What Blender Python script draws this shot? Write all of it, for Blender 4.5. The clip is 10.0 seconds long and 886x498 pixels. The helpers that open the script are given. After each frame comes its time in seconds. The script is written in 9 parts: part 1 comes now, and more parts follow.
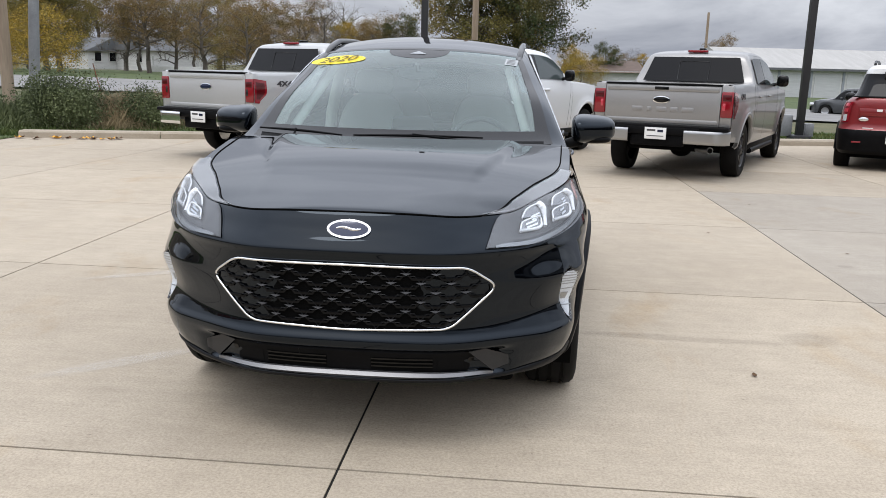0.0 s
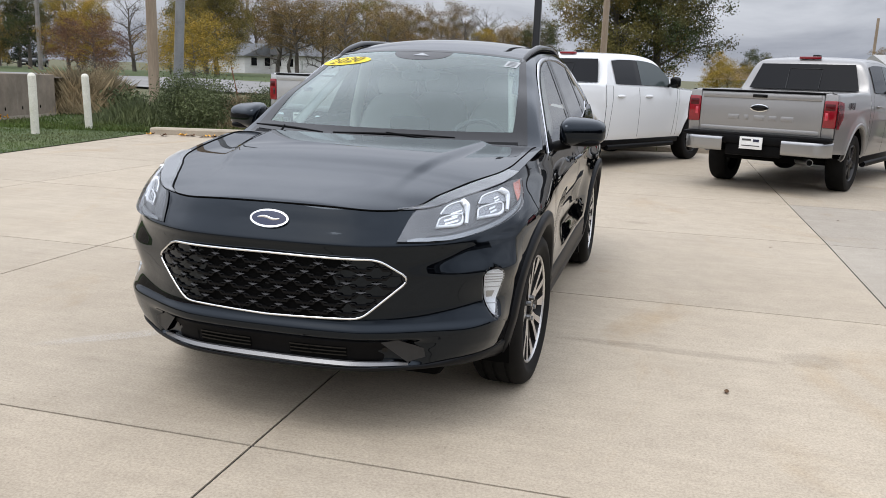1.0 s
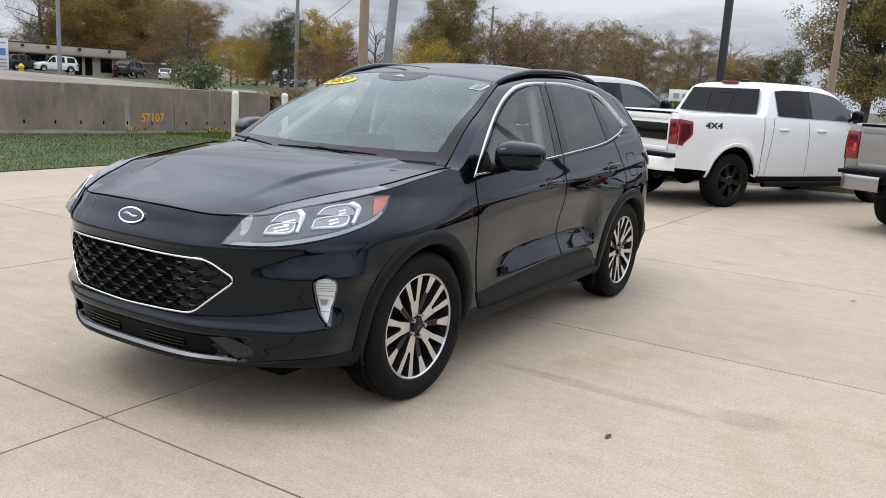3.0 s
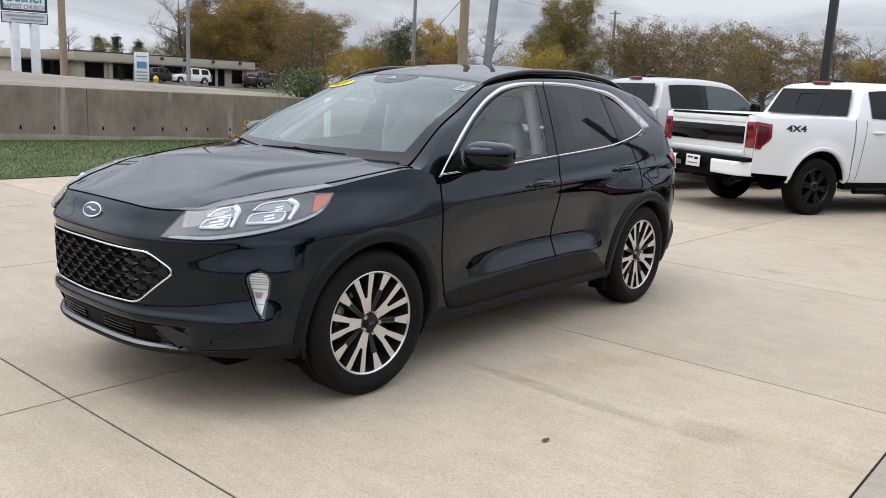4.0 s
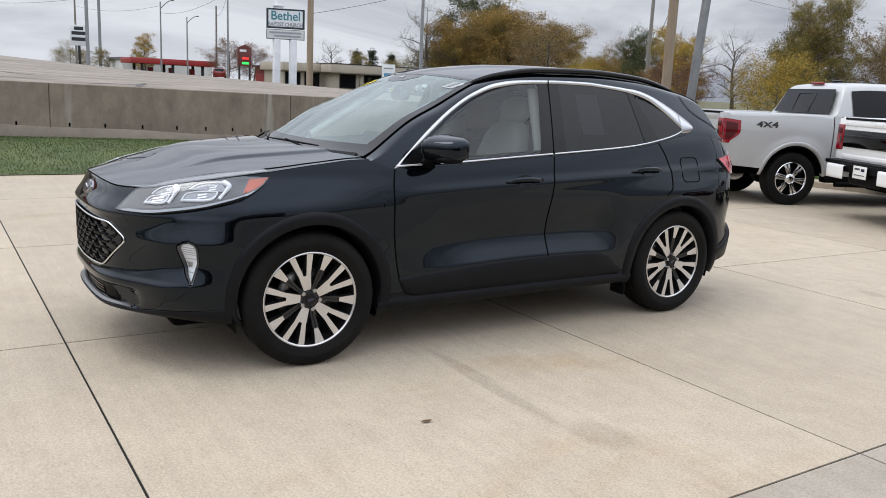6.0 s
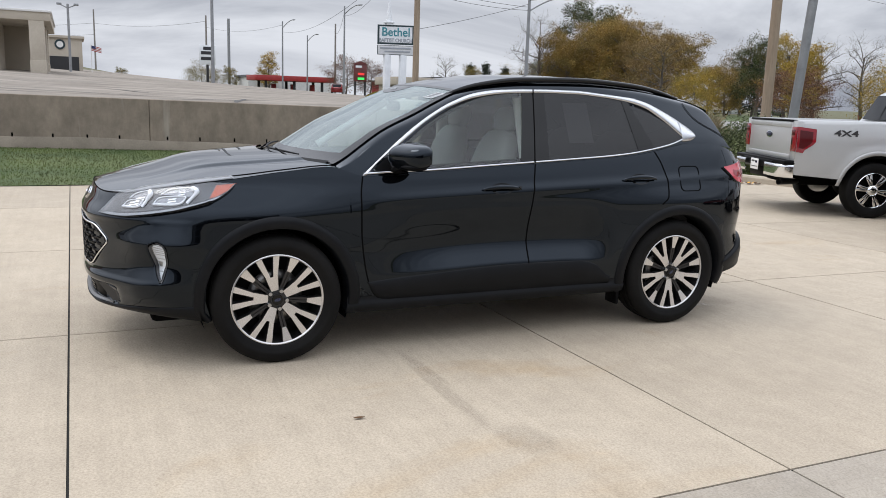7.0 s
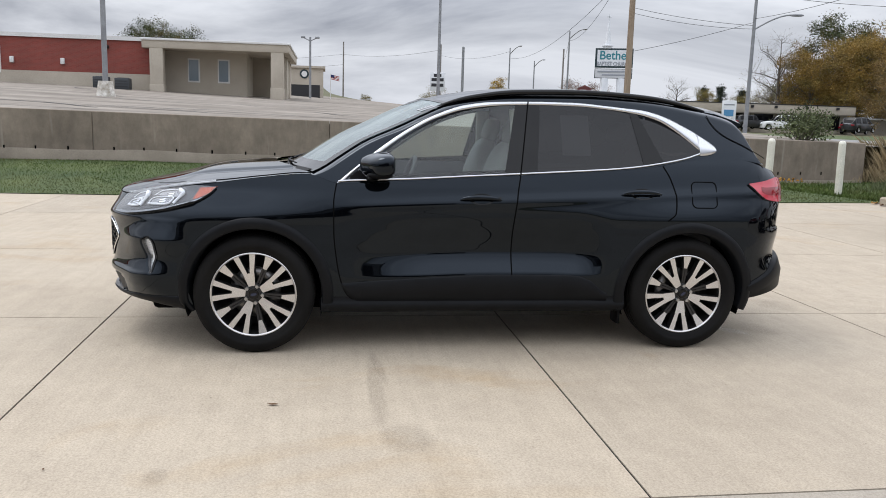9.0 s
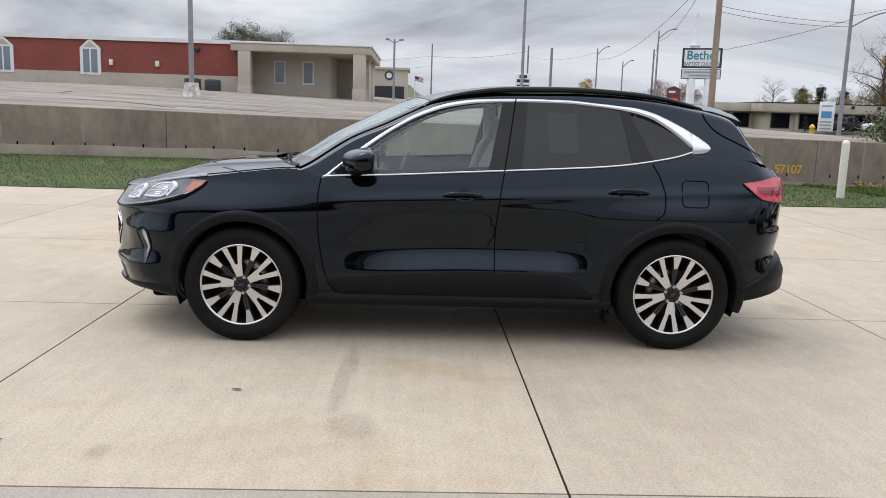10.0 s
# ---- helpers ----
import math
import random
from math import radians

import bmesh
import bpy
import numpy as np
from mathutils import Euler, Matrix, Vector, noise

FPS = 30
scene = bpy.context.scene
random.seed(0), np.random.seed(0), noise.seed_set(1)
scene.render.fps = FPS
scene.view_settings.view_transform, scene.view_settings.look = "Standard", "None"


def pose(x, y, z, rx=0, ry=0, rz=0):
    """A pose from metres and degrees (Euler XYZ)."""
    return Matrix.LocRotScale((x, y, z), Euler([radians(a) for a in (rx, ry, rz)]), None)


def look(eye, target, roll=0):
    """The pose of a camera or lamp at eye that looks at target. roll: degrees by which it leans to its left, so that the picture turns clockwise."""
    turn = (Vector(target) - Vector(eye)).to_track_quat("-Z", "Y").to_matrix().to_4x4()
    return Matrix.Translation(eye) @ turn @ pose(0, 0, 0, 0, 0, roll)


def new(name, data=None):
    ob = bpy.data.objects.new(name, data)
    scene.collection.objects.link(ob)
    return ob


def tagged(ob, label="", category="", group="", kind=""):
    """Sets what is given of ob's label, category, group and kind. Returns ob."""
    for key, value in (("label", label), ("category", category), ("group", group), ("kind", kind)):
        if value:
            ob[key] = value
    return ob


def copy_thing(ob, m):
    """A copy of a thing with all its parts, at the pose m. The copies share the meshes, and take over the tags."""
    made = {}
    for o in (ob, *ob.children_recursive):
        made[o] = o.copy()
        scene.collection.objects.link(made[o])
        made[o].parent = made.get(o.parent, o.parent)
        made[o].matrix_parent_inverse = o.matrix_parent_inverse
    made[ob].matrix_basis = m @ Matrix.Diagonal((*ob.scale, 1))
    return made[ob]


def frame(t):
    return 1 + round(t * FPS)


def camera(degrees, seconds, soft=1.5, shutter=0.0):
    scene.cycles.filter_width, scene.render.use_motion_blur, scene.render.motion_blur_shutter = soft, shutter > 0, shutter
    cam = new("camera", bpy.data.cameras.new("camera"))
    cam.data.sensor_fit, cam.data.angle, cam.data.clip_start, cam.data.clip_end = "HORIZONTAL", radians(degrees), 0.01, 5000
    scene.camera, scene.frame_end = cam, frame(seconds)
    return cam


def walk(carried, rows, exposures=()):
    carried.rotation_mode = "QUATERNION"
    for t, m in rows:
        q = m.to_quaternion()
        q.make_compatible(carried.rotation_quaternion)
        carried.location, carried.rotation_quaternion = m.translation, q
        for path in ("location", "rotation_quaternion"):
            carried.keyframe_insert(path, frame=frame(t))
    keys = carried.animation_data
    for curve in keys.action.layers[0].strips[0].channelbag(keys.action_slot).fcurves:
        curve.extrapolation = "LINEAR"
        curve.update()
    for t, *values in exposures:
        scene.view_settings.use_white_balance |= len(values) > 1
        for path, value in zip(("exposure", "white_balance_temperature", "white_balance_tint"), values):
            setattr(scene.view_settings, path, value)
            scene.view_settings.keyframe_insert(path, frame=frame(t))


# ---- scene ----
cam = camera(57.0, 10.0, soft=0.9)
PATH = [
    (0, (0.606, -5.14, 1.448), (0.428, -3.194, 1.018), 1.4),
    (0.5, (1.061, -5.155, 1.446), (0.705, -3.234, 1.019), 1.5),
    (1, (1.447, -5.065, 1.442), (0.935, -3.179, 1.018), 1.9),
    (1.5, (1.86, -4.983, 1.464), (1.203, -3.141, 1.047), 2.2),
    (2, (2.253, -4.886, 1.466), (1.466, -3.093, 1.06), 2.6),
    (2.5, (2.574, -4.67, 1.474), (1.663, -2.935, 1.076), 3.0),
    (2.7, (2.717, -4.6, 1.477), (1.757, -2.89, 1.085), 3.2),
    (3.8, (3.473, -4.134, 1.478), (2.25, -2.599, 1.094), 2.7),
    (4, (3.594, -4.036, 1.481), (2.323, -2.54, 1.097), 2.6),
    (4.5, (3.947, -3.822, 1.486), (2.565, -2.428, 1.103), 2.4),
    (5, (4.183, -3.547, 1.473), (2.699, -2.262, 1.092), 2.2),
    (5.2, (4.293, -3.445, 1.475), (2.769, -2.207, 1.097), 2.1),
    (6.3, (4.864, -2.825, 1.471), (3.168, -1.836, 1.088), 2.4),
    (6.5, (4.948, -2.681, 1.486), (3.221, -1.744, 1.109), 2.0),
    (7, (5.23, -2.345, 1.485), (3.44, -1.531, 1.12), 1.9),
    (7.5, (5.387, -1.995, 1.468), (3.543, -1.304, 1.119), 1.8),
    (8, (5.549, -1.616, 1.486), (3.656, -1.065, 1.15), 1.6),
    (8.5, (5.718, -1.27, 1.474), (3.79, -0.852, 1.145), 1.7),
    (9, (5.776, -0.932, 1.455), (3.823, -0.648, 1.131), 1.7),
    (9.5, (5.866, -0.585, 1.449), (3.9, -0.42, 1.125), 1.8),
    (10, (5.892, -0.294, 1.447), (3.92, -0.222, 1.12), 1.8),
]
walk(cam, [(t, look(eye, target, roll)) for t, eye, target, roll in PATH])

# ---------- world, sun, exposure ----------
world = bpy.data.worlds.new("overcast_sky")
scene.world = world
world.use_nodes = True
wn, wl = world.node_tree.nodes, world.node_tree.links
wn.clear()
w_out = wn.new("ShaderNodeOutputWorld")
w_bg = wn.new("ShaderNodeBackground")
w_sky = wn.new("ShaderNodeTexSky")
w_sky.sky_type = "NISHITA"
w_sky.sun_disc = False
w_sky.sun_elevation, w_sky.sun_rotation = radians(48), radians(200)
w_sky.air_density, w_sky.dust_density, w_sky.ozone_density = 1.5, 4.0, 1.0
w_co = wn.new("ShaderNodeTexCoord")
w_map = wn.new("ShaderNodeMapping")
w_map.inputs["Scale"].default_value = (1.5, 1.5, 6.0)
w_n = wn.new("ShaderNodeTexNoise")
w_n.inputs["Scale"].default_value, w_n.inputs["Detail"].default_value = 1.3, 7
w_n.inputs["Roughness"].default_value, w_n.inputs["Distortion"].default_value = 0.57, 0.5
w_ramp = wn.new("ShaderNodeValToRGB")
w_ramp.color_ramp.elements[0].position, w_ramp.color_ramp.elements[0].color = 0.39, (4.0, 4.3, 5.1, 1)
w_ramp.color_ramp.elements[1].position, w_ramp.color_ramp.elements[1].color = 0.63, (9.0, 9.35, 10.15, 1)
w_mix = wn.new("ShaderNodeMix")
w_mix.data_type = "RGBA"
w_mix.inputs[0].default_value = 0.93
wl.new(w_co.outputs["Generated"], w_map.inputs["Vector"])
wl.new(w_map.outputs[0], w_n.inputs["Vector"])
wl.new(w_n.outputs["Fac"], w_ramp.inputs[0])
wl.new(w_sky.outputs[0], w_mix.inputs[6])
# the cloud base is broken near the horizon and even overhead
w_even = wn.new("ShaderNodeMix")
w_even.data_type = "RGBA"
w_even.inputs[7].default_value = (7.3, 7.6, 8.4, 1)
w_calm = wn.new("ShaderNodeMapRange")
w_calm.inputs["From Min"].default_value, w_calm.inputs["From Max"].default_value = 0.14, 0.42
w_calm.inputs["To Min"].default_value, w_calm.inputs["To Max"].default_value = 0.0, 0.8
wl.new(w_ramp.outputs[0], w_even.inputs[6])
wl.new(w_calm.outputs[0], w_even.inputs[0])
wl.new(w_even.outputs[2], w_mix.inputs[7])
wl.new(w_mix.outputs[2], w_bg.inputs[0])
wl.new(w_bg.outputs[0], w_out.inputs[0])
w_bg.inputs[1].default_value = 0.1
# an overcast dome is brighter overhead than at the horizon
w_sep = wn.new("ShaderNodeSeparateXYZ")
w_up = wn.new("ShaderNodeMapRange")
w_up.inputs["From Min"].default_value, w_up.inputs["From Max"].default_value = 0.10, 0.60
w_up.inputs["To Min"].default_value, w_up.inputs["To Max"].default_value = 0.1, 0.27
wl.new(w_co.outputs["Generated"], w_sep.inputs[0])
wl.new(w_sep.outputs["Z"], w_up.inputs["Value"])
wl.new(w_up.outputs[0], w_bg.inputs[1])
wl.new(w_sep.outputs["Z"], w_calm.inputs["Value"])
sun_data = bpy.data.lights.new("sun", "SUN")
sun_data.energy, sun_data.angle, sun_data.color = 0.9, radians(25), (1.0, 0.98, 0.96)
sun = new("sun", sun_data)
sun.matrix_world = look((0, 0, 50), (12, 20, 0))
scene.view_settings.exposure = -0.2


# ---------- materials ----------
def nodes_of(name):
    m = bpy.data.materials.new(name)
    m.use_nodes = True
    nt = m.node_tree
    return m, nt, nt.nodes["Principled BSDF"]


def noise_node(nt, scale, detail=4, rough=0.55, stretch=None, distort=0.0):
    co = nt.nodes.new("ShaderNodeTexCoord")
    n = nt.nodes.new("ShaderNodeTexNoise")
    n.inputs["Scale"].default_value, n.inputs["Detail"].default_value = scale, detail
    n.inputs["Roughness"].default_value, n.inputs["Distortion"].default_value = rough, distort
    if stretch:
        mp = nt.nodes.new("ShaderNodeMapping")
        mp.inputs["Scale"].default_value = stretch
        nt.links.new(co.outputs["Object"], mp.inputs["Vector"])
        nt.links.new(mp.outputs[0], n.inputs["Vector"])
    else:
        nt.links.new(co.outputs["Object"], n.inputs["Vector"])
    return n


def ramp_node(nt, src, stops):
    r = nt.nodes.new("ShaderNodeValToRGB")
    e = r.color_ramp.elements
    while len(e) < len(stops):
        e.new(0.5)
    for el, (pos, col) in zip(e, stops):
        el.position, el.color = pos, (*col, 1) if len(col) == 3 else col
    nt.links.new(src, r.inputs[0])
    return r


def mix_node(nt, fac, a, b, mode="MIX"):
    x = nt.nodes.new("ShaderNodeMix")
    x.data_type, x.blend_type = "RGBA", mode
    for sock, val in ((x.inputs[0], fac), (x.inputs[6], a), (x.inputs[7], b)):
        if isinstance(val, (int, float)):
            sock.default_value = val
        elif isinstance(val, tuple):
            sock.default_value = (*val, 1)
        else:
            nt.links.new(val, sock)
    return x.outputs[2]


def bump(nt, bsdf, src, strength, dist):
    b = nt.nodes.new("ShaderNodeBump")
    b.inputs["Strength"].default_value, b.inputs["Distance"].default_value = strength, dist
    nt.links.new(src, b.inputs["Height"])
    nt.links.new(b.outputs[0], bsdf.inputs["Normal"])


def mottled(name, c1, c2, rough=0.6, metal=0.0, scale=6.0, fine=60.0, bumped=0.15, dist=0.003, stretch=None, coat=0.0, vary=0.0, spec=None):
    """A surface with two scales of variation between two colours, and fine relief."""
    m, nt, b = nodes_of(name)
    big, small = noise_node(nt, scale, 5, 0.6, stretch), noise_node(nt, fine, 3, 0.6, stretch)
    col = ramp_node(nt, big.outputs["Fac"], [(0.32, c1), (0.68, c2)]).outputs[0]
    grain = ramp_node(nt, small.outputs["Fac"], [(0.3, (0.82, 0.82, 0.82)), (0.7, (1.12, 1.12, 1.12))]).outputs[0]
    col = mix_node(nt, 0.7, col, grain, "MULTIPLY")
    if vary:
        inf = nt.nodes.new("ShaderNodeObjectInfo")
        tone = ramp_node(nt, inf.outputs["Random"], [(0.0, (1 - vary,) * 3), (1.0, (1 + vary,) * 3)]).outputs[0]
        col = mix_node(nt, 1.0, col, tone, "MULTIPLY")
    nt.links.new(col, b.inputs["Base Color"])
    b.inputs["Roughness"].default_value, b.inputs["Metallic"].default_value = rough, metal
    b.inputs["Coat Weight"].default_value = coat
    if spec is not None:
        b.inputs["Specular IOR Level"].default_value = spec
    if bumped:
        bump(nt, b, small.outputs["Fac"], bumped, dist)
    return m


def plain(name, col, rough=0.5, metal=0.0, coat=0.0, emit=None, power=0.0, spec=None):
    m, nt, b = nodes_of(name)
    b.inputs["Base Color"].default_value = (*col, 1)
    b.inputs["Roughness"].default_value, b.inputs["Metallic"].default_value = rough, metal
    b.inputs["Coat Weight"].default_value, b.inputs["Coat Roughness"].default_value = coat, 0.02
    if spec is not None:
        b.inputs["Specular IOR Level"].default_value = spec
    if emit:
        b.inputs["Emission Color"].default_value, b.inputs["Emission Strength"].default_value = (*emit, 1), power
    return m


def car_paint(name, col, rough=0.25, metal=0.0, flake=0.0, gloss=0.3, tint=None):
    """Flaked base under a clear coat; gloss sets the coat's strength."""
    m, nt, b = nodes_of(name)
    n = noise_node(nt, 900, 1)
    c = ramp_node(nt, n.outputs["Fac"], [(0.35, tuple(v * (1 - flake) for v in col)), (0.65, tuple(v * (1 + flake) for v in col))]).outputs[0]
    nt.links.new(c, b.inputs["Base Color"])
    dirt = noise_node(nt, 3.0, 6, 0.65)
    r = ramp_node(nt, dirt.outputs["Fac"], [(0.35, (0.012,) * 3), (0.8, (0.05,) * 3)]).outputs[0]
    b.inputs["Metallic"].default_value = metal
    if metal:
        b.inputs["Roughness"].default_value, b.inputs["Coat Weight"].default_value = rough, 0.6
        nt.links.new(r, b.inputs["Coat Roughness"])
    else:
        b.inputs["Specular IOR Level"].default_value = gloss
        if tint:
            # deep black lacquer: its gloss gathers towards glancing angles
            b.inputs["Specular Tint"].default_value = (*tint, 1)
            lw = nt.nodes.new("ShaderNodeLayerWeight")
            lw.inputs["Blend"].default_value = 0.5
            lv = ramp_node(nt, lw.outputs["Facing"], [(0.0, (0.38,) * 3), (0.35, (0.47,) * 3), (0.72, (0.85,) * 3), (1.0, (0.80,) * 3)]).outputs[0]
            nt.links.new(lv, b.inputs["Specular IOR Level"])
        nt.links.new(r, b.inputs["Roughness"])
    return m


def glass(name, tint, clear, ior=1.52, sheen=(1, 1, 1)):
    """Thin tinted sheet: clear is the share of light let through unbent, the rest is a diffuse veil at half the tint,
    and both carry a gloss.
    """
    m, nt, b = nodes_of(name)
    tr = nt.nodes.new("ShaderNodeBsdfTransparent")
    tr.inputs[0].default_value = (*tint, 1)
    gl = nt.nodes.new("ShaderNodeBsdfGlossy")
    gl.inputs["Roughness"].default_value = 0.02
    gl.inputs["Color"].default_value = (*sheen, 1)
    body = nt.nodes.new("ShaderNodeBsdfDiffuse")
    body.inputs[0].default_value = (*[v * 0.5 for v in tint], 1)
    # a thin sheet mirrors alike from both sides
    r0 = ((ior - 1) / (ior + 1)) ** 2
    lw = nt.nodes.new("ShaderNodeLayerWeight")
    lw.inputs["Blend"].default_value = 0.5
    pw = nt.nodes.new("ShaderNodeMath")
    pw.operation, pw.inputs[1].default_value = "POWER", 4.6
    nt.links.new(lw.outputs["Facing"], pw.inputs[0])
    fr = nt.nodes.new("ShaderNodeMath")
    fr.operation, fr.inputs[1].default_value, fr.inputs[2].default_value = "MULTIPLY_ADD", 1 - r0, r0
    nt.links.new(pw.outputs[0], fr.inputs[0])
    m1, m2 = nt.nodes.new("ShaderNodeMixShader"), nt.nodes.new("ShaderNodeMixShader")
    m1.inputs[0].default_value = clear
    nt.links.new(body.outputs[0], m1.inputs[1])
    nt.links.new(tr.outputs[0], m1.inputs[2])
    nt.links.new(fr.outputs[0], m2.inputs[0])
    nt.links.new(m1.outputs[0], m2.inputs[1])
    nt.links.new(gl.outputs[0], m2.inputs[2])
    nt.links.new(m2.outputs[0], nt.nodes["Material Output"].inputs[0])
    return m


black_paint = car_paint("black_paint", (0.0012, 0.0015, 0.0023), 0.3, 0.0, 0.2, 0.5, (0.73, 0.855, 1.0))
silver_paint = car_paint("silver_paint", (0.30, 0.295, 0.29), 0.36, 0.5, 0.12)
grey_paint = car_paint("grey_paint", (0.44, 0.445, 0.445), 0.4, 0.3, 0.08)
white_paint = car_paint("white_paint", (0.78, 0.79, 0.79), 0.4, 0.0, 0.02, 0.5)
red_paint = car_paint("red_paint", (0.20, 0.008, 0.010), 0.35, 0.2, 0.1)
dark_paint = car_paint("dark_paint", (0.025, 0.027, 0.03), 0.3, 0.3, 0.1)
gunmetal_paint = car_paint("gunmetal_paint", (0.07, 0.075, 0.08), 0.3, 0.5, 0.1)
cladding = mottled("black_plastic", (0.0035, 0.0035, 0.004), (0.006, 0.006, 0.0065), 0.45, 0, 8, 400, 0.1, 0.0005, spec=0.07)
flare_plastic = mottled("flare_plastic", (0.0042, 0.0049, 0.0062), (0.0065, 0.0073, 0.0090), 0.45, 0, 8, 400, 0.12, 0.0005, spec=0.16)
gloss_black = plain("gloss_black", (0.003, 0.003, 0.003), 0.06, 0, 0.0, spec=0.3)
# near-black: the shade inside gaps, slots and hollows is put into the colour
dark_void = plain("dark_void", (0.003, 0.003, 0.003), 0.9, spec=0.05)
chrome = plain("chrome", (0.82, 0.83, 0.84), 0.09, 1.0)
trim_bright = plain("brushed_trim", (0.60, 0.61, 0.63), 0.24, 1.0)
satin_chrome = plain("satin_chrome", (0.40, 0.405, 0.41), 0.3, 1.0)
satin_bumper = plain("satin_bumper", (0.40, 0.405, 0.41), 0.32, 1.0)
rubber = mottled("tyre_rubber", (0.004, 0.004, 0.004), (0.009, 0.0085, 0.008), 0.7, 0, 5, 120, 0.2, 0.001, spec=0.15)
machined = mottled("machined_alloy", (0.62, 0.61, 0.60), (0.72, 0.71, 0.70), 0.3, 0.9, 4, 200, 0.05, 0.0003)
dark_alloy = plain("dark_alloy", (0.035, 0.034, 0.034), 0.38, 0.6)
black_alloy = plain("black_alloy", (0.008, 0.008, 0.008), 0.3, 0.2)
disc_steel = plain("disc_steel", (0.25, 0.24, 0.23), 0.4, 1.0)
# the windscreen's diffuse quarter is haze painted over the dim cabin
screen_glass = glass("windscreen_glass", (0.66, 0.79, 0.78), 0.76, 1.56, (0.92, 0.98, 0.98))
side_glass = glass("side_glass", (0.82, 0.90, 0.88), 0.985, 1.55)
privacy_glass = glass("privacy_glass", (0.055, 0.056, 0.06), 0.90, 1.46)
lamp_glass = glass("lamp_glass", (0.9, 0.92, 0.94), 0.97)
smoked_glass = glass("smoked_glass", (0.12, 0.13, 0.13), 0.7)
red_lens = plain("red_lens", (0.22, 0.005, 0.012), 0.1, 0, 0.5)
pink_lens = plain("pale_red_lens", (0.50, 0.040, 0.062), 0.12, 0, 0.8)
amber_lens = plain("amber_lens", (0.55, 0.10, 0.035), 0.15, 0, 0.8)
clear_lens = plain("clear_lens", (0.75, 0.76, 0.78), 0.12, 0.3, 1.0)
lamp_white = plain("lamp_white", (0.85, 0.87, 0.9), 0.2, 0.0, 0.8)
badge_blue = plain("badge_blue", (0.006, 0.014, 0.05), 0.2, 0.2, 0.6)
sticker_yellow = plain("sticker_yellow", (0.85, 0.66, 0.02), 0.5)
paper_white = mottled("paper_white", (0.72, 0.72, 0.70), (0.8, 0.8, 0.78), 0.7, 0, 10, 200, 0)
ink = plain("ink", (0.02, 0.02, 0.025), 0.6)
red_ink = plain("red_ink", (0.5, 0.03, 0.03), 0.6)
seat_leather = mottled("beige_leather", (0.20, 0.19, 0.175), (0.25, 0.24, 0.225), 0.55, 0, 5, 300, 0.1, 0.001)
dash_black = mottled("dash_plastic", (0.05, 0.052, 0.055), (0.07, 0.072, 0.075), 0.6, 0, 6, 300, 0.1, 0.001)
headliner = mottled("headliner", (0.5, 0.49, 0.46), (0.55, 0.54, 0.51), 0.9, 0, 6, 300, 0.1, 0.001)


# ---------- mesh helpers ----------
def pchip(*pts):
    """A smooth curve through (a, value) pairs, with no overshoot."""
    xs, ys = np.array([p[0] for p in pts], float), np.array([p[1] for p in pts], float)
    h, d = np.diff(xs), np.diff(ys) / np.diff(xs)
    m = np.zeros(len(xs))
    m[0], m[-1] = d[0], d[-1]
    for i in range(1, len(xs) - 1):
        if d[i - 1] * d[i] > 0:
            w1, w2 = 2 * h[i] + h[i - 1], h[i] + 2 * h[i - 1]
            m[i] = (w1 + w2) / (w1 / d[i - 1] + w2 / d[i])

    def f(v):
        v = min(max(v, xs[0]), xs[-1])
        i = min(int(np.searchsorted(xs, v, side="right")) - 1, len(xs) - 2)
        s = (v - xs[i]) / h[i]
        return float((1 + 2 * s) * (1 - s) ** 2 * ys[i] + s * (1 - s) ** 2 * h[i] * m[i] + s * s * (3 - 2 * s) * ys[i + 1] + s * s * (s - 1) * h[i] * m[i + 1])
    return f


def smooth(a, b, v):
    s = min(max((v - a) / (b - a), 0.0), 1.0)
    return s * s * (3 - 2 * s)


def thing(name, label, category, group="", kind="", at=None):
    ob = new(name)
    ob.empty_display_size = 0.2
    if at is not None:
        ob.matrix_basis = at
    return tagged(ob, label, category, group, kind)


def part(name, bm, mat, parent, label="", shade=True, angle=35):
    me = bpy.data.meshes.new(name)
    if shade:
        for f in bm.faces:
            f.smooth = True
        for e in bm.edges:
            if len(e.link_faces) == 2 and e.calc_face_angle(0) > radians(angle):
                e.smooth = False
    bm.to_mesh(me)
    bm.free()
    for m in (mat if isinstance(mat, (list, tuple)) else [mat]):
        me.materials.append(m)
    ob = new(name, me)
    if parent:
        ob.parent = parent
    if label:
        ob["label"] = label
    return ob


def box(bm, x0, x1, y0, y1, z0, z1, bev=0.0, m=None):
    r = bmesh.ops.create_cube(bm, size=1.0)
    vs = r["verts"]
    bmesh.ops.scale(bm, vec=(x1 - x0, y1 - y0, z1 - z0), verts=vs)
    bmesh.ops.translate(bm, vec=((x0 + x1) / 2, (y0 + y1) / 2, (z0 + z1) / 2), verts=vs)
    if bev:
        es = list({e for v in vs for e in v.link_edges})
        q = bmesh.ops.bevel(bm, geom=es, offset=bev, segments=2, affect="EDGES", profile=0.5)
        vs = list({v for f in q["faces"] for v in f.verts} | {v for v in vs if v.is_valid})
    if m is not None:
        bmesh.ops.transform(bm, matrix=m, verts=vs)
    return vs


def boxed(x0, x1, y0, y1, z0, z1, bev=0.0):
    bm = bmesh.new()
    box(bm, x0, x1, y0, y1, z0, z1, bev)
    return bm


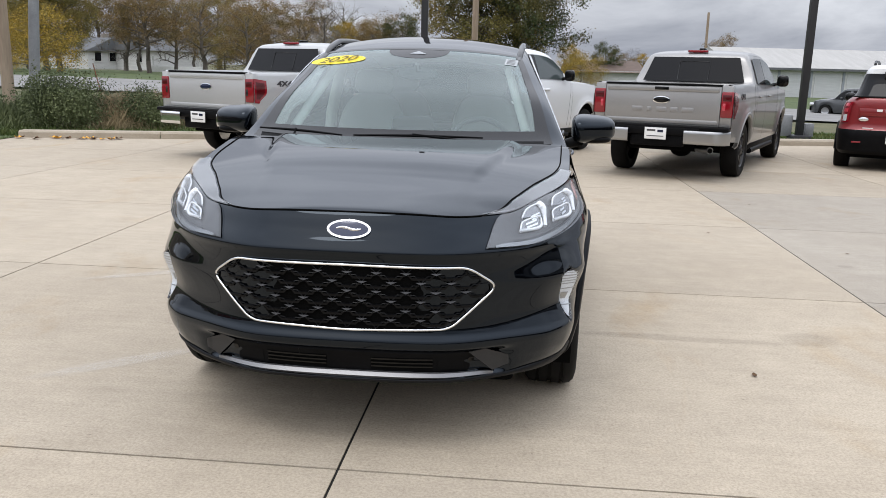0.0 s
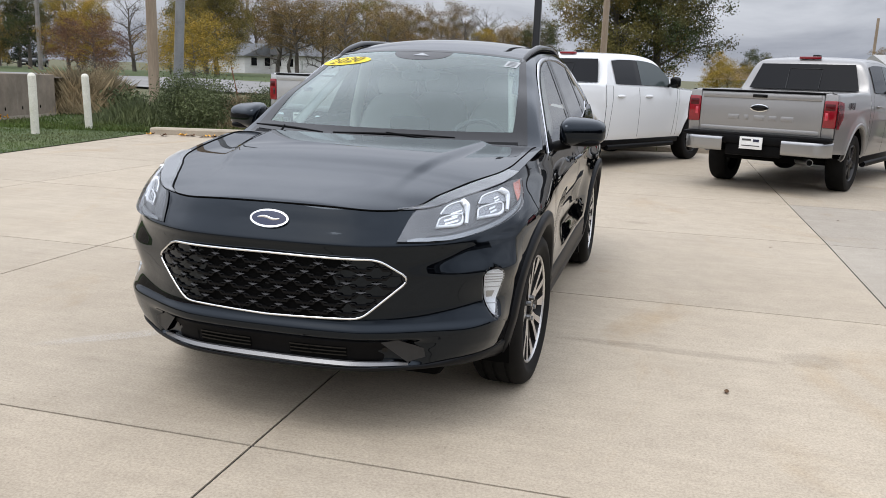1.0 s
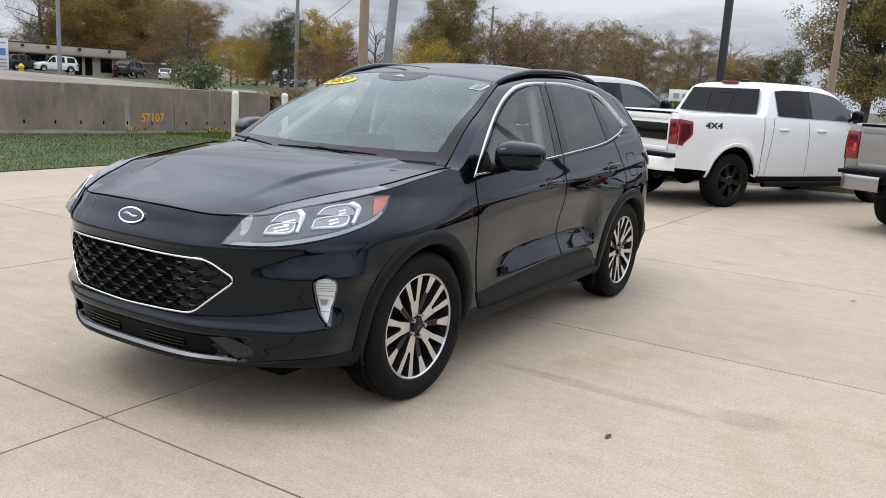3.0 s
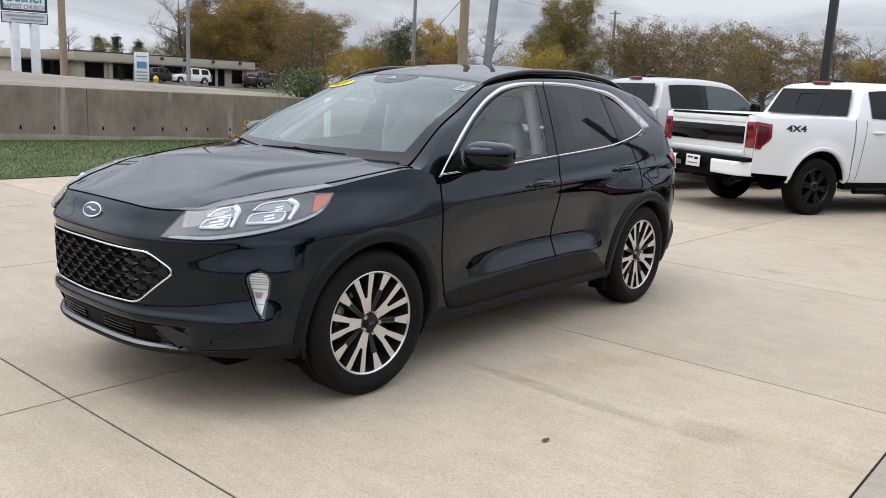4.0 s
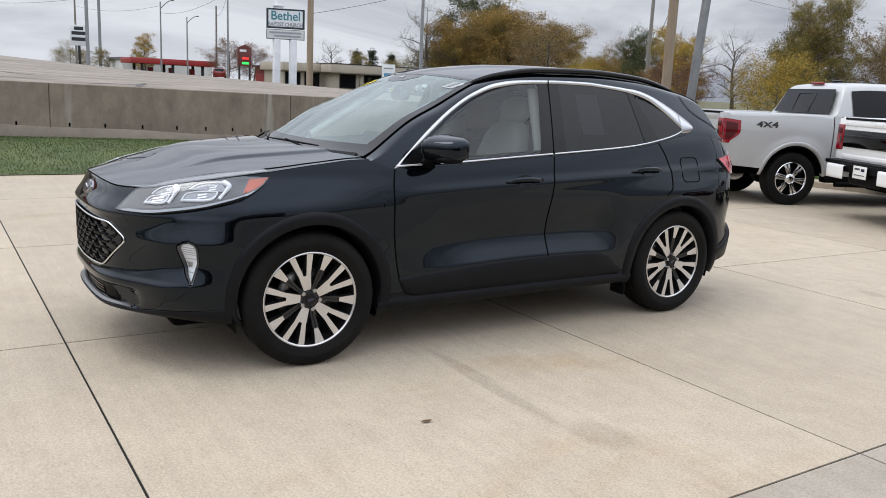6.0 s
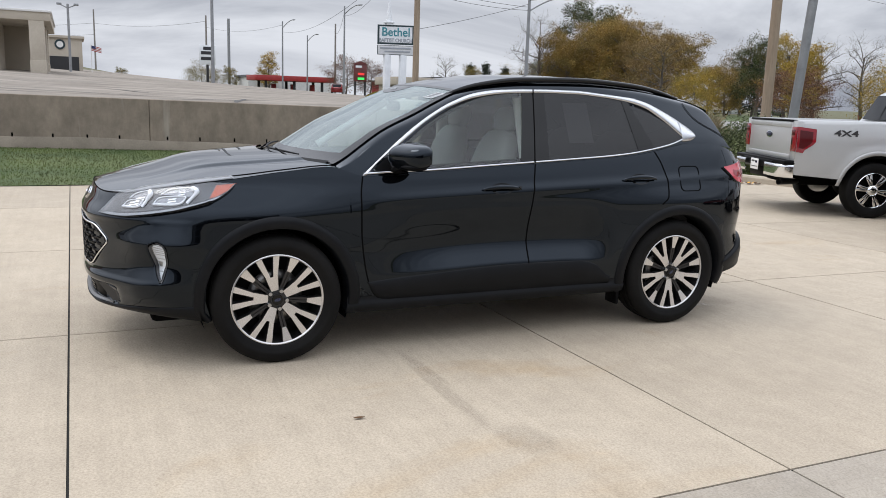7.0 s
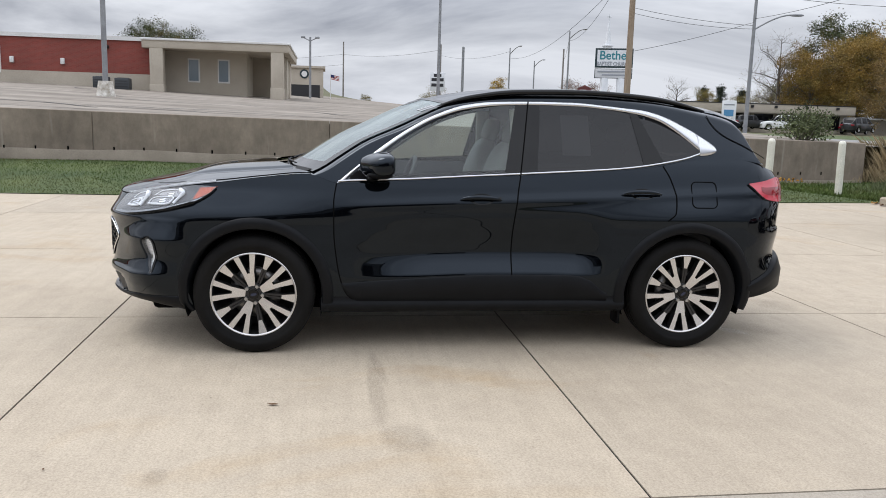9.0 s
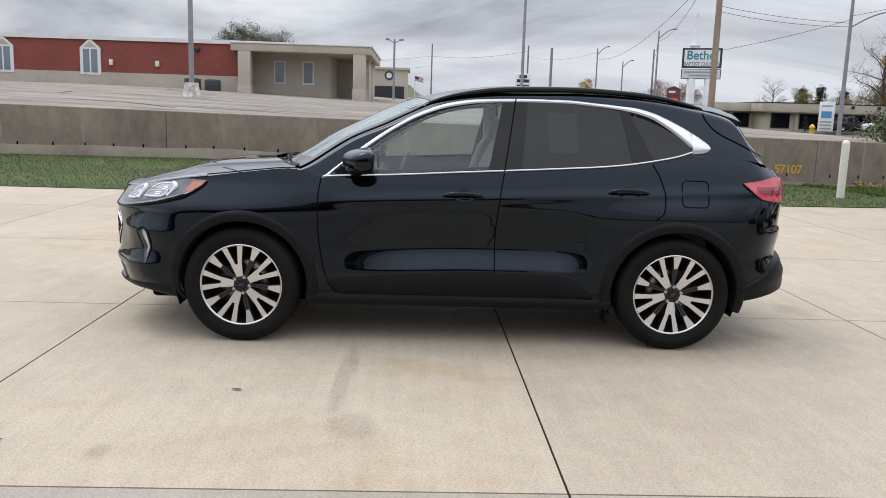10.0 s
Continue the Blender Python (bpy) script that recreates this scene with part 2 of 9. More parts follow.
def cyl(bm, p, q, r0, r1=None, seg=16, caps=True):
    p, q = Vector(p), Vector(q)
    r1 = r0 if r1 is None else r1
    m = Matrix.Translation((p + q) / 2) @ (q - p).to_track_quat("Z", "Y").to_matrix().to_4x4()
    return bmesh.ops.create_cone(bm, cap_ends=caps, segments=seg, radius1=r0, radius2=r1, depth=(q - p).length, matrix=m)["verts"]


def rod(p, q, r0, r1=None, seg=16):
    bm = bmesh.new()
    cyl(bm, p, q, r0, r1, seg)
    return bm


def grid(bm, rows, closed=False, mat=0, flip=False):
    """Faces over a table of points (rows of equal length)."""
    vs = [[bm.verts.new(p) for p in r] for r in rows]
    for a, b in zip(vs, vs[1:]):
        n = len(a)
        for i in range(n if closed else n - 1):
            j = (i + 1) % n
            q = (a[i], a[j], b[j], b[i]) if not flip else (b[i], b[j], a[j], a[i])
            try:
                f = bm.faces.new(q)
                f.material_index = mat
            except ValueError:
                pass
    return vs


def tube(bm, pts, r, seg=8, closed=False, flat=1.0):
    """A round bar along points."""
    pts = [Vector(p) for p in pts]
    rows, n = [], len(pts)
    for i, p in enumerate(pts):
        a = pts[(i - 1) % n] if closed or i else p
        b = pts[(i + 1) % n] if closed or i < n - 1 else p
        q = (b - a).normalized()
        side = q.cross(Vector((0, 0, 1)))
        side = side.normalized() if side.length > 1e-4 else Vector((1, 0, 0))
        up = side.cross(q)
        rr = r(i / max(n - 1, 1)) if callable(r) else r
        rows.append([p + side * math.cos(k * 2 * math.pi / seg) * rr * flat + up * math.sin(k * 2 * math.pi / seg) * rr for k in range(seg)])
    vs = grid(bm, rows + ([rows[0]] if closed else []), closed=True)
    if not closed:
        bm.faces.new(vs[0])
        bm.faces.new(vs[-1][::-1])


def lathe(bm, prof_pts, seg=48, axis="x", centre=(0, 0, 0), mat=0):
    """Turn (radius, along) pairs round an axis."""
    rows = []
    for r, a in prof_pts:
        row = []
        for k in range(seg):
            c, s = math.cos(2 * math.pi * k / seg) * r, math.sin(2 * math.pi * k / seg) * r
            row.append(Vector((a, c, s) if axis == "x" else (c, s, a)) + Vector(centre))
        rows.append(row)
    return grid(bm, rows, closed=True, mat=mat)


def lettering(text, size, depth, mat, parent, m, name="lettering", bold=0.0, squash=1.0, shear=0.0):
    cu = bpy.data.curves.new(name, "FONT")
    cu.body, cu.size, cu.extrude, cu.align_x, cu.align_y, cu.offset, cu.shear = text, size, depth, "CENTER", "CENTER", bold, shear
    tmp = bpy.data.objects.new(name, cu)
    scene.collection.objects.link(tmp)
    me = bpy.data.meshes.new_from_object(tmp.evaluated_get(bpy.context.evaluated_depsgraph_get()))
    bpy.data.objects.remove(tmp)
    me.transform(Matrix.Diagonal((squash, 1, 1, 1)))
    me.materials.clear()
    me.materials.append(mat)
    ob = new(name, me)
    ob.parent, ob.matrix_basis = parent, m
    return ob


# ---------- ground heights ----------
def lot_z(x, y):
    """The dealer's concrete falls a little beyond the SUV."""
    return -0.01 * min(max(y - 3.0, 0.0), 5.0)


def wall_x(y):
    return -13.2 - 0.075 * y


def kerb_y(x):
    return 12.55 + 0.25 * x


def wall_top(y):
    return 1.235 - 0.0145 * min(max(y, -20.0), 13.5)


def church_z(x, y):
    """The church lot behind the wall rises away from it."""
    s = min(max(0.0305 - 0.00062 * (y + 10), 0.002), 0.034)
    return wall_top(y) - 0.10 + (wall_x(y) - x) * s


def road_z(x):
    return min(max(0.40 - 0.025 * (x + 20), -0.6), 0.55)


def ground_z(x, y):
    z = lot_z(x, y)
    if x < -8.2:
        base = 0.16 - 0.021 * y if y > -5 else 0.265
        z = z + (base - z) * smooth(-8.2, wall_x(y), x) if x > wall_x(y) else base
    d = y - kerb_y(x)
    z = z + (road_z(x) - z) * smooth(0.0, 11.0, d)
    if x < wall_x(y):
        t = smooth(13.5, 20.0, y - 0.12 * (wall_x(y) - x))
        up = church_z(x, y) - 0.12
        z = z + (up - z) * (1 - t) * smooth(2.0, 8.0, wall_x(y) - x)
    return z


concrete, nt, b = nodes_of("concrete")
n_big, n_mid, n_fine, n_streak = noise_node(nt, 0.35, 5, 0.6), noise_node(nt, 2.5, 6, 0.65), noise_node(nt, 90, 3, 0.7), noise_node(nt, 1.0, 5, 0.6, (0.8, 16.0, 1.0))
col = ramp_node(nt, n_big.outputs["Fac"], [(0.3, (0.408, 0.347, 0.268)), (0.7, (0.463, 0.402, 0.318))]).outputs[0]
col = mix_node(nt, 0.5, col, ramp_node(nt, n_mid.outputs["Fac"], [(0.3, (0.84, 0.83, 0.82)), (0.65, (1.06, 1.06, 1.05))]).outputs[0], "MULTIPLY")
col = mix_node(nt, 0.4, col, ramp_node(nt, n_streak.outputs["Fac"], [(0.3, (0.86, 0.855, 0.85)), (0.65, (1.06, 1.06, 1.06))]).outputs[0], "MULTIPLY")
col = mix_node(nt, 0.9, col, ramp_node(nt, n_fine.outputs["Fac"], [(0.30, (0.74, 0.73, 0.72)), (0.6, (1.08, 1.08, 1.08))]).outputs[0], "MULTIPLY")
n_pit, n_blot, n_rust = noise_node(nt, 38, 5, 0.75), noise_node(nt, 7, 7, 0.7), noise_node(nt, 1.1, 5, 0.6, (1.0, 0.6, 1.0), 0.6)
col = mix_node(nt, 0.9, col, ramp_node(nt, n_pit.outputs["Fac"], [(0.29, (0.50, 0.48, 0.45)), (0.37, (0.95, 0.95, 0.95)), (0.7, (1.08, 1.08, 1.07))]).outputs[0], "MULTIPLY")
col = mix_node(nt, 0.55, col, ramp_node(nt, n_blot.outputs["Fac"], [(0.3, (0.88, 0.875, 0.86)), (0.62, (1.05, 1.05, 1.05))]).outputs[0], "MULTIPLY")
col = mix_node(nt, 1.0, col, ramp_node(nt, n_rust.outputs["Fac"], [(0.58, (1.0, 1.0, 1.0)), (0.75, (0.93, 0.86, 0.76))]).outputs[0], "MULTIPLY")
inf = nt.nodes.new("ShaderNodeObjectInfo")
col = mix_node(nt, 1.0, col, ramp_node(nt, inf.outputs["Random"], [(0.0, (0.93, 0.93, 0.935)), (1.0, (1.05, 1.045, 1.04))]).outputs[0], "MULTIPLY")
nt.links.new(col, b.inputs["Base Color"])
b.inputs["Roughness"].default_value = 0.75
b.inputs["Specular IOR Level"].default_value = 0.25
bump(nt, b, n_fine.outputs["Fac"], 0.25, 0.003)
joint_mat = mottled("joint_dirt", (0.006, 0.006, 0.005), (0.014, 0.013, 0.011), 0.95, 0, 4, 80, 0.3, 0.004)
grass_mat = mottled("lawn_grass", (0.036, 0.064, 0.015), (0.085, 0.108, 0.030), 0.9, 0, 0.9, 45, 0.4, 0.02)
soil_mat = mottled("rough_verge", (0.08, 0.085, 0.04), (0.13, 0.12, 0.06), 0.95, 0, 0.9, 30, 0.6, 0.03)
wall_mat, nt, b = nodes_of("wall_concrete")
n1, n2, n3 = noise_node(nt, 0.9, 8, 0.72), noise_node(nt, 3.2, 6, 0.7, (1.3, 1.3, 0.6)), noise_node(nt, 60, 3)
col = ramp_node(nt, n1.outputs["Fac"], [(0.3, (0.168, 0.138, 0.108)), (0.7, (0.300, 0.250, 0.198))]).outputs[0]
col = mix_node(nt, 0.8, col, ramp_node(nt, n2.outputs["Fac"], [(0.3, (0.70, 0.695, 0.69)), (0.7, (1.15, 1.14, 1.12))]).outputs[0], "MULTIPLY")
streak = ramp_node(nt, noise_node(nt, 1.7, 3, 0.5, (2.6, 2.6, 0.22), 0.4).outputs["Fac"], [(0.62, (0, 0, 0)), (0.73, (0.65, 0.65, 0.65))]).outputs[0]
col = mix_node(nt, streak, col, (0.40, 0.37, 0.32))
nt.links.new(col, b.inputs["Base Color"])
b.inputs["Roughness"].default_value = 0.9
bump(nt, b, n3.outputs["Fac"], 0.3, 0.004)
plinth_mat = mottled("wall_foot", (0.20, 0.170, 0.132), (0.33, 0.285, 0.225), 0.9, 0, 1.1, 50, 0.3, 0.004)
lot_mat = mottled("old_paving", (0.185, 0.163, 0.138), (0.33, 0.296, 0.255), 0.95, 0, 0.8, 9, 0.25, 0.01, (1.0, 0.4, 1.0), spec=0.1)
road_mat = mottled("road_surface", (0.19, 0.185, 0.18), (0.26, 0.255, 0.245), 0.9, 0, 0.5, 25, 0.25, 0.01)
kerb_mat = mottled("kerb_concrete", (0.34, 0.29, 0.22), (0.45, 0.39, 0.31), 0.9, 0, 1.5, 60, 0.3, 0.004)


def terrain(name, xs, ys, mat, lift, keep=None, label="", cat="", kind="structure"):
    """A sheet over the ground heights."""
    bm = bmesh.new()
    vs = {}
    for i, x in enumerate(xs):
        for j, y in enumerate(ys):
            vs[i, j] = bm.verts.new((x, y, ground_z(x, y) + lift))
    for i in range(len(xs) - 1):
        for j in range(len(ys) - 1):
            cx, cy = (xs[i] + xs[i + 1]) / 2, (ys[j] + ys[j + 1]) / 2
            if keep is None or keep(cx, cy):
                bm.faces.new((vs[i, j], vs[i + 1, j], vs[i + 1, j + 1], vs[i, j + 1]))
    bmesh.ops.delete(bm, geom=[v for v in bm.verts if not v.link_faces], context="VERTS")
    return tagged(part(name, bm, mat, None), label, cat, "", kind)


axis_x = [-1500, -700, -350, -200, -140] + list(np.arange(-110, -16, 6.0)) + list(np.arange(-16, 16, 1.0)) + list(np.arange(16, 60, 5.0)) + [80, 120, 200, 400, 800, 1500]
axis_y = [-1500, -700, -300, -150, -80] + list(np.arange(-50, 8, 4.0)) + list(np.arange(8, 32, 1.0)) + list(np.arange(32, 80, 6.0)) + [100, 150, 250, 500, 900, 1500]
terrain("ground", axis_x, axis_y, soil_mat, -0.06, None, "rough grass verge and open ground", "ground")


def strip(name, edge_a, edge_b, mat, lift, n=80, label="", cat="", z_of=ground_z, across=10):
    """A surface between two edge lines given over 0..1."""
    bm = bmesh.new()
    rows = []
    for i in range(n + 1):
        t = i / n
        a, c = edge_a(t), edge_b(t)
        rows.append([Vector((a[0] + (c[0] - a[0]) * k / across, a[1] + (c[1] - a[1]) * k / across, 0)) for k in range(across + 1)])
    for r in rows:
        for p in r:
            p.z = z_of(p.x, p.y) + lift
    grid(bm, rows)
    bmesh.ops.recalc_face_normals(bm, faces=bm.faces)
    for f in bm.faces:
        if f.normal.z < 0:
            f.normal_flip()
    return tagged(part(name, bm, mat, None), label, cat, "", "structure")


def lawn_edge(y):
    return -8.2 - 1.05 * smooth(2.0, 10.5, y)


lawn = strip("lawn", lambda t: (lawn_edge(-45 + 55.6 * t), -45 + 55.6 * t), lambda t: (wall_x(-45 + 55.6 * t) + 0.05, -45 + 55.6 * t), grass_mat, 0.012, 80, "mown green grass strip before the wall", "lawn")
verge = strip("verge", lambda t: (-14.5 + 40 * t, kerb_y(-14.5 + 40 * t) + 0.02), lambda t: (-14.5 + 40 * t, kerb_y(-14.5 + 40 * t) + 7.5), grass_mat, 0.0, 60, "grass verge between kerb and road", "grass")
road = strip("road", lambda t: (-75 + 160 * t, kerb_y(-75 + 160 * t) + 17.5), lambda t: (-75 + 160 * t, kerb_y(-75 + 160 * t) + 34.0), road_mat, 0.03, 80, "pale grey two-lane road", "road", lambda x, y: ground_z(x, y))
far_lawn = strip("far_lawn", lambda t: (-70 + 155 * t, kerb_y(-70 + 155 * t) + 34.3), lambda t: (-70 + 155 * t, kerb_y(-70 + 155 * t) + 75.0), grass_mat, 0.0, 60, "grass across the road", "lawn")
church_lot = strip("church_lot", lambda t: (wall_x(-75 + 90 * t) - 0.15, -75 + 90 * t), lambda t: (-100, -75 + 90 * t), lot_mat, 0.02, 50, "cracked pale asphalt of the raised lot", "pavement", church_z, 30)

# retaining wall, its foot and weep holes
wall = thing("wall_west", "stained brown-grey concrete retaining wall with a pale foot", "wall", kind="structure")
seg = [-62, -54.5, -47, -39.5, -32, -24.5, -17, -11.5, -5.9, -0.87, 4.3, 9.52, 13.2]
for y0, y1 in zip(seg, seg[1:]):
    bm = bmesh.new()
    a, c = y0 + 0.004, y1 - 0.004
    vs = []
    for y in (a, c):
        for dx in (0, -0.28):
            for z in (-0.5, wall_top(y)):
                vs.append(bm.verts.new((wall_x(y) + dx, y, z)))
    for q in ((0, 4, 5, 1), (2, 3, 7, 6), (1, 5, 7, 3), (0, 1, 3, 2), (4, 6, 7, 5)):
        bm.faces.new([vs[i] for i in q])
    bmesh.ops.recalc_face_normals(bm, faces=bm.faces)
    bmesh.ops.bevel(bm, geom=list(bm.edges), offset=0.012, segments=1, affect="EDGES")
    part("wall_panel", bm, wall_mat, wall, shade=False)
    bm = bmesh.new()
    rows = [[Vector((wall_x(y) + dx, y, ground_z(wall_x(y) + 0.1, y) + (dz - 0.16 * smooth(-3, 7, y) if dz > 0 else dz) + 0.012 * math.sin(y * 2.3))) for y in np.linspace(y0, y1, 14)] for dx, dz in ((0.004, 0.24), (0.012, 0.225), (0.014, -0.1))]
    grid(bm, rows)
    bmesh.ops.recalc_face_normals(bm, faces=bm.faces)
    part("wall_foot", bm, plinth_mat, wall)
    for k in range(int((y1 - y0) / 0.68)):
        y = y0 + 0.4 + k * 0.68 + 0.06 * math.sin(k * 5 + y0)
        z = ground_z(wall_x(y) + 0.1, y) + 0.27
        part("weep_hole", boxed(wall_x(y) - 0.01, wall_x(y) + 0.004 + 0.005, y - 0.017, y + 0.017, z - 0.045, z + 0.035, 0.006), dark_void, wall)
# worn cracks and tar lines over the church lot
rc = random.Random(12)
bm = bmesh.new()
for k in range(46):
    x, y = wall_x(0) - 1.2 - 42 * rc.random() ** 1.5, -32 + 42 * rc.random()
    a, w_ = radians(90 + rc.uniform(-14, 14) if k % 4 else rc.uniform(-20, 20)), rc.uniform(0.03, 0.10)
    path = [Vector((x, y, 0))]
    for _ in range(rc.randint(6, 14)):
        a += rc.uniform(-0.25, 0.25)
        path.append(path[-1] + Vector((math.cos(a), math.sin(a), 0)) * 0.55)
    rows = [[], []]
    for i, p in enumerate(path):
        d = (path[min(i + 1, len(path) - 1)] - path[max(i - 1, 0)]).normalized()
        ww = w_ * (0.25 + math.sin(math.pi * i / (len(path) - 1)))
        for r, sg in zip(rows, (-1, 1)):
            q = p + Vector((-d.y, d.x, 0)) * ww * sg * rc.uniform(0.6, 1.0)
            r.append(Vector((q.x, q.y, church_z(q.x, q.y) + 0.03)))
    if all(q.x < wall_x(q.y) - 0.4 for r in rows for q in r):
        grid(bm, rows)
tagged(part("paving_cracks", bm, mottled("old_tar", (0.05, 0.048, 0.045), (0.11, 0.105, 0.098), 0.9, 0, 3, 30, 0.2, 0.004), None), "dark cracks and tar lines in old paving", "cracks", "", "stuff")

# orange sprayed marks on the wall
spray = plain("orange_spray", (0.66, 0.33, 0.04), 0.9)
mk = thing("spray_marks", "faded orange sprayed marks on the concrete wall", "graffiti")
for txt, y, z, h in (("57107", 8.81, 0.36, 0.29),):
    lettering(txt, h, 0.001, spray, mk, Matrix.Translation((wall_x(y) + 0.012, y, z)) @ Matrix(((-0.075, 0, 1, 0), (1, 0, 0.075, 0), (0, 1, 0, 0), (0, 0, 0, 1))), "sprayed_number", 0.005, 1.0)
rs = random.Random(8)
for y0, z0, n in ((8.06, 0.05, 5), (10.6, 0.0, 7)):
    for k in range(n):
        y = y0 + k * 0.13
        bm = bmesh.new()
        pts = [(y + rs.uniform(-0.05, 0.05), z0 + rs.uniform(0, 0.11)) for _ in range(4)]
        tube(bm, [(wall_x(p) + 0.016, p, q) for p, q in pts], 0.016, 6)
        part("spray_stroke", bm, spray, mk)

# kerb along the far edge of the concrete
kerb = thing("kerb", "worn pale concrete kerb", "kerb", kind="structure")
for k in range(13):
    x0, x1 = -9.2 + 2.6 * k, -9.2 + 2.6 * (k + 1) - 0.012
    bm = bmesh.new()
    rows = []
    for x in np.linspace(x0, x1, 5):
        y, z = kerb_y(x), -0.05
        rows.append([Vector((x, y - 0.16, z - 0.05)), Vector((x, y - 0.155, z + 0.10)), Vector((x, y - 0.12, z + 0.135)), Vector((x, y + 0.06, z + 0.14)), Vector((x, y + 0.08, z + 0.05))])
    grid(bm, rows)
    bmesh.ops.recalc_face_normals(bm, faces=bm.faces)
    part("kerb_stone", bm, kerb_mat, kerb)


# ---------- the black compact SUV ----------
NOSE, TAIL, FD, RD, FP, RP = -2.30, 2.29, 0.95, 0.72, 2.8, 3.0
AXLE_F, AXLE_R, HUB_Z = -1.355, 1.355, 0.36
front_y = pchip((0.16, -1.98), (0.24, -2.10), (0.295, -2.268), (0.315, -2.300), (0.37, -2.295), (0.43, -2.305), (0.465, -2.312), (0.493, -2.303), (0.62, -2.306), (0.72, -2.306), (0.775, -2.312), (0.797, -2.320), (0.806, -2.316), (0.86, -2.282), (0.932, -2.243), (0.97, -2.195))
rear_y = pchip((0.2, 2.18), (0.3, 2.235), (0.42, 2.25), (0.50, 2.243), (0.56, 2.205), (0.62, 2.178), (0.765, 2.20), (0.80, 2.185), (0.95, 2.20), (1.08, 2.19), (1.2, 2.10), (1.3, 2.02))
half_w = pchip((0.16, 0.80), (0.26, 0.862), (0.36, 0.888), (0.46, 0.897), (0.58, 0.898), (0.70, 0.903), (0.82, 0.905), (0.92, 0.895), (1.0, 0.876), (1.08, 0.852), (1.18, 0.818), (1.30, 0.765))
rim_z = pchip((-2.30, 0.930), (-2.255, 0.919), (-2.19, 0.922), (-2.09, 0.953), (-1.95, 0.978), (-1.6, 1.018), (-1.3, 1.06), (-1.05, 1.085), (-0.85, 1.034), (-0.418, 1.055), (-0.069, 1.077), (0.282, 1.099), (0.635, 1.122), (0.991, 1.148), (1.17, 1.174), (1.351, 1.211), (1.5, 1.232), (1.7, 1.225), (2.0, 1.175), (2.29, 1.13))
low_z = pchip((-2.30, 0.298), (-2.1, 0.27), (-1.85, 0.25), (-1.75, 0.26), (-0.9, 0.262), (0.9, 0.262), (1.75, 0.32), (1.95, 0.345), (2.29, 0.42))


def corner(yn):
    """Share of the full half width at a place along the car."""
    if yn < NOSE + FD:
        return max(0.0, 1 - max(0.0, 1 - (yn - NOSE) / FD) ** FP) ** (1 / FP)
    if yn > TAIL - RD:
        return max(0.0, 1 - max(0.0, 1 - (TAIL - yn) / RD) ** RP) ** (1 / RP)
    return 1.0


door_scoop = pchip((0.30, 0.0), (0.38, 0.004), (0.45, 0.010), (0.470, 0.008), (0.483, 0.002), (0.580, -0.038), (0.597, -0.042), (0.64, -0.040), (0.76, -0.018), (0.88, 0.0), (1.3, 0.0))


def width_at(y, z):
    w = half_w(z)
    # undercut along the doors, with a ledge that faces the sky
    win = smooth(-0.92, -0.25, y) * (1 - smooth(0.60, 0.88, y))
    w += win * door_scoop(z - 0.028 * smooth(-0.8, 0.1, y) + 0.012 * smooth(0.4, 0.8, y))
    # haunches over the wheels
    for c, h in ((AXLE_F, 0.022), (AXLE_R, 0.028)):
        w += h * math.exp(-((y - c) / 0.42) ** 2) * smooth(0.3, 0.6, z) * (1 - smooth(0.84, 1.02, z))
    # full front corners under the headlamps
    w += 0.016 * (1 - smooth(-1.98, -1.58, y)) * smooth(0.32, 0.46, z) * (1 - smooth(0.76, 0.92, z))
    # the lower bumper keeps its width round the corner
    w += 0.030 * (1 - smooth(-2.15, -1.78, y)) * smooth(0.20, 0.29, z) * (1 - smooth(0.46, 0.56, z))
    # front corners lean in towards the hood
    w -= 0.05 * (1 - smooth(-1.75, -0.9, y)) * smooth(0.8, 1.0, z)
    # soft crease under the door handles, rising to the tail lamp
    w += 0.007 * math.exp(-((z - (0.90 + 0.045 * (y + 0.8))) / 0.03) ** 2) * smooth(-1.0, -0.6, y)
    return w


fog_in = pchip((0.480, -1.984), (0.52, -2.002), (0.56, -2.010), (0.62, -2.022), (0.665, -2.028), (0.682, -2.018), (0.694, -1.995))
fog_out = pchip((0.480, -1.978), (0.54, -1.964), (0.60, -1.952), (0.65, -1.952), (0.68, -1.963), (0.694, -1.989))


def cheek(a, b):
    """How far the bumper corner stands proud: a blade under the headlamp and a lower wing, each with a ledge that faces the sky."""
    u = smooth(-2.24, -1.99, a)
    zu, zl = 0.712 + 0.098 * u, 0.682
    if b > zu:
        k = -0.30 * (1 - smooth(zu, zu + 0.085, b))
    elif b > zl:
        k = -0.30 + 1.30 * (zu - b) / (zu - zl)
    else:
        k = smooth(0.555, zl, b)
    k *= 0.036 * u * (1 - smooth(-1.91, -1.70, a))
    v = smooth(-2.25, -2.0, a)
    zu, zl = 0.512 + 0.05 * v, 0.447 + 0.03 * smooth(-2.15, -2.0, a)
    low = (1.0 if b < zl else max(0.0, (zu - b) / (zu - zl))) * smooth(0.30, 0.40, b)
    k += low * (0.014 + 0.020 * v) * (1 - smooth(-2.02, -1.86, a))
    # full corner in plan
    k += 0.018 * smooth(-2.22, -2.08, a) * (1 - smooth(-1.95, -1.78, a)) * smooth(0.28, 0.36, b) * (1 - smooth(0.66, 0.80, b))
    # slot of the fog lamp: a step behind the blade, easing out to the rear
    if 0.474 < b < 0.70 and -2.05 < a < -1.92:
        p, q = fog_in(b), fog_out(b)
        k -= 0.040 * smooth(p - 0.008, p + 0.004, a) * (1 - smooth(p, q + 0.006, a)) * smooth(0.474, 0.50, b) * (1 - smooth(0.68, 0.70, b))
    return k


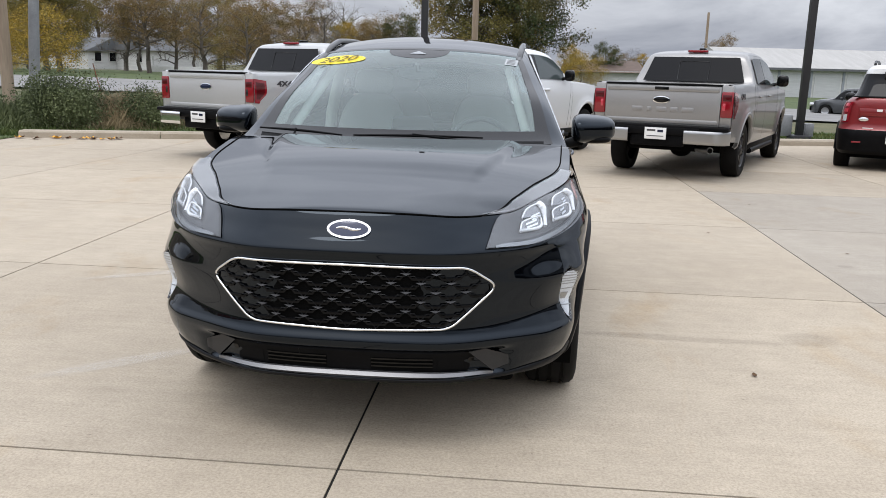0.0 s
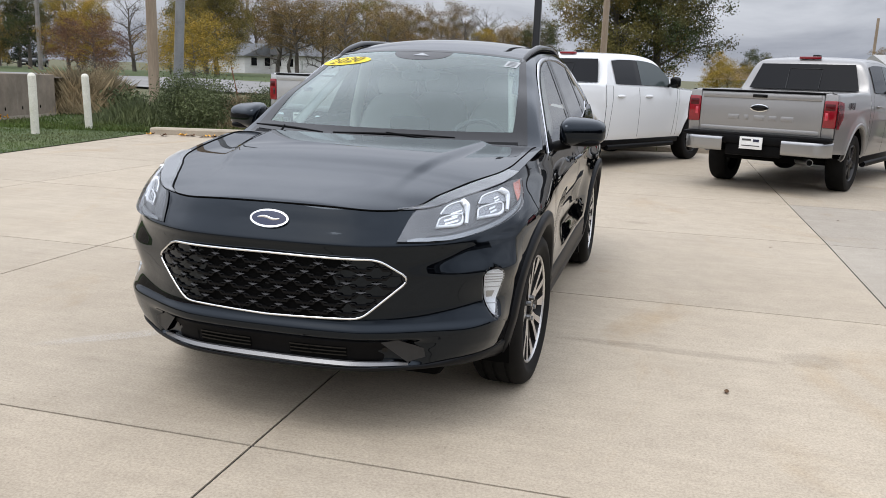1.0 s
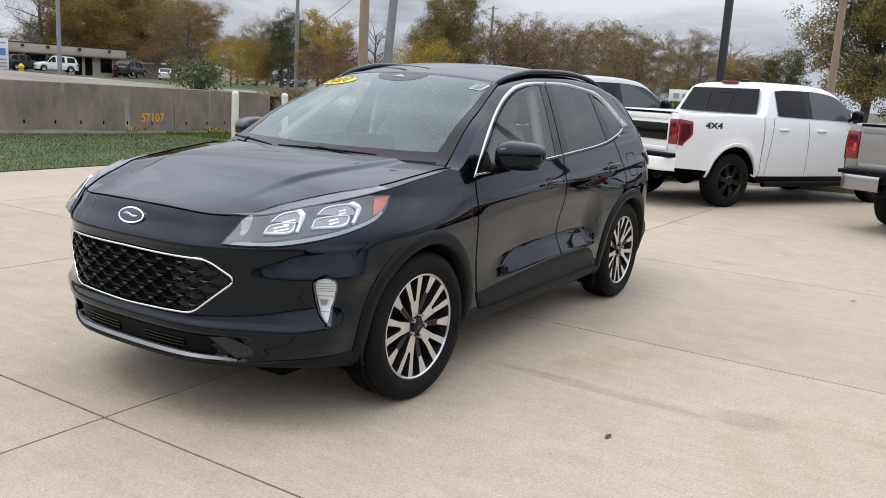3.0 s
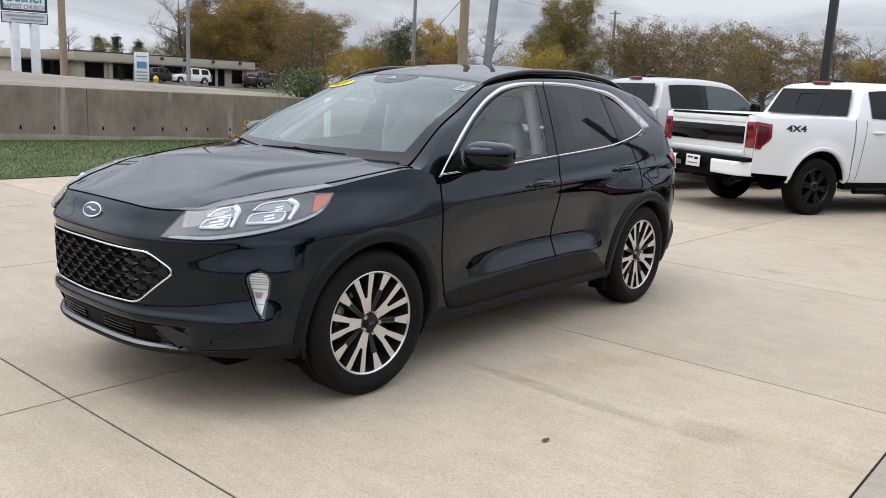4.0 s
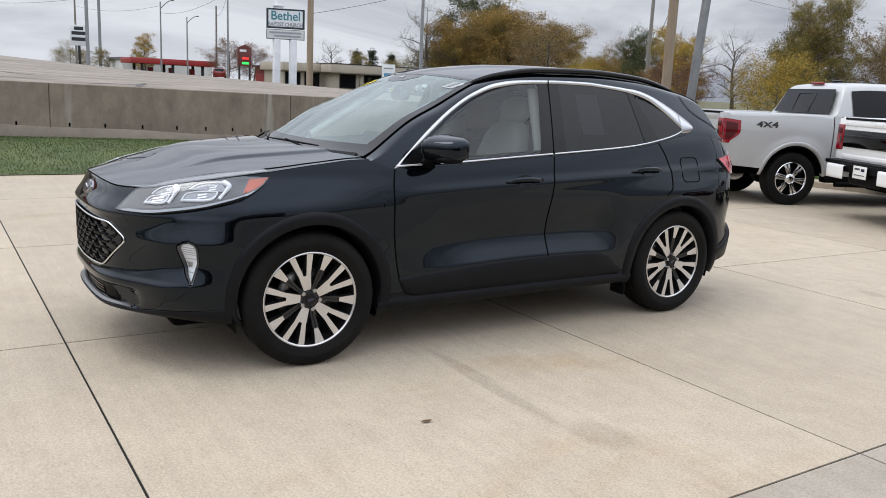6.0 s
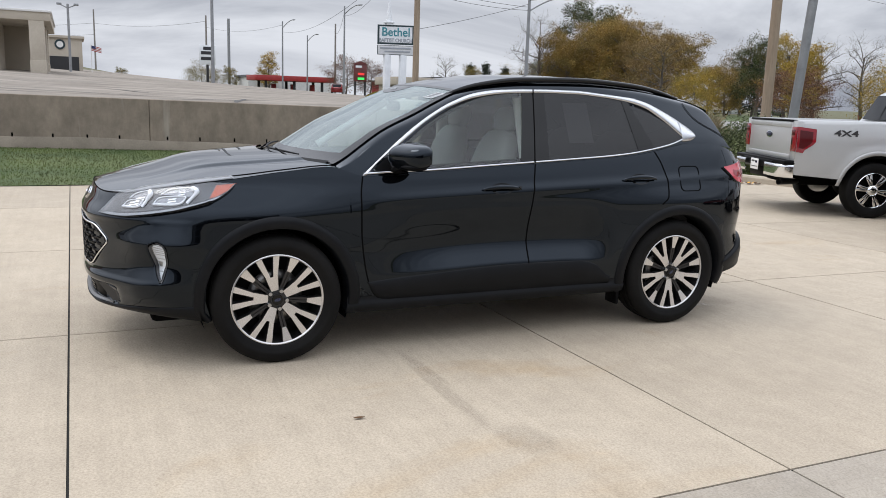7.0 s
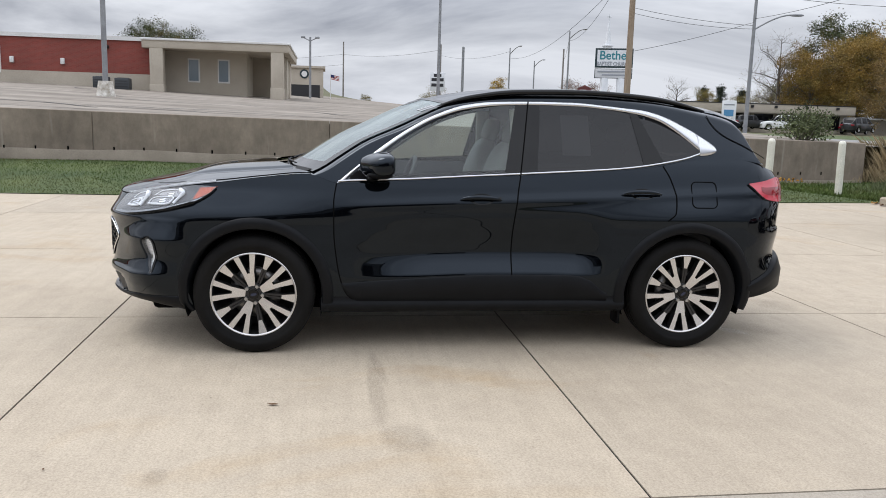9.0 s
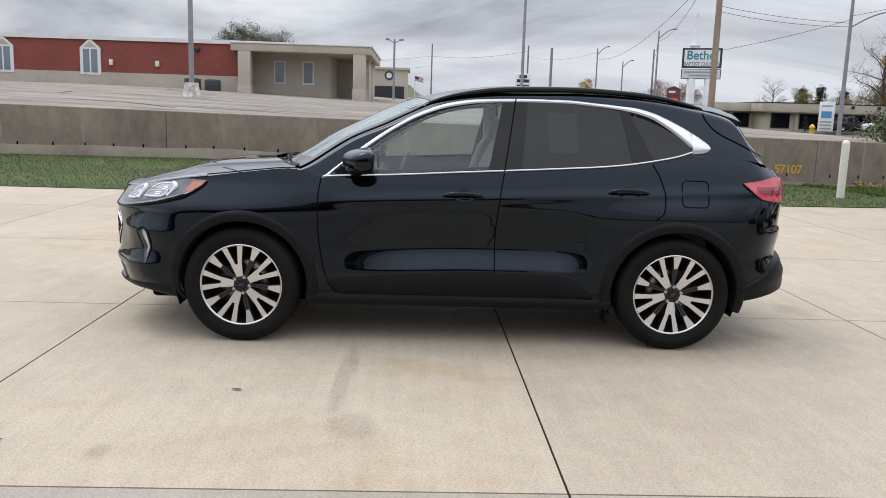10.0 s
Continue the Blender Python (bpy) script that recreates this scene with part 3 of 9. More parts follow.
def skin(yn, z, off=0.0):
    """A point of the lower body on the +x side; off: metres outwards."""
    def raw(a, b):
        ff, rr = 1 - smooth(NOSE, NOSE + 0.8, a), smooth(TAIL - 0.6, TAIL, a)
        c = corner(a)
        # cheeks, and the intake pocket between the ends of the lower wing
        k = cheek(a, b) if a < -1.69 else 0.0
        k -= (1 - smooth(-2.240, -2.165, a)) * 0.032 * (1 - smooth(0.410, 0.440, b)) * smooth(0.312, 0.335, b)
        # the nose sweeps back towards its corners
        sweep = 0.040 * smooth(0.35, 0.75, c) * (1 - smooth(0.90, 1.0, c)) if a < -1.4 else 0.0
        return Vector((c * width_at(a, b) + k * c ** 4, sweep + a + (front_y(b) - NOSE) * ff + (rear_y(b) - TAIL) * rr - k * (1 - c ** 4), b))
    p = raw(yn, z)
    if off:
        e = 0.004
        a0, a1 = max(yn - e, NOSE + 1e-5), min(yn + e, TAIL - 1e-5)
        n = (raw(a1, z) - raw(a0, z)).cross(raw(yn, z + e) - raw(yn, z - e)).normalized()
        if corner(yn) < 0.02:
            n = Vector((0, n.y, n.z)).normalized()
        p = p + n * off
    return p


def nominal(x, z):
    """The place along the nose where the half width is x."""
    c = min(x / half_w(min(z, 0.85)), 0.999)
    return NOSE + FD * (1 - max(0.0, 1 - c ** FP) ** (1 / FP))


def nose(x, z, off=0.0):
    s = 1 if x >= 0 else -1
    p = skin(nominal(abs(x), z), z, off)
    q = Vector((abs(x), p.y, z if not off else p.z))
    return Vector((s * q.x, q.y, q.z))


def spaced(y0, y1, n):
    """Places along the outline, evenly spread by its length."""
    ys = np.concatenate([NOSE + FD * np.linspace(0, 1, 900) ** 3, np.linspace(NOSE + FD, TAIL - RD, 300)[1:], (TAIL - RD * np.linspace(1, 0, 900) ** 3)[1:]])
    ys = ys[(ys >= y0 - 1e-9) & (ys <= y1 + 1e-9)]
    xs = np.array([corner(v) * 0.9 for v in ys])
    d = np.concatenate([[0], np.cumsum(np.hypot(np.diff(xs), np.diff(ys)))])
    return list(np.interp(np.linspace(0, d[-1], n), d, ys))


def arch_low(y, ry=0.400, rz=0.412):
    z = low_z(y)
    for c in (AXLE_F, AXLE_R):
        if abs(y - c) < ry:
            z = max(z, HUB_Z + rz * math.sqrt(1 - ((y - c) / ry) ** 2))
    return z


def both(rows):
    """Rows on the +x side and their mirror image, as two tables."""
    return rows, [[Vector((-p[0], p[1], p[2])) for p in r] for r in rows]


def sheet(y0, y1, lo, hi, n, m, off, mirror=True, surf=None):
    """A patch of skin between two curves lo(y), hi(y)."""
    surf = surf or skin
    bm = bmesh.new()
    rows = []
    for i in range(m + 1):
        rows.append([surf(y, lo(y) + (hi(y) - lo(y)) * i / m, off) for y in (spaced(y0, y1, n) if surf is skin else np.linspace(y0, y1, n))])
    a, b = both(rows)
    grid(bm, a)
    if mirror:
        grid(bm, b, flip=True)
    return bm


suv = thing("sport_utility_vehicle", "glossy black compact SUV with a yellow year sticker, on concrete", "car")

# lower body skin, nose to tail, with the wheel openings left out
cols = spaced(NOSE, TAIL, 300)
for c in (AXLE_F, AXLE_R):
    cols += [c + s * 0.400 * k for s in (-1, 1) for k in (1.0002, 0.9995, 0.995, 0.98, 0.95, 0.9)]
cols += list(np.linspace(-2.045, -1.925, 40))
cols = sorted(cols)
bm = bmesh.new()
rows = []
for i in range(97):
    row = []
    for y in cols:
        lo, hi = arch_low(y), rim_z(y)
        row.append(skin(y, lo + (hi - lo) * i / 96))
    rows.append(row)
a, b = both(rows)
grid(bm, a)
grid(bm, b, flip=True)
bmesh.ops.remove_doubles(bm, verts=bm.verts, dist=0.0004)
bmesh.ops.recalc_face_normals(bm, faces=bm.faces)
body = part("body", bm, black_paint, suv)

# hood
hood_c = pchip((-2.30, 0.932), (-2.22, 0.960), (-2.1, 0.993), (-1.9, 1.035), (-1.6, 1.078), (-1.3, 1.102), (-1.05, 1.118))


def hood_pt(a, y, lift=0.0):
    """a runs from -1 to 1 across the hood."""
    y += 0.27 * a * a * smooth(-1.8, -1.28, y)
    edge = skin(y, rim_z(y))
    x, ze = edge.x * a, edge.z
    z = hood_c(y) - (hood_c(y) - ze) * abs(a) ** 2.6
    k = smooth(-2.25, -1.6, y)
    dome = 0.40 + 0.17 * smooth(-2.2, -1.0, y)
    z += k * 0.016 * (1 - smooth(dome - 0.008, dome + 0.045, abs(x)))
    return Vector((x, edge.y, z + lift))


bm = bmesh.new()
hs = [NOSE + 0.0015 + 1.03 * (i / 60) ** 2.2 for i in range(61)]
grid(bm, [[hood_pt(a, y, 0.003) for a in np.linspace(-1, 1, 141)] for y in hs])
bmesh.ops.recalc_face_normals(bm, faces=bm.faces)
hood = part("hood", bm, black_paint, suv)
bm = bmesh.new()
# the cut line runs inboard of the headlamps, which wrap up on to the top
seam_a = pchip((NOSE, 1.0), (-2.237, 1.0), (-2.20, 0.955), (-2.10, 0.895), (-1.95, 0.88), (-1.80, 0.895), (-1.66, 0.93), (-1.55, 0.95), (-1.2, 0.955))
seam = [hood_pt(seam_a(y), y, 0.0035) for y in hs]
tube(bm, [Vector((-p.x, p.y - 0.001, p.z)) for p in seam[:0:-1]] + [Vector((p.x, p.y - 0.001, p.z)) for p in seam[1:]], 0.0032, 6)
part("hood_gap", bm, dark_void, hood)

# greenhouse: a roof and screen height over (x, y), and sides that lean in
top_c = pchip((-1.34, 1.045), (-1.20, 1.093), (-1.13, 1.127), (-1.05, 1.176), (-0.857, 1.296), (-0.66, 1.391), (-0.46, 1.486), (-0.25, 1.566), (-0.05, 1.611), (0.3, 1.650), (0.7, 1.660), (1.1, 1.640), (1.5, 1.588), (1.80, 1.530), (1.86, 1.49), (1.95, 1.375), (2.16, 1.13), (2.3, 0.95))


def top_z(x, y):
    bow = 0.34 * x * x * (1 - smooth(-0.5, 0.3, y)) - 0.22 * x * x * smooth(1.2, 1.8, y)
    crown = 0.075 * (abs(x) / 0.66) ** 2.2 * smooth(-0.9, 0.1, y)
    return top_c(y - bow) - crown


def side_x(y, z):
    b = rim_z(y)
    x = width_at(y, b) * corner(y) - 0.012 - 0.40 * (z - b) - 0.12 * max(0, z - b) ** 2
    return x - 0.075 * smooth(0.9, 2.1, y) * smooth(0, 0.35, z - b)


def section(y, n_top=26, n_side=26, off=0.0):
    lo, hi = 0.0, 1.0
    for _ in range(40):
        mid = (lo + hi) / 2
        z = top_z(mid, y)
        if mid < side_x(y, z) and z > rim_z(y):
            lo = mid
        else:
            hi = mid
    xs, zs = lo, max(top_z(lo, y), rim_z(y))
    pts = [Vector((xs * k / n_top, y, max(top_z(xs * k / n_top, y), 0))) for k in range(n_top + 1)]
    zb = min(rim_z(y), zs)
    side = [Vector((side_x(y, zs + (zb - zs) * k / n_side), y, zs + (zb - zs) * k / n_side)) for k in range(1, n_side + 1)]
    pts += side
    # ease the edge between top and side
    for _ in range(3):
        q = [p.copy() for p in pts]
        for i in range(n_top - 3, n_top + 4):
            pts[i] = (q[i - 1] + q[i] * 2 + q[i + 1]) / 4
    return pts


GY = [-1.31 + 0.022 * i for i in range(156)]
gh = [section(y) for y in GY]
# window openings on the side, between two curves
win_lo = pchip((-0.862, 1.051), (-0.817, 1.054), (-0.418, 1.072), (-0.069, 1.094), (0.282, 1.115), (0.635, 1.137), (0.813, 1.149), (0.991, 1.166), (1.171, 1.193), (1.352, 1.230), (1.45, 1.262))
win_hi = pchip((-0.862, 1.015), (-0.817, 1.054), (-0.581, 1.221), (-0.427, 1.329), (-0.252, 1.425), (-0.075, 1.488), (0.104, 1.517), (0.284, 1.528), (0.464, 1.532), (0.645, 1.531), (0.825, 1.519), (1.041, 1.493), (1.186, 1.455), (1.292, 1.395), (1.36, 1.345), (1.45, 1.267))


def screen_hit(p):
    """Inside the windscreen opening?"""
    return -1.15 < p.y - 0.34 * p.x * p.x < -0.33 and abs(p.x) < 0.70 - 0.16 * smooth(-1.0, -0.3, p.y)


bm = bmesh.new()
for side in (1, -1):
    vs = [[bm.verts.new((side * p.x, p.y, p.z)) for p in r] for r in gh]
    for i, (ra, rb) in enumerate(zip(vs, vs[1:])):
        for k in range(len(ra) - 1):
            c = (ra[k].co + rb[k].co + ra[k + 1].co + rb[k + 1].co) / 4
            on_side = k >= 29
            ca = Vector((abs(c.x), c.y, c.z))
            if not on_side and screen_hit(ca):
                continue
            if on_side and -0.74 < c.y < 1.46 and win_lo(c.y) + 0.012 < c.z < win_hi(c.y) - 0.012:
                continue
            if c.y > 1.93 and c.z < 1.205:
                continue
            q = (ra[k], ra[k + 1], rb[k + 1], rb[k])
            try:
                bm.faces.new(q if side == 1 else q[::-1])
            except ValueError:
                pass
bmesh.ops.remove_doubles(bm, verts=bm.verts, dist=0.0005)
bmesh.ops.recalc_face_normals(bm, faces=bm.faces)
roof = part("roof", bm, black_paint, suv)


def side_pt(y, z, off=0.0):
    e = 0.01
    n = Vector((1, -(side_x(y + e, z) - side_x(y - e, z)) / (2 * e), -(side_x(y, z + e) - side_x(y, z - e)) / (2 * e))).normalized()
    return Vector((side_x(y, z), y, z)) + n * off


# windscreen: glass with a black printed border
frit_black = plain("frit_black", (0.004, 0.004, 0.005), 0.12, 0, 0.0, spec=0.35)


def screen_pt(u, v, off, grow=0.0):
    yc = -1.20 - grow + v * (0.91 + 2 * grow)
    w = (0.752 + grow) - 0.182 * v
    x = u * w
    y = yc + 0.34 * x * x
    return Vector((x, y, top_z(abs(x), y) + off))


us, vs_ = np.linspace(-1, 1, 41), np.linspace(0, 1, 25)
bm = bmesh.new()
grid(bm, [[screen_pt(u, v, 0.007) for u in us] for v in vs_])
bmesh.ops.recalc_face_normals(bm, faces=bm.faces)
windscreen = part("windscreen", bm, screen_glass, suv, "grey-green windscreen glass")
windscreen.visible_shadow = False


def border(name, surf, u0, u1, v0, v1, mat, parent, n=30, flare=0.0):
    """A frame strip round a (u, v) patch from 0..1 to the inner box, wider at its lower corners by flare."""
    bm = bmesh.new()
    inner, outer = [], []
    for k in range(4 * n):
        s, f = divmod(k, n)
        f /= n
        c = [(f, 0), (1, f), (1 - f, 1), (0, 1 - f)][s]
        outer.append(c)
        iu, iv = u0 + (u1 - u0) * c[0], v0 + (v1 - v0) * c[1]
        inner.append((0.5 + (iu - 0.5) * (1 - flare * (1 - c[1]) ** 3), iv + 0.06 * flare * abs(2 * c[0] - 1) ** 8 * (1 - c[1])))
    steps = 3
    grid(bm, [[surf(o[0] + (i[0] - o[0]) * k / steps, o[1] + (i[1] - o[1]) * k / steps) for o, i in zip(outer, inner)] for k in range(steps + 1)], closed=True)
    bmesh.ops.recalc_face_normals(bm, faces=bm.faces)
    return part(name, bm, mat, parent)


border("printed_border", lambda u, v: screen_pt(2 * u - 1, v, 0.0095, 0.015), 0.030, 0.970, 0.118, 0.965, frit_black, windscreen, flare=0.035)


# ---------- SUV: windows and trim ----------
def ribbon(bm, pts, w, off, surf, mirror=True):
    """A flat strip along (y, z) points of a surface."""
    rows_l, rows_r = [], []
    n = len(pts)
    for i, (y, z) in enumerate(pts):
        a, b = pts[max(i - 1, 0)], pts[min(i + 1, n - 1)]
        d = Vector((b[0] - a[0], b[1] - a[1])).normalized()
        ww = w(i / (n - 1)) if callable(w) else w
        rows_l.append(surf(y - d.y * ww / 2, z + d.x * ww / 2, off))
        rows_r.append(surf(y + d.y * ww / 2, z - d.x * ww / 2, off))
    a, b = both([rows_l, rows_r])
    grid(bm, a)
    if mirror:
        grid(bm, b, flip=True)


def along(pts, n):
    """Even points on a smooth curve through a few (y, z) pairs."""
    d = np.concatenate([[0], np.cumsum([math.dist(p, q) for p, q in zip(pts, pts[1:])])])
    fy, fz = pchip(*[(t, p[0]) for t, p in zip(d, pts)]), pchip(*[(t, p[1]) for t, p in zip(d, pts)])
    return [(fy(t), fz(t)) for t in np.linspace(0, d[-1], n)]


def one_side(fn):
    """Build the same part on each side of the car."""
    for s in (1, -1):
        fn(s)


def flat_rows(bm, rows, s, mat=0):
    grid(bm, [[Vector((s * p.x, p.y, p.z)) for p in r] for r in rows], mat=mat, flip=s < 0)


def pane(name, y0, y1, s0, s1, mat, s, off=0.006, lo=win_lo, hi=win_hi, label=""):
    """A side window between two leaning edges."""
    bm = bmesh.new()
    rows = []
    for i in range(15):
        v = i / 14
        row = []
        for k in range(31):
            u = k / 30
            y = y0 + (y1 - y0) * u
            z = lo(y) + (hi(y) - lo(y)) * v
            lean = s0 + (s1 - s0) * u
            y2 = y + lean * (z - 1.3)
            z = min(max(z, lo(y2)), hi(y2))
            row.append(side_pt(y2, z, off))
        rows.append(row)
    flat_rows(bm, rows, s)
    bmesh.ops.recalc_face_normals(bm, faces=bm.faces)
    ob = part(name, bm, mat, suv, label)
    ob.visible_shadow = False
    return ob


def side_windows(s):
    front = pane("front_window", -0.80, 0.209, 0.0, 0.21, side_glass, s)
    rear = pane("rear_window", 0.374, 1.045, 0.10, -0.20, privacy_glass, s, label="dark privacy glass")
    quarter = pane("quarter_window", 1.133, 1.445, -0.50, 0.0, privacy_glass, s, label="dark privacy glass")
    for w, a, b in ((front, -0.80, 0.23), (rear, 0.35, 1.06), (quarter, 1.1, 1.445)):
        bm = bmesh.new()
        ys = np.linspace(a, b, 40)
        flat_rows(bm, [[side_pt(y, min(win_lo(y) + h, win_hi(y)), 0.001) for y in ys] for h in (-0.004, 0.012, 0.024)], s)
        flat_rows(bm, [[side_pt(y, max(win_hi(y) - h, win_lo(y)), 0.001) for y in ys] for h in (0.026, 0.015, -0.004)], s)
        part("window_seal", bm, cladding, w)
    # pillars between the panes, each between two leaning edges
    for ya, la, yb, lb, nm in ((0.199, 0.21, 0.384, 0.10, "centre_pillar"), (1.035, -0.20, 1.143, -0.50, "rear_pillar_trim")):
        bm = bmesh.new()
        rows = []
        for k in range(13):
            row = []
            for j in range(9):
                f = j / 8
                z = 1.3
                for _ in range(4):
                    y = (ya + la * (z - 1.3)) * (1 - f) + (yb + lb * (z - 1.3)) * f
                    z = win_lo(y) + (win_hi(y) - win_lo(y)) * k / 12
                row.append(side_pt(y, z, 0.0085))
            rows.append(row)
        flat_rows(bm, rows, s)
        pil = part(nm, bm, gloss_black, suv)
        if nm == "centre_pillar":
            bm = bmesh.new()
            flat_rows(bm, [[side_pt(0.292 + 0.166 * (z - 1.309) + e, z, 0.0155 if z > 1.525 or z < 1.12 else 0.0095) for e in (-0.004, 0.004)] for z in np.linspace(1.10, 1.55, 40)], s)
            part("door_gap", bm, dark_void, pil)
    # bright surround: a thin strip below, a band above that broadens to the rear corner
    bm = bmesh.new()
    ys = list(np.linspace(-0.862, 1.45, 90))
    flat_rows(bm, [[side_pt(y, win_lo(y) - h, o) for y in ys] for h, o in ((0.0, 0.004), (0.002, 0.009), (0.009, 0.010), (0.0115, 0.003))], s)
    part("chrome_sill_strip", bm, trim_bright, suv, "bright chrome strip")
    bm = bmesh.new()
    outer = pchip((-0.870, 1.036), (-0.769, 1.118), (-0.601, 1.250), (-0.428, 1.366), (-0.253, 1.457), (-0.075, 1.517), (0.104, 1.541), (0.284, 1.550), (0.465, 1.554), (0.645, 1.553), (0.826, 1.540), (1.006, 1.524), (1.079, 1.518), (1.188, 1.494), (1.359, 1.422), (1.45, 1.372), (1.50, 1.339), (1.52, 1.324), (1.54, 1.307), (1.551, 1.295), (1.557, 1.285), (1.559, 1.277))
    tail = pchip((1.44, 1.241), (1.48, 1.243), (1.52, 1.249), (1.545, 1.259), (1.556, 1.268), (1.559, 1.2755))

    def inner(y):
        if y >= 1.445:
            return tail(y)
        low = max(win_hi(y), 1.034)
        return low + (outer(y) - low) * 0.40 * smooth(-0.87, -0.78, y) * (1 - smooth(-0.40, 0.05, y))

    rows = []
    ys = list(np.linspace(-0.868, 1.4449, 120)) + list(np.linspace(1.4451, 1.559, 26))
    for v, o in ((0.0, 0.003), (0.06, 0.0125), (0.5, 0.0145), (0.94, 0.0125), (1.0, 0.003)):
        rows.append([side_pt(y, inner(y) + (outer(y) - inner(y)) * v, o * (0.4 + 0.6 * smooth(-0.45, 0.1, y))) for y in ys])
    flat_rows(bm, rows, s)
    part("chrome_roof_strip", bm, trim_bright, suv, "bright chrome strip")


one_side(side_windows)

# door gaps, fuel flap, sill
cuts = ([(-0.872, 1.034), (-0.888, 0.92), (-0.886, 0.743), (-0.866, 0.56), (-0.84, 0.44), (-0.79, 0.345), (-0.73, 0.313)],
        [(0.257, 1.098), (0.235, 0.97), (0.212, 0.72), (0.212, 0.45), (0.215, 0.31)],
        [(1.185, 1.175), (1.232, 1.09), (1.262, 0.97), (1.252, 0.885), (1.20, 0.835)])
for s in (1, -1):
    for cut in cuts:
        bm = bmesh.new()
        ribbon(bm, along(cut, 60), 0.0075, 0.0022, skin, mirror=False)
        if s < 0:
            bmesh.ops.scale(bm, vec=(-1, 1, 1), verts=bm.verts)
        part("door_gap", bm, dark_void, suv)


def fuel_flap():
    c, h, r = (1.45, 1.0), 0.083, 0.03
    loop = []
    for q in range(4):
        a0 = q * 90
        cx, cz = c[0] + (h - r) * (1 if q in (0, 3) else -1), c[1] + (h - 0.003 - r) * (1 if q in (0, 1) else -1)
        loop += [(cx + r * math.cos(radians(a0 + k * 15)), cz + r * math.sin(radians(a0 + k * 15))) for k in range(7)]
    loop.append(loop[0])
    bm = bmesh.new()
    ribbon(bm, loop, 0.0055, 0.0028, skin, mirror=False)
    part("fuel_flap_gap", bm, dark_void, suv)


fuel_flap()


def cladding_side(s):
    clad_top = pchip((-0.842, 0.430), (-0.60, 0.450), (0.2, 0.488), (0.60, 0.484), (0.72, 0.45), (0.82, 0.375), (0.95, 0.345))
    bm = bmesh.new()
    ys = np.linspace(-0.842, 0.84, 90)
    clad_foot = pchip((-0.842, 0.425), (-0.82, 0.385), (-0.79, 0.345), (-0.73, 0.316), (0.84, 0.315))
    flat_rows(bm, [[skin(y, clad_foot(y) + (clad_top(y) - clad_foot(y)) * v, o) for y in ys] for v, o in ((0, 0.0), (0.04, 0.0054), (0.5, 0.0066), (0.95, 0.0054), (1.0, 0.0))], s)
    part("door_cladding", bm, flare_plastic, suv, "satin black plastic door cladding")
    bm = bmesh.new()
    ys = np.linspace(-0.96, 0.96, 70)
    rows = [[skin(y, z, o) for y in ys] for z, o in ((0.345, 0.001), (0.312, 0.004), (0.306, 0.016), (0.262, 0.014), (0.225, -0.02), (0.215, -0.15))]
    flat_rows(bm, rows, s)
    part("side_sill", bm, flare_plastic, suv, "satin black plastic sill")
    # wheel-arch flares
    for ax in (AXLE_F, AXLE_R):
        bm = bmesh.new()
        rows = []
        for r, o in ((0.395, -0.10), (0.402, 0.008), (0.410, 0.014), (0.44, 0.015), (0.463, 0.012), (0.470, 0.0)):
            row = []
            for k in range(61):
                th = radians(-14 + 208 * k / 60)
                y, z = ax + r * 1.0 * math.cos(th), HUB_Z + r * math.sin(th)
                row.append(skin(y, max(z, 0.245), o))
            rows.append(row)
        flat_rows(bm, rows, s)
        part("wheel_arch_flare", bm, flare_plastic, suv, "satin black plastic arch flare")
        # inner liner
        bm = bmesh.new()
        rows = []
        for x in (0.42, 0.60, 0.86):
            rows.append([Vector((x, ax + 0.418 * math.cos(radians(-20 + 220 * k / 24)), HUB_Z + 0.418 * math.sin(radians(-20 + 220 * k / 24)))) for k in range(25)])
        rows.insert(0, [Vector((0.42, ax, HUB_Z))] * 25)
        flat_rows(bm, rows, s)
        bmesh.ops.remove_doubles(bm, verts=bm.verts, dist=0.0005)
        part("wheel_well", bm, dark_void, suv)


one_side(cladding_side)

for s in (1, -1):
    part("mud_flap", boxed(*sorted((s * 0.735, s * 0.865)), 0.925, 0.95, 0.155, 0.29, 0.012), cladding, suv)

# front and rear lower cladding
bm = bmesh.new()
f_lo = spaced(NOSE, AXLE_F - 0.43, 60)
dam_top, dam_low = pchip((-2.30, 0.314), (-2.2, 0.318), (-2.1, 0.333), (-1.78, 0.343)), pchip((-2.30, 0.300), (-2.2, 0.295), (-2.1, 0.272), (-1.95, 0.245), (-1.78, 0.235))
prof_f = ((1.0, 0.001), (0.95, 0.008), (0.5, 0.009), (0.12, 0.002), (0.0, -0.02), (-0.1, -0.3))
for s in (1, -1):
    flat_rows(bm, [[skin(y, dam_low(y) + (dam_top(y) - dam_low(y)) * v, o) for y in f_lo] for v, o in prof_f], s)
part("front_air_dam", bm, flare_plastic, suv, "black plastic lower bumper edge")
bm = bmesh.new()
r_lo = spaced(AXLE_R + 0.43, TAIL, 50)
r_top = pchip((1.78, 0.42), (1.95, 0.50), (2.1, 0.585), (2.29, 0.61))
r_bot = pchip((1.78, 0.325), (1.95, 0.345), (2.15, 0.375), (2.29, 0.41))
for s in (1, -1):
    flat_rows(bm, [[skin(y, r_bot(y) + (r_top(y) - r_bot(y)) * v, o) for y in r_lo] for v, o in ((0, -0.05), (0.04, 0.008), (0.5, 0.013), (0.84, 0.020), (0.93, 0.018), (1.0, -0.002))], s)
part("rear_bumper_cladding", bm, flare_plastic, suv, "black plastic rear bumper")
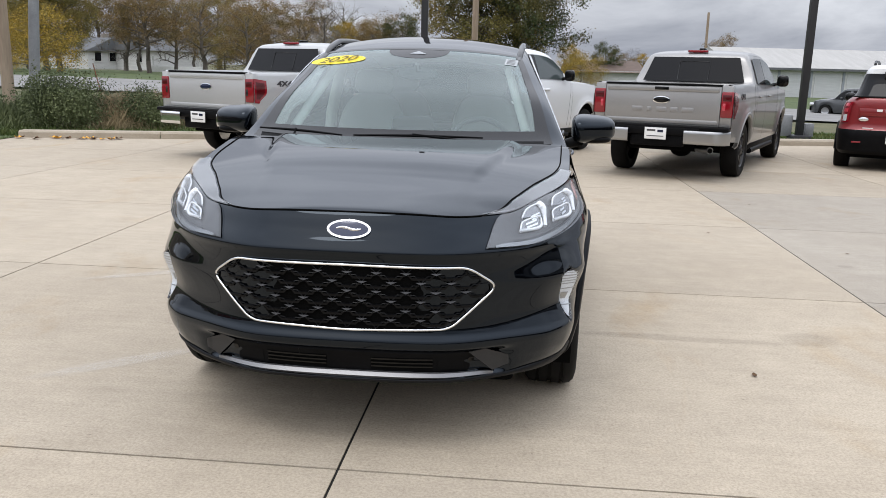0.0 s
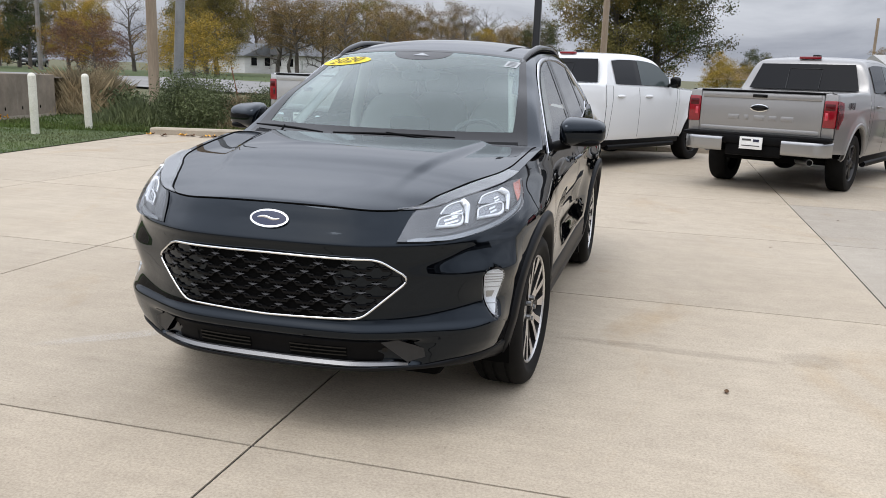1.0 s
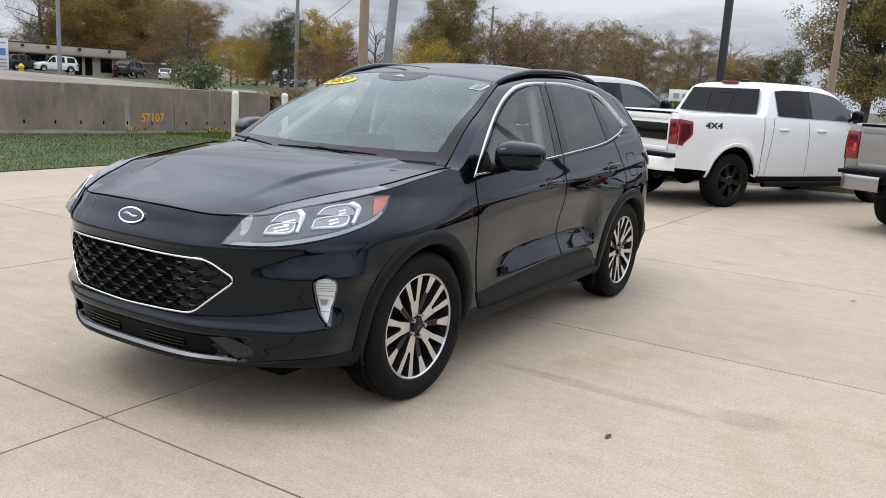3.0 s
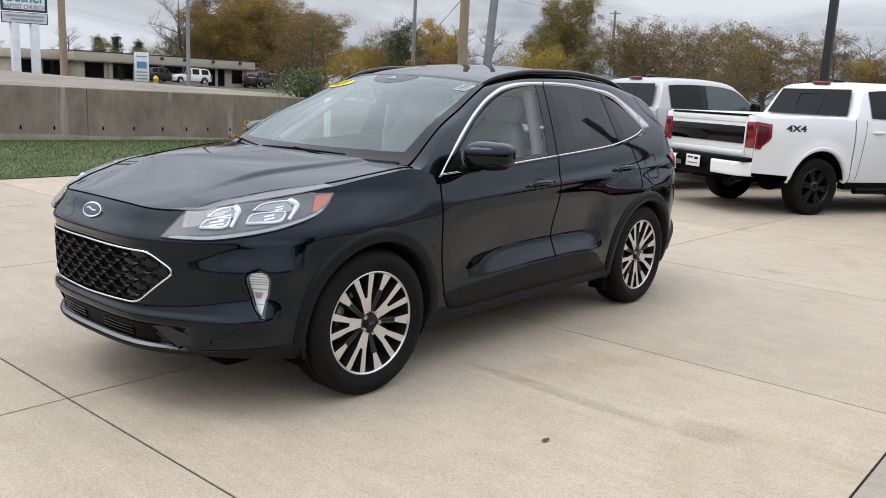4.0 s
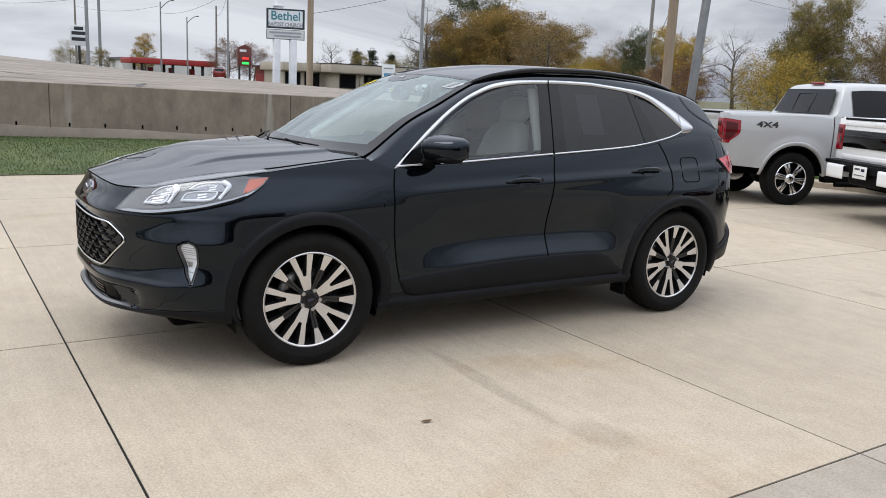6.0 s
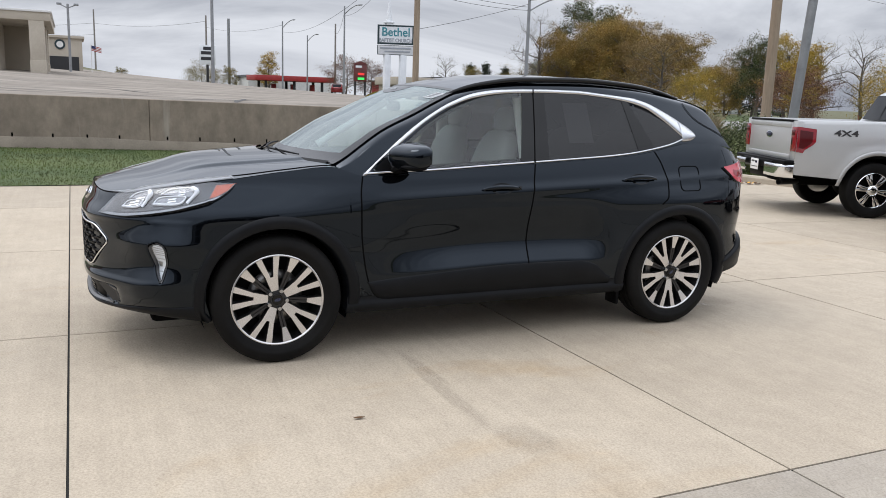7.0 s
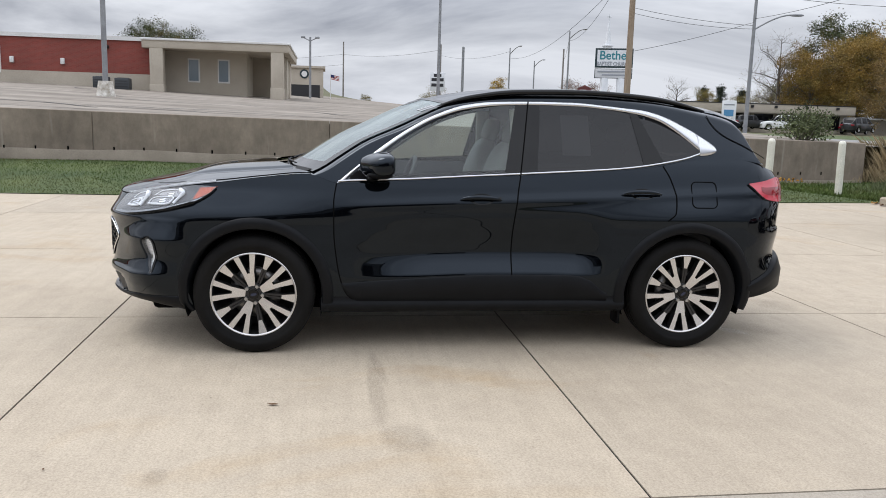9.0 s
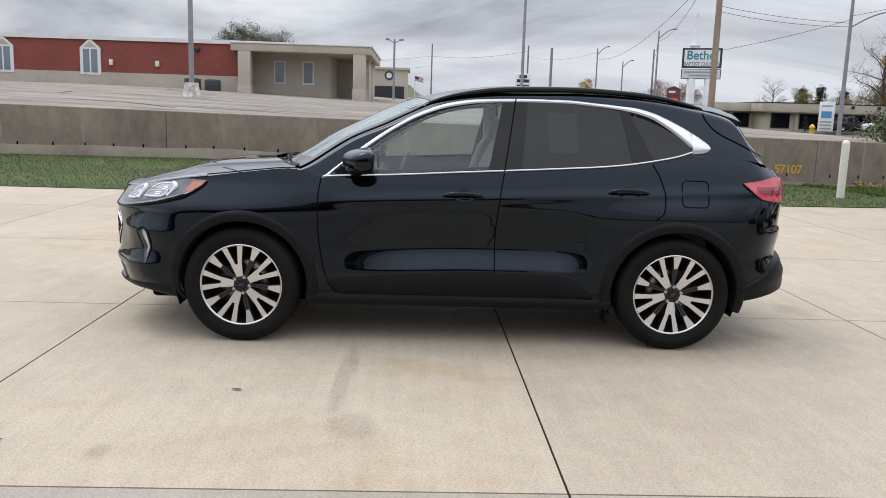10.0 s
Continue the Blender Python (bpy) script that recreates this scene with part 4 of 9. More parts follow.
# underside
part("underbody", boxed(-0.62, 0.62, -2.0, 1.75, 0.21, 0.32, 0.03), dark_void, suv)
part("floor_pan", boxed(-0.84, 0.84, -0.9, 0.9, 0.235, 0.30, 0.02), dark_void, suv)


# ---------- SUV: nose ----------
def outline_pts(corners, n=10):
    """Points round a closed outline with eased corners."""
    pts = []
    k = len(corners)
    for i in range(k):
        a, b, c = Vector(corners[i - 1]), Vector(corners[i]), Vector(corners[(i + 1) % k])
        r = min(0.035, (a - b).length * 0.4, (c - b).length * 0.4)
        p, q = b + (a - b).normalized() * r, b + (c - b).normalized() * r
        for j in range(5):
            t = j / 4
            pts.append(p * (1 - t) ** 2 + b * 2 * t * (1 - t) + q * t * t)
        nxt = c + (b - c).normalized() * min(0.035, (c - b).length * 0.4)
        for j in range(1, n):
            pts.append(q + (nxt - q) * j / n)
    return pts


GR = [(-0.545, 0.668), (-0.435, 0.748), (0.0, 0.752), (0.435, 0.748), (0.545, 0.668), (0.375, 0.514), (0.0, 0.503), (-0.375, 0.514)]
ring = outline_pts(GR)
bm = bmesh.new()
rows = [[nose(p.x * k, 0.625 + (p.y - 0.625) * k, 0.002) for p in ring] for k in (1.0, 0.75, 0.5, 0.25, 0.02)]
grid(bm, rows, closed=True)
bmesh.ops.recalc_face_normals(bm, faces=bm.faces)
grille = part("front_grille", bm, dark_void, suv, "black honeycomb grille in a thin chrome frame")
bm = bmesh.new()
tube(bm, [nose(p.x, p.y, 0.010) for p in ring], 0.0050, 8, closed=True)
part("grille_frame", bm, chrome, grille, "thin chrome frame")


def grille_half(z):
    """Half width of the grille opening at a height."""
    if z > 0.668:
        return 0.535 - (z - 0.668) / 0.08 * 0.105
    return 0.535 - (0.668 - z) / 0.155 * 0.155


bm = bmesh.new()
DX, DZ = 0.108, 0.0350
for r in range(-5, 6):
    zc = 0.621 + r * DZ
    for c in range(-8, 9):
        xc = (c + 0.5 * (r % 2)) * DX
        if abs(xc) > grille_half(zc) + 0.03 or not 0.49 < zc < 0.755:
            continue
        hexo = [(-0.5, 0.0), (-0.30, 0.72), (0.30, 0.72), (0.5, 0.0), (0.30, -0.72), (-0.30, -0.72)]
        rows = []
        for k, o in ((1.02, 0.012), (0.95, 0.0135), (0.88, 0.001)):
            row = []
            for hx, hz in hexo:
                sag = 0.0035 if hz < 0 and k < 1 else 0
                z = min(max(zc + hz * DZ * k * (1 if hz > 0 or k > 1 else 0.86) + sag, 0.506 + 0.012 * min(abs(xc) / 0.385, 1) ** 2), 0.746)
                lim = grille_half(z) - 0.004
                row.append(nose(min(max(xc + hx * DX * k, -lim), lim), z, o))
            rows.append(row)
        grid(bm, rows, closed=True)
bmesh.ops.recalc_face_normals(bm, faces=bm.faces)
part("grille_mesh", bm, mottled("grille_plastic", (0.004, 0.004, 0.0045), (0.006, 0.006, 0.0065), 0.3, 0, 8, 300, 0, spec=0.12), grille, "black plastic honeycomb", shade=False)

# facets greyer than the mesh: the light they catch is put into the colour
bm = bmesh.new()
for r in range(-4, 5):
    zc = 0.621 + r * DZ
    for c in range(-7, 8):
        xc = (c + 0.5 * (r % 2) + 0.5) * DX
        if abs(xc) > grille_half(zc) - 0.03 or abs(xc) > grille_half(zc + 0.012) - 0.02 or not 0.52 < zc < 0.735:
            continue
        vs = [bm.verts.new(nose(xc + dx, zc + dz, o)) for dx, dz, o in ((-0.021, 0.002, 0.0137), (0.021, 0.002, 0.0137), (0.0, -0.0065, 0.0165))]
        bm.faces.new(vs)
bmesh.ops.recalc_face_normals(bm, faces=bm.faces)
tagged(part("grille_facet", bm, plain("facet_lit_grey", (0.036, 0.036, 0.039), 0.45), grille, "small grille facets, coloured grey as if lit", shade=False), kind="stuff")

# oval badge: blue field, bright rim, plain pale band in place of letters


def oval(bm, cx, cz, a, b, off, dome=0.0, n=40, surf=nose, rings=4):
    rows = []
    for k in range(rings + 1):
        f = 1 - k / (rings + 0.02)
        rows.append([surf(cx + a * f * math.cos(2 * math.pi * j / n), cz + b * f * math.sin(2 * math.pi * j / n), off + dome * (1 - f * f)) for j in range(n)])
    grid(bm, rows, closed=True)
    bmesh.ops.recalc_face_normals(bm, faces=bm.faces)


bm = bmesh.new()
oval(bm, 0, 0.872, 0.081, 0.033, 0.008, 0.003)
rows = [[nose(0.081 * math.cos(a), 0.872 + 0.033 * math.sin(a), o) for a in np.linspace(0, 2 * math.pi, 40, endpoint=False)] for o in (0.0, 0.008)]
grid(bm, rows, closed=True)
badge = part("badge", bm, chrome, suv, "blue oval badge with a bright rim")
bm = bmesh.new()
oval(bm, 0, 0.872, 0.072, 0.0265, 0.0098, 0.003)
part("badge_field", bm, badge_blue, badge)
bm = bmesh.new()
tube(bm, [nose(-0.046 + 0.092 * t, 0.872 + 0.004 * math.sin(6.28 * t), 0.0125) for t in np.linspace(0, 1, 30)], lambda t: 0.0015 + 0.005 * math.sin(math.pi * t) ** 0.5, 6, flat=0.5)
part("badge_marks", bm, chrome, badge)

# lower intake, satin strip and corner facets
facet_plastic = mottled("facet_plastic", (0.018, 0.0185, 0.0195), (0.025, 0.0255, 0.027), 0.5, 0, 8, 300, 0.1, 0.0005, spec=0.4)


def nose_box(name, x0, x1, z0, z1, off, mat, parent, n=20, slope=0.0, label=""):
    bm = bmesh.new()
    rows = [[nose(x + slope * (z - z0) * (1 if x > 0 else -1) * (abs(x) > 0.2), z, o) for x in np.linspace(x0, x1, n)] for z, o in ((z0, 0.0), (z0, off), ((z0 + z1) / 2, off), (z1, off), (z1, 0.0))]
    grid(bm, rows)
    bmesh.ops.recalc_face_normals(bm, faces=bm.faces)
    return part(name, bm, mat, parent, label)


intake = nose_box("lower_intake", -0.49, 0.49, 0.337, 0.422, 0.007, cladding, suv, 40, -0.3, "black lower bumper intake")
for s in (1, -1):
    xa, xb = sorted((s * 0.085, s * 0.315))
    nose_box("intake_slot", xa, xb, 0.345, 0.414, 0.009, dark_void, intake)
    for z in (0.360, 0.376, 0.392):
        nose_box("intake_slat", xa, xb, z - 0.003, z + 0.003, 0.014, gloss_black, intake)
    xa, xb = sorted((s * 0.335, s * 0.43))
    nose_box("sensor_panel", xa, xb, 0.347, 0.410, 0.010, cladding, intake)
    # facet at the bumper corner
    bm = bmesh.new()
    ca, cb, cc, cd = nose(0.448, 0.431, 0.012), nose(0.510, 0.434, 0.008), nose(0.645, 0.366, 0.006), nose(0.537, 0.321, 0.018)
    rows = []
    for i in range(25):
        row = []
        for j in range(25):
            p = ca.lerp(cb, j / 24).lerp(cd.lerp(cc, j / 24), i / 24)
            p.y = min(p.y, nose(p.x, p.z).y - 0.010)
            row.append(p)
        rows.append(row)
    back = Vector((0, 0.04, 0))
    flat_rows(bm, [[p + back for p in rows[0]]] + rows + [[p + back for p in rows[-1]]], s)
    bmesh.ops.recalc_face_normals(bm, faces=bm.faces)
    part("corner_facet", bm, facet_plastic, intake, "matt dark grey corner facet")
    for q in ((0.455, 0.385), (0.70, 0.37)):
        bm = bmesh.new()
        oval(bm, s * q[0], q[1], 0.011, 0.011, 0.012, 0.0, 16, rings=2)
        part("parking_sensor", bm, gloss_black, intake)
bm = bmesh.new()
rows = []
for z, o in ((-0.0075, 0.002), (-0.0065, 0.012), (0.0, 0.016), (0.0055, 0.012), (0.0075, 0.0)):
    rows.append([nose(x, 0.323 + z * (1 - 0.5 * (abs(x) / 0.54) ** 4) - 0.004 * (abs(x) / 0.54) ** 3, o) for x in np.linspace(-0.54, 0.54, 50)])
grid(bm, rows)
bmesh.ops.recalc_face_normals(bm, faces=bm.faces)
part("bumper_strip", bm, plain("bumper_silver", (0.22, 0.22, 0.225), 0.38, 0.75), suv, "satin silver bumper strip")


# ---------- SUV: lamps ----------
hl_lo = pchip((-2.235, 0.811), (-2.17, 0.808), (-2.05, 0.826), (-1.86, 0.866), (-1.72, 0.900), (-1.62, 0.950), (-1.575, 0.990))
hl_front = pchip((-2.235, 0.815), (-2.222, 0.872), (-2.205, 0.915), (-2.15, 1.0), (-1.80, 1.04), (-1.70, 1.002), (-1.575, 0.998))


def hl_hi(y):
    return min(hl_front(y), rim_z(y) - 0.0015)


def lamp_sheet(name, y0, y1, v0, v1, off, mat, parent, s, n=24, m=6, lo=hl_lo, hi=hl_hi, slant=0.0):
    bm = bmesh.new()
    rows = []
    for i in range(m + 1):
        v = v0 + (v1 - v0) * i / m
        rows.append([skin(y + slant * (v - v0), lo(y + slant * (v - v0)) + (hi(y + slant * (v - v0)) - lo(y + slant * (v - v0))) * v, off) for y in (spaced(y0, y1, n))])
    flat_rows(bm, rows, s)
    bmesh.ops.remove_doubles(bm, verts=bm.verts, dist=0.0001)
    bmesh.ops.recalc_face_normals(bm, faces=bm.faces)
    if not bm.faces[:]:
        return None
    return part(name, bm, mat, parent)


lamp_grey = mottled("lamp_housing", (0.10, 0.102, 0.106), (0.15, 0.152, 0.156), 0.3, 0.7, 14, 90, 0)
lamp_mid = plain("lamp_silver", (0.30, 0.31, 0.32), 0.25, 0.8, 0.3)
lamp_dark = plain("lamp_dark", (0.05, 0.051, 0.055), 0.25, 0.3, 0.5)
drl_white = plain("daylight_strip", (0.84, 0.86, 0.89), 0.25, 0.0, 0.5)
lamp_bowl = plain("lamp_bowl", (0.30, 0.305, 0.315), 0.25, 0.9)


def headlamp(s):
    lamp = lamp_sheet("headlamp", -2.235, -1.577, 0.0, 1.0, 0.004, lamp_grey, suv, s, 40, 8)
    lamp["label"] = "clear headlamp with silver reflectors and amber marker"
    lamp_sheet("lower_trim", -2.222, -1.66, 0.02, 0.13, 0.0105, lamp_mid, lamp, s, 40, 2)
    lamp_sheet("lower_shade", -2.19, -1.70, 0.13, 0.19, 0.0105, lamp_dark, lamp, s, 40, 2)
    # the lamp's top lies over the edge of the hood
    tops = spaced(-2.232, -1.64, 40)
    for nm, mat, lift in (("lamp_top", lamp_grey, 0.006), ("lens_top", lamp_glass, 0.012)):
        bm = bmesh.new()
        flat_rows(bm, [[hood_pt(seam_a(y) + 0.004 + (0.996 - seam_a(y)) * f, y, lift * smooth(-0.05, 0.25, f)) + Vector((lift * 0.8 * smooth(0.8, 1.0, f), 0, 0)) for y in tops] for f in np.linspace(0, 1, 9)], s)
        bmesh.ops.recalc_face_normals(bm, faces=bm.faces)
        part(nm, bm, mat, lamp).visible_shadow = nm == "lamp_top"
    lamp_sheet("amber_marker", -1.725, -1.605, 0.18, 0.86, 0.008, amber_lens, lamp, s, 12, 4, slant=0.06)
    def lamp_pt(u, v, off):
        y = -2.30 + 0.60 * u
        p = skin(y, hl_lo(y) + (hl_hi(y) - hl_lo(y)) * v, off)
        return Vector((s * p.x, p.y, p.z))

    def soft(pts, n=8):
        """Points along a line with rounded corners."""
        out = [pts[0]]
        for a, b, c in zip(pts, pts[1:], pts[2:]):
            p, q = [(b[k] + (a[k] - b[k]) * 0.35) for k in (0, 1)], [(b[k] + (c[k] - b[k]) * 0.35) for k in (0, 1)]
            out += [tuple(p[k] * (1 - t) ** 2 + b[k] * 2 * t * (1 - t) + q[k] * t * t for k in (0, 1)) for t in np.linspace(0, 1, n)]
        return out + [pts[-1]]

    # two light units: a low box and a high hook each, outlined by bright strips
    for lowbox, hook in (([(0.22, 0.42), (0.24, 0.68), (0.36, 0.63), (0.335, 0.33)], [(0.247, 0.76), (0.28, 0.93), (0.37, 0.91), (0.397, 0.78), (0.385, 0.58), (0.36, 0.33)]),
                         ([(0.44, 0.38), (0.47, 0.64), (0.73, 0.52), (0.67, 0.22)], [(0.48, 0.72), (0.53, 0.89), (0.74, 0.85), (0.83, 0.64), (0.795, 0.44), (0.73, 0.22)])):
        bm = bmesh.new()
        grid(bm, [[lamp_pt(p[0] + (q[0] - p[0]) * k / 6, p[1] + (q[1] - p[1]) * k / 6, 0.0095) for k in range(7)] for p, q in ((lowbox[0], lowbox[3]), (lowbox[1], lowbox[2]))])
        grid(bm, [[lamp_pt(p[0] + (q[0] - p[0]) * k / 6, p[1] + (q[1] - p[1]) * k / 6, 0.0095) for k in range(7)] for p, q in ((hook[0], hook[4]), (hook[1], hook[2]))])
        bmesh.ops.recalc_face_normals(bm, faces=bm.faces)
        part("reflector_bowl", bm, lamp_bowl, lamp)
        bm = bmesh.new()
        tube(bm, [lamp_pt(u, v, 0.012) for u, v in soft(lowbox + lowbox[:1])], lambda t: 0.0036 + 0.0035 * smooth(0.6, 0.8, t), 6)
        part("light_strip", bm, drl_white, lamp)
        bm = bmesh.new()
        line = soft(hook)
        tube(bm, [lamp_pt(u, v, 0.012) for u, v in line], lambda t: 0.0036 + 0.0105 * smooth(0.34, 0.44, t) * (1 - 0.55 * smooth(0.62, 0.9, t)), 8)
        part("light_strip", bm, drl_white, lamp)
        for cu, cv, w_, h_ in (((lowbox[0][0] + lowbox[2][0]) / 2, (lowbox[0][1] + lowbox[2][1]) / 2, 0.042, 0.11), ((hook[0][0] + hook[3][0]) / 2 + 0.005, 0.66, 0.040, 0.09)):
            bm = bmesh.new()
            for e in (-0.5, 0.35):
                grid(bm, [[lamp_pt(cu + w_ * k + 0.25 * w_ * e2, cv + h_ * (e + e2), 0.0108) for k in np.linspace(-0.8, 0.8, 5)] for e2 in (-0.22, 0.22)])
            bmesh.ops.recalc_face_normals(bm, faces=bm.faces)
            part("projector", bm, chrome, lamp)
    bm = bmesh.new()
    ly = spaced(-2.2355, -1.576, 50)
    flat_rows(bm, [[skin(y, hl_lo(y) + (hl_hi(y) - hl_lo(y)) * v, 0.015 + 0.016 * math.sin(math.pi * min(1.0, (1 - v) * 0.62 + 0.02)) * smooth(-1.60, -1.75, y) * smooth(-2.235, -2.20, y)) for y in ly] for v in np.linspace(0, 1, 13)], s)
    bmesh.ops.recalc_face_normals(bm, faces=bm.faces)
    lens = part("lens", bm, lamp_glass, lamp)
    lens.visible_shadow = False
    bm = bmesh.new()
    flat_rows(bm, [[skin(y, hl_lo(y), o * (1.75 if -2.18 < y < -1.72 else 1.0)) for y in spaced(-2.235, -1.576, 40)] for o in (0.0, 0.0175)], s)
    part("lamp_edge", bm, lamp_dark, lamp)
    # fog lamp in its dark pocket
    def fog_sheet(name, z0, z1, off, mat, parent, grow=0.0, n=10):
        rows = []
        for z in np.linspace(z0, z1, n):
            left, right = fog_in(z) - grow, fog_out(z) + grow
            rows.append([skin(left + (right - left) * k / 6, z, off) for k in range(7)])
        bm = bmesh.new()
        flat_rows(bm, rows, s)
        bmesh.ops.recalc_face_normals(bm, faces=bm.faces)
        return part(name, bm, mat, parent)

    fog = fog_sheet("fog_lamp", 0.480, 0.694, 0.005, lamp_dark, suv, 0.004, 20)
    fog["label"] = "upright clear fog lamp in the bumper corner"
    fog_sheet("reflector", 0.487, 0.688, 0.009, drl_white, fog, -0.003, 20)
    for z in (0.535, 0.610, 0.632, 0.643, 0.654, 0.665, 0.676):
        fog_sheet("reflector_line", z, z + 0.004, 0.0105, satin_chrome, fog, n=2)
    fog_sheet("bulb_seat", 0.565, 0.595, 0.0105, satin_chrome, fog, -0.018, 4)
    lens = fog_sheet("lens", 0.483, 0.691, 0.014, lamp_glass, fog, 0.001, 20)
    lens.visible_shadow = False
    # tail lamp
    tlo, thi = pchip((1.76, 1.068), (1.84, 1.01), (1.92, 0.972), (2.10, 0.955), (2.22, 0.97)), pchip((1.76, 1.073), (1.90, 1.09), (2.06, 1.108), (2.22, 1.10))
    tl = lamp_sheet("tail_lamp", 1.76, 2.215, 0.0, 1.0, 0.014, pink_lens, suv, s, 30, 8, tlo, thi)
    tl["label"] = "pale red wraparound tail lamp"
    lamp_sheet("inner_band", 1.86, 2.20, 0.28, 0.62, 0.0155, red_lens, tl, s, 20, 3, tlo, thi)
    bm = bmesh.new()
    loop = [(y, tlo(y)) for y in np.linspace(1.76, 2.215, 30)] + [(y, thi(y)) for y in np.linspace(2.215, 1.76, 30)]
    grid(bm, [[Vector((s * p.x, p.y, p.z)) for p in [skin(y, z, o) for y, z in loop]] for o in (0, 0.0145)], closed=True)
    part("lamp_edge", bm, lamp_dark, tl)


one_side(headlamp)


# ---------- SUV: handles, mirrors, wipers, rails, spoiler ----------
def rounded(bm, centre, size, power=3.0, n=14, fn=None):
    """A soft block (superellipsoid); fn may reshape each point."""
    vs = bmesh.ops.create_icosphere(bm, subdivisions=4, radius=1.0)["verts"]
    for v in vs:
        d = v.co.normalized()
        k = (abs(d.x) ** power + abs(d.y) ** power + abs(d.z) ** power) ** (-1 / power)
        q = Vector((d.x * k * size[0] / 2, d.y * k * size[1] / 2, d.z * k * size[2] / 2))
        v.co = Vector(centre) + (fn(q) if fn else q)
    return vs


def fittings(s):
    for y, z in ((0.005, 0.953), (1.033, 0.999)):
        bm = bmesh.new()
        oval(bm, y + (0.005), z, 0.075, 0.034, 0.0015, -0.004, 30, surf=lambda a, b, o: Vector((s * skin(a, b, o).x, a, skin(a, b, o).z)))
        cup = bm
        bm = bmesh.new()
        pts = [skin(y + d, z - 0.004 * (d / 0.12) ** 2, 0.012 + 0.026 * (1 - (abs(d) / 0.128) ** 3)) for d in np.linspace(-0.125, 0.125, 15)]
        tube(bm, [Vector((s * p.x, p.y, p.z)) for p in pts], lambda t: 0.013 * (1 - 0.45 * abs(2 * t - 1) ** 3), 10, flat=0.8)
        h = part("door_handle", bm, black_paint, suv, "body-coloured pull handle")
        part("handle_cup", cup, gloss_black, h)
        if y < 0.5 and s > 0:
            bm = bmesh.new()
            cyl(bm, skin(y + 0.112, z, 0.028), skin(y + 0.112, z, 0.037), 0.008, 0.008, 12)
            part("lock_cylinder", bm, gloss_black, h)
    # door mirror
    bm = bmesh.new()
    rounded(bm, (s * 0.995, -0.625, 1.152), (0.235, 0.17, 0.142), 3.8, fn=lambda q: Vector((q.x * (1 - 0.10 * max(0, -q.y / 0.085) ** 2), q.y * (1 - 0.25 * q.x * s / 0.12) + 0.03 * (q.x * s / 0.12), (q.z + 0.01 * (q.y / 0.085)) * (1 - 0.14 * q.x * s / 0.12) * (1 - 0.30 * max(0, -q.y / 0.085) ** 1.5))))
    mir = part("door_mirror", bm, black_paint, suv, "black door mirror")
    bm = bmesh.new()
    rounded(bm, (s * 0.985, -0.62, 1.098), (0.21, 0.15, 0.045), 2.6)
    part("mirror_base", bm, cladding, mir)
    bm = bmesh.new()
    tube(bm, [(s * 0.83, -0.665, 1.062), (s * 0.87, -0.655, 1.075), (s * 0.93, -0.64, 1.09)], 0.028, 10, flat=1.3)
    part("mirror_arm", bm, cladding, mir)
    bm = bmesh.new()
    rounded(bm, (s * 0.995, -0.552, 1.15), (0.16, 0.012, 0.09), 3.5)
    part("mirror_glass", bm, plain("mirror_silver" if s > 0 else "mirror_silver_far", (0.8, 0.8, 0.8), 0.02, 1.0), mir)
    bm = bmesh.new()
    flat_rows(bm, [[side_pt(y, rim_z(y) + 0.018 + v * max(0.005, (win_hi(y) - rim_z(y) - 0.02)), 0.009) for y in np.linspace(-0.79, -0.66, 8)] for v in np.linspace(0, 1, 5)], s)
    part("mirror_sail", bm, cladding, mir)
    # roof rail: raised bar with feet
    bm = bmesh.new()
    pts = []
    for t in np.linspace(0, 1, 40):
        y = -0.24 + t * 1.80
        x = 0.575 + 0.035 * math.sin(math.pi * t) - 0.03 * t
        lift = 0.002 + 0.020 * (1 - abs(2 * t - 1) ** 5)
        pts.append((s * x, y, top_z(x, y) + lift))
    tube(bm, pts, lambda t: 0.009 + 0.009 * (1 - abs(2 * t - 1) ** 6), 10, flat=1.1)
    rail = part("roof_rail", bm, gloss_black, suv, "gloss black roof rail")
    bm = bmesh.new()
    grid(bm, [[Vector((p[0] + dx, p[1], top_z(abs(p[0] + dx), p[1]) + 0.003)) for p in pts] for dx in (-0.016, 0.016)])
    bmesh.ops.recalc_face_normals(bm, faces=bm.faces)
    part("rail_foot", bm, cladding, rail)


one_side(fittings)

# wipers lie across the foot of the windscreen
def screen_xy(x, d, off):
    """x across, d metres up the glass from its foot."""
    y = -1.085 + 0.80 * d + 0.34 * x * x
    return Vector((x, y, top_z(abs(x), y) + off))


for x0, x1, d0, d1, foot in ((-0.74, -0.27, -0.105, -0.135, -0.52), (-0.21, 0.42, -0.130, -0.125, 0.50)):
    bm = bmesh.new()
    pts = [screen_xy(x0 + (x1 - x0) * t, d0 + (d1 - d0) * t, 0.026 + 0.006 * math.sin(math.pi * t)) for t in np.linspace(0, 1, 14)]
    tube(bm, pts, lambda t: 0.004 + 0.003 * math.sin(math.pi * t), 8, flat=1.3)
    wip = part("wiper", bm, cladding, suv, "black wiper blade")
    bm = bmesh.new()
    a = pts[6]
    b = screen_xy(foot, -0.215, 0.015)
    tube(bm, [a + Vector((0, 0, 0.006)), a.lerp(b, 0.5) + Vector((0, 0, 0.008)), b], 0.006, 8)
    part("wiper_arm", bm, cladding, wip)
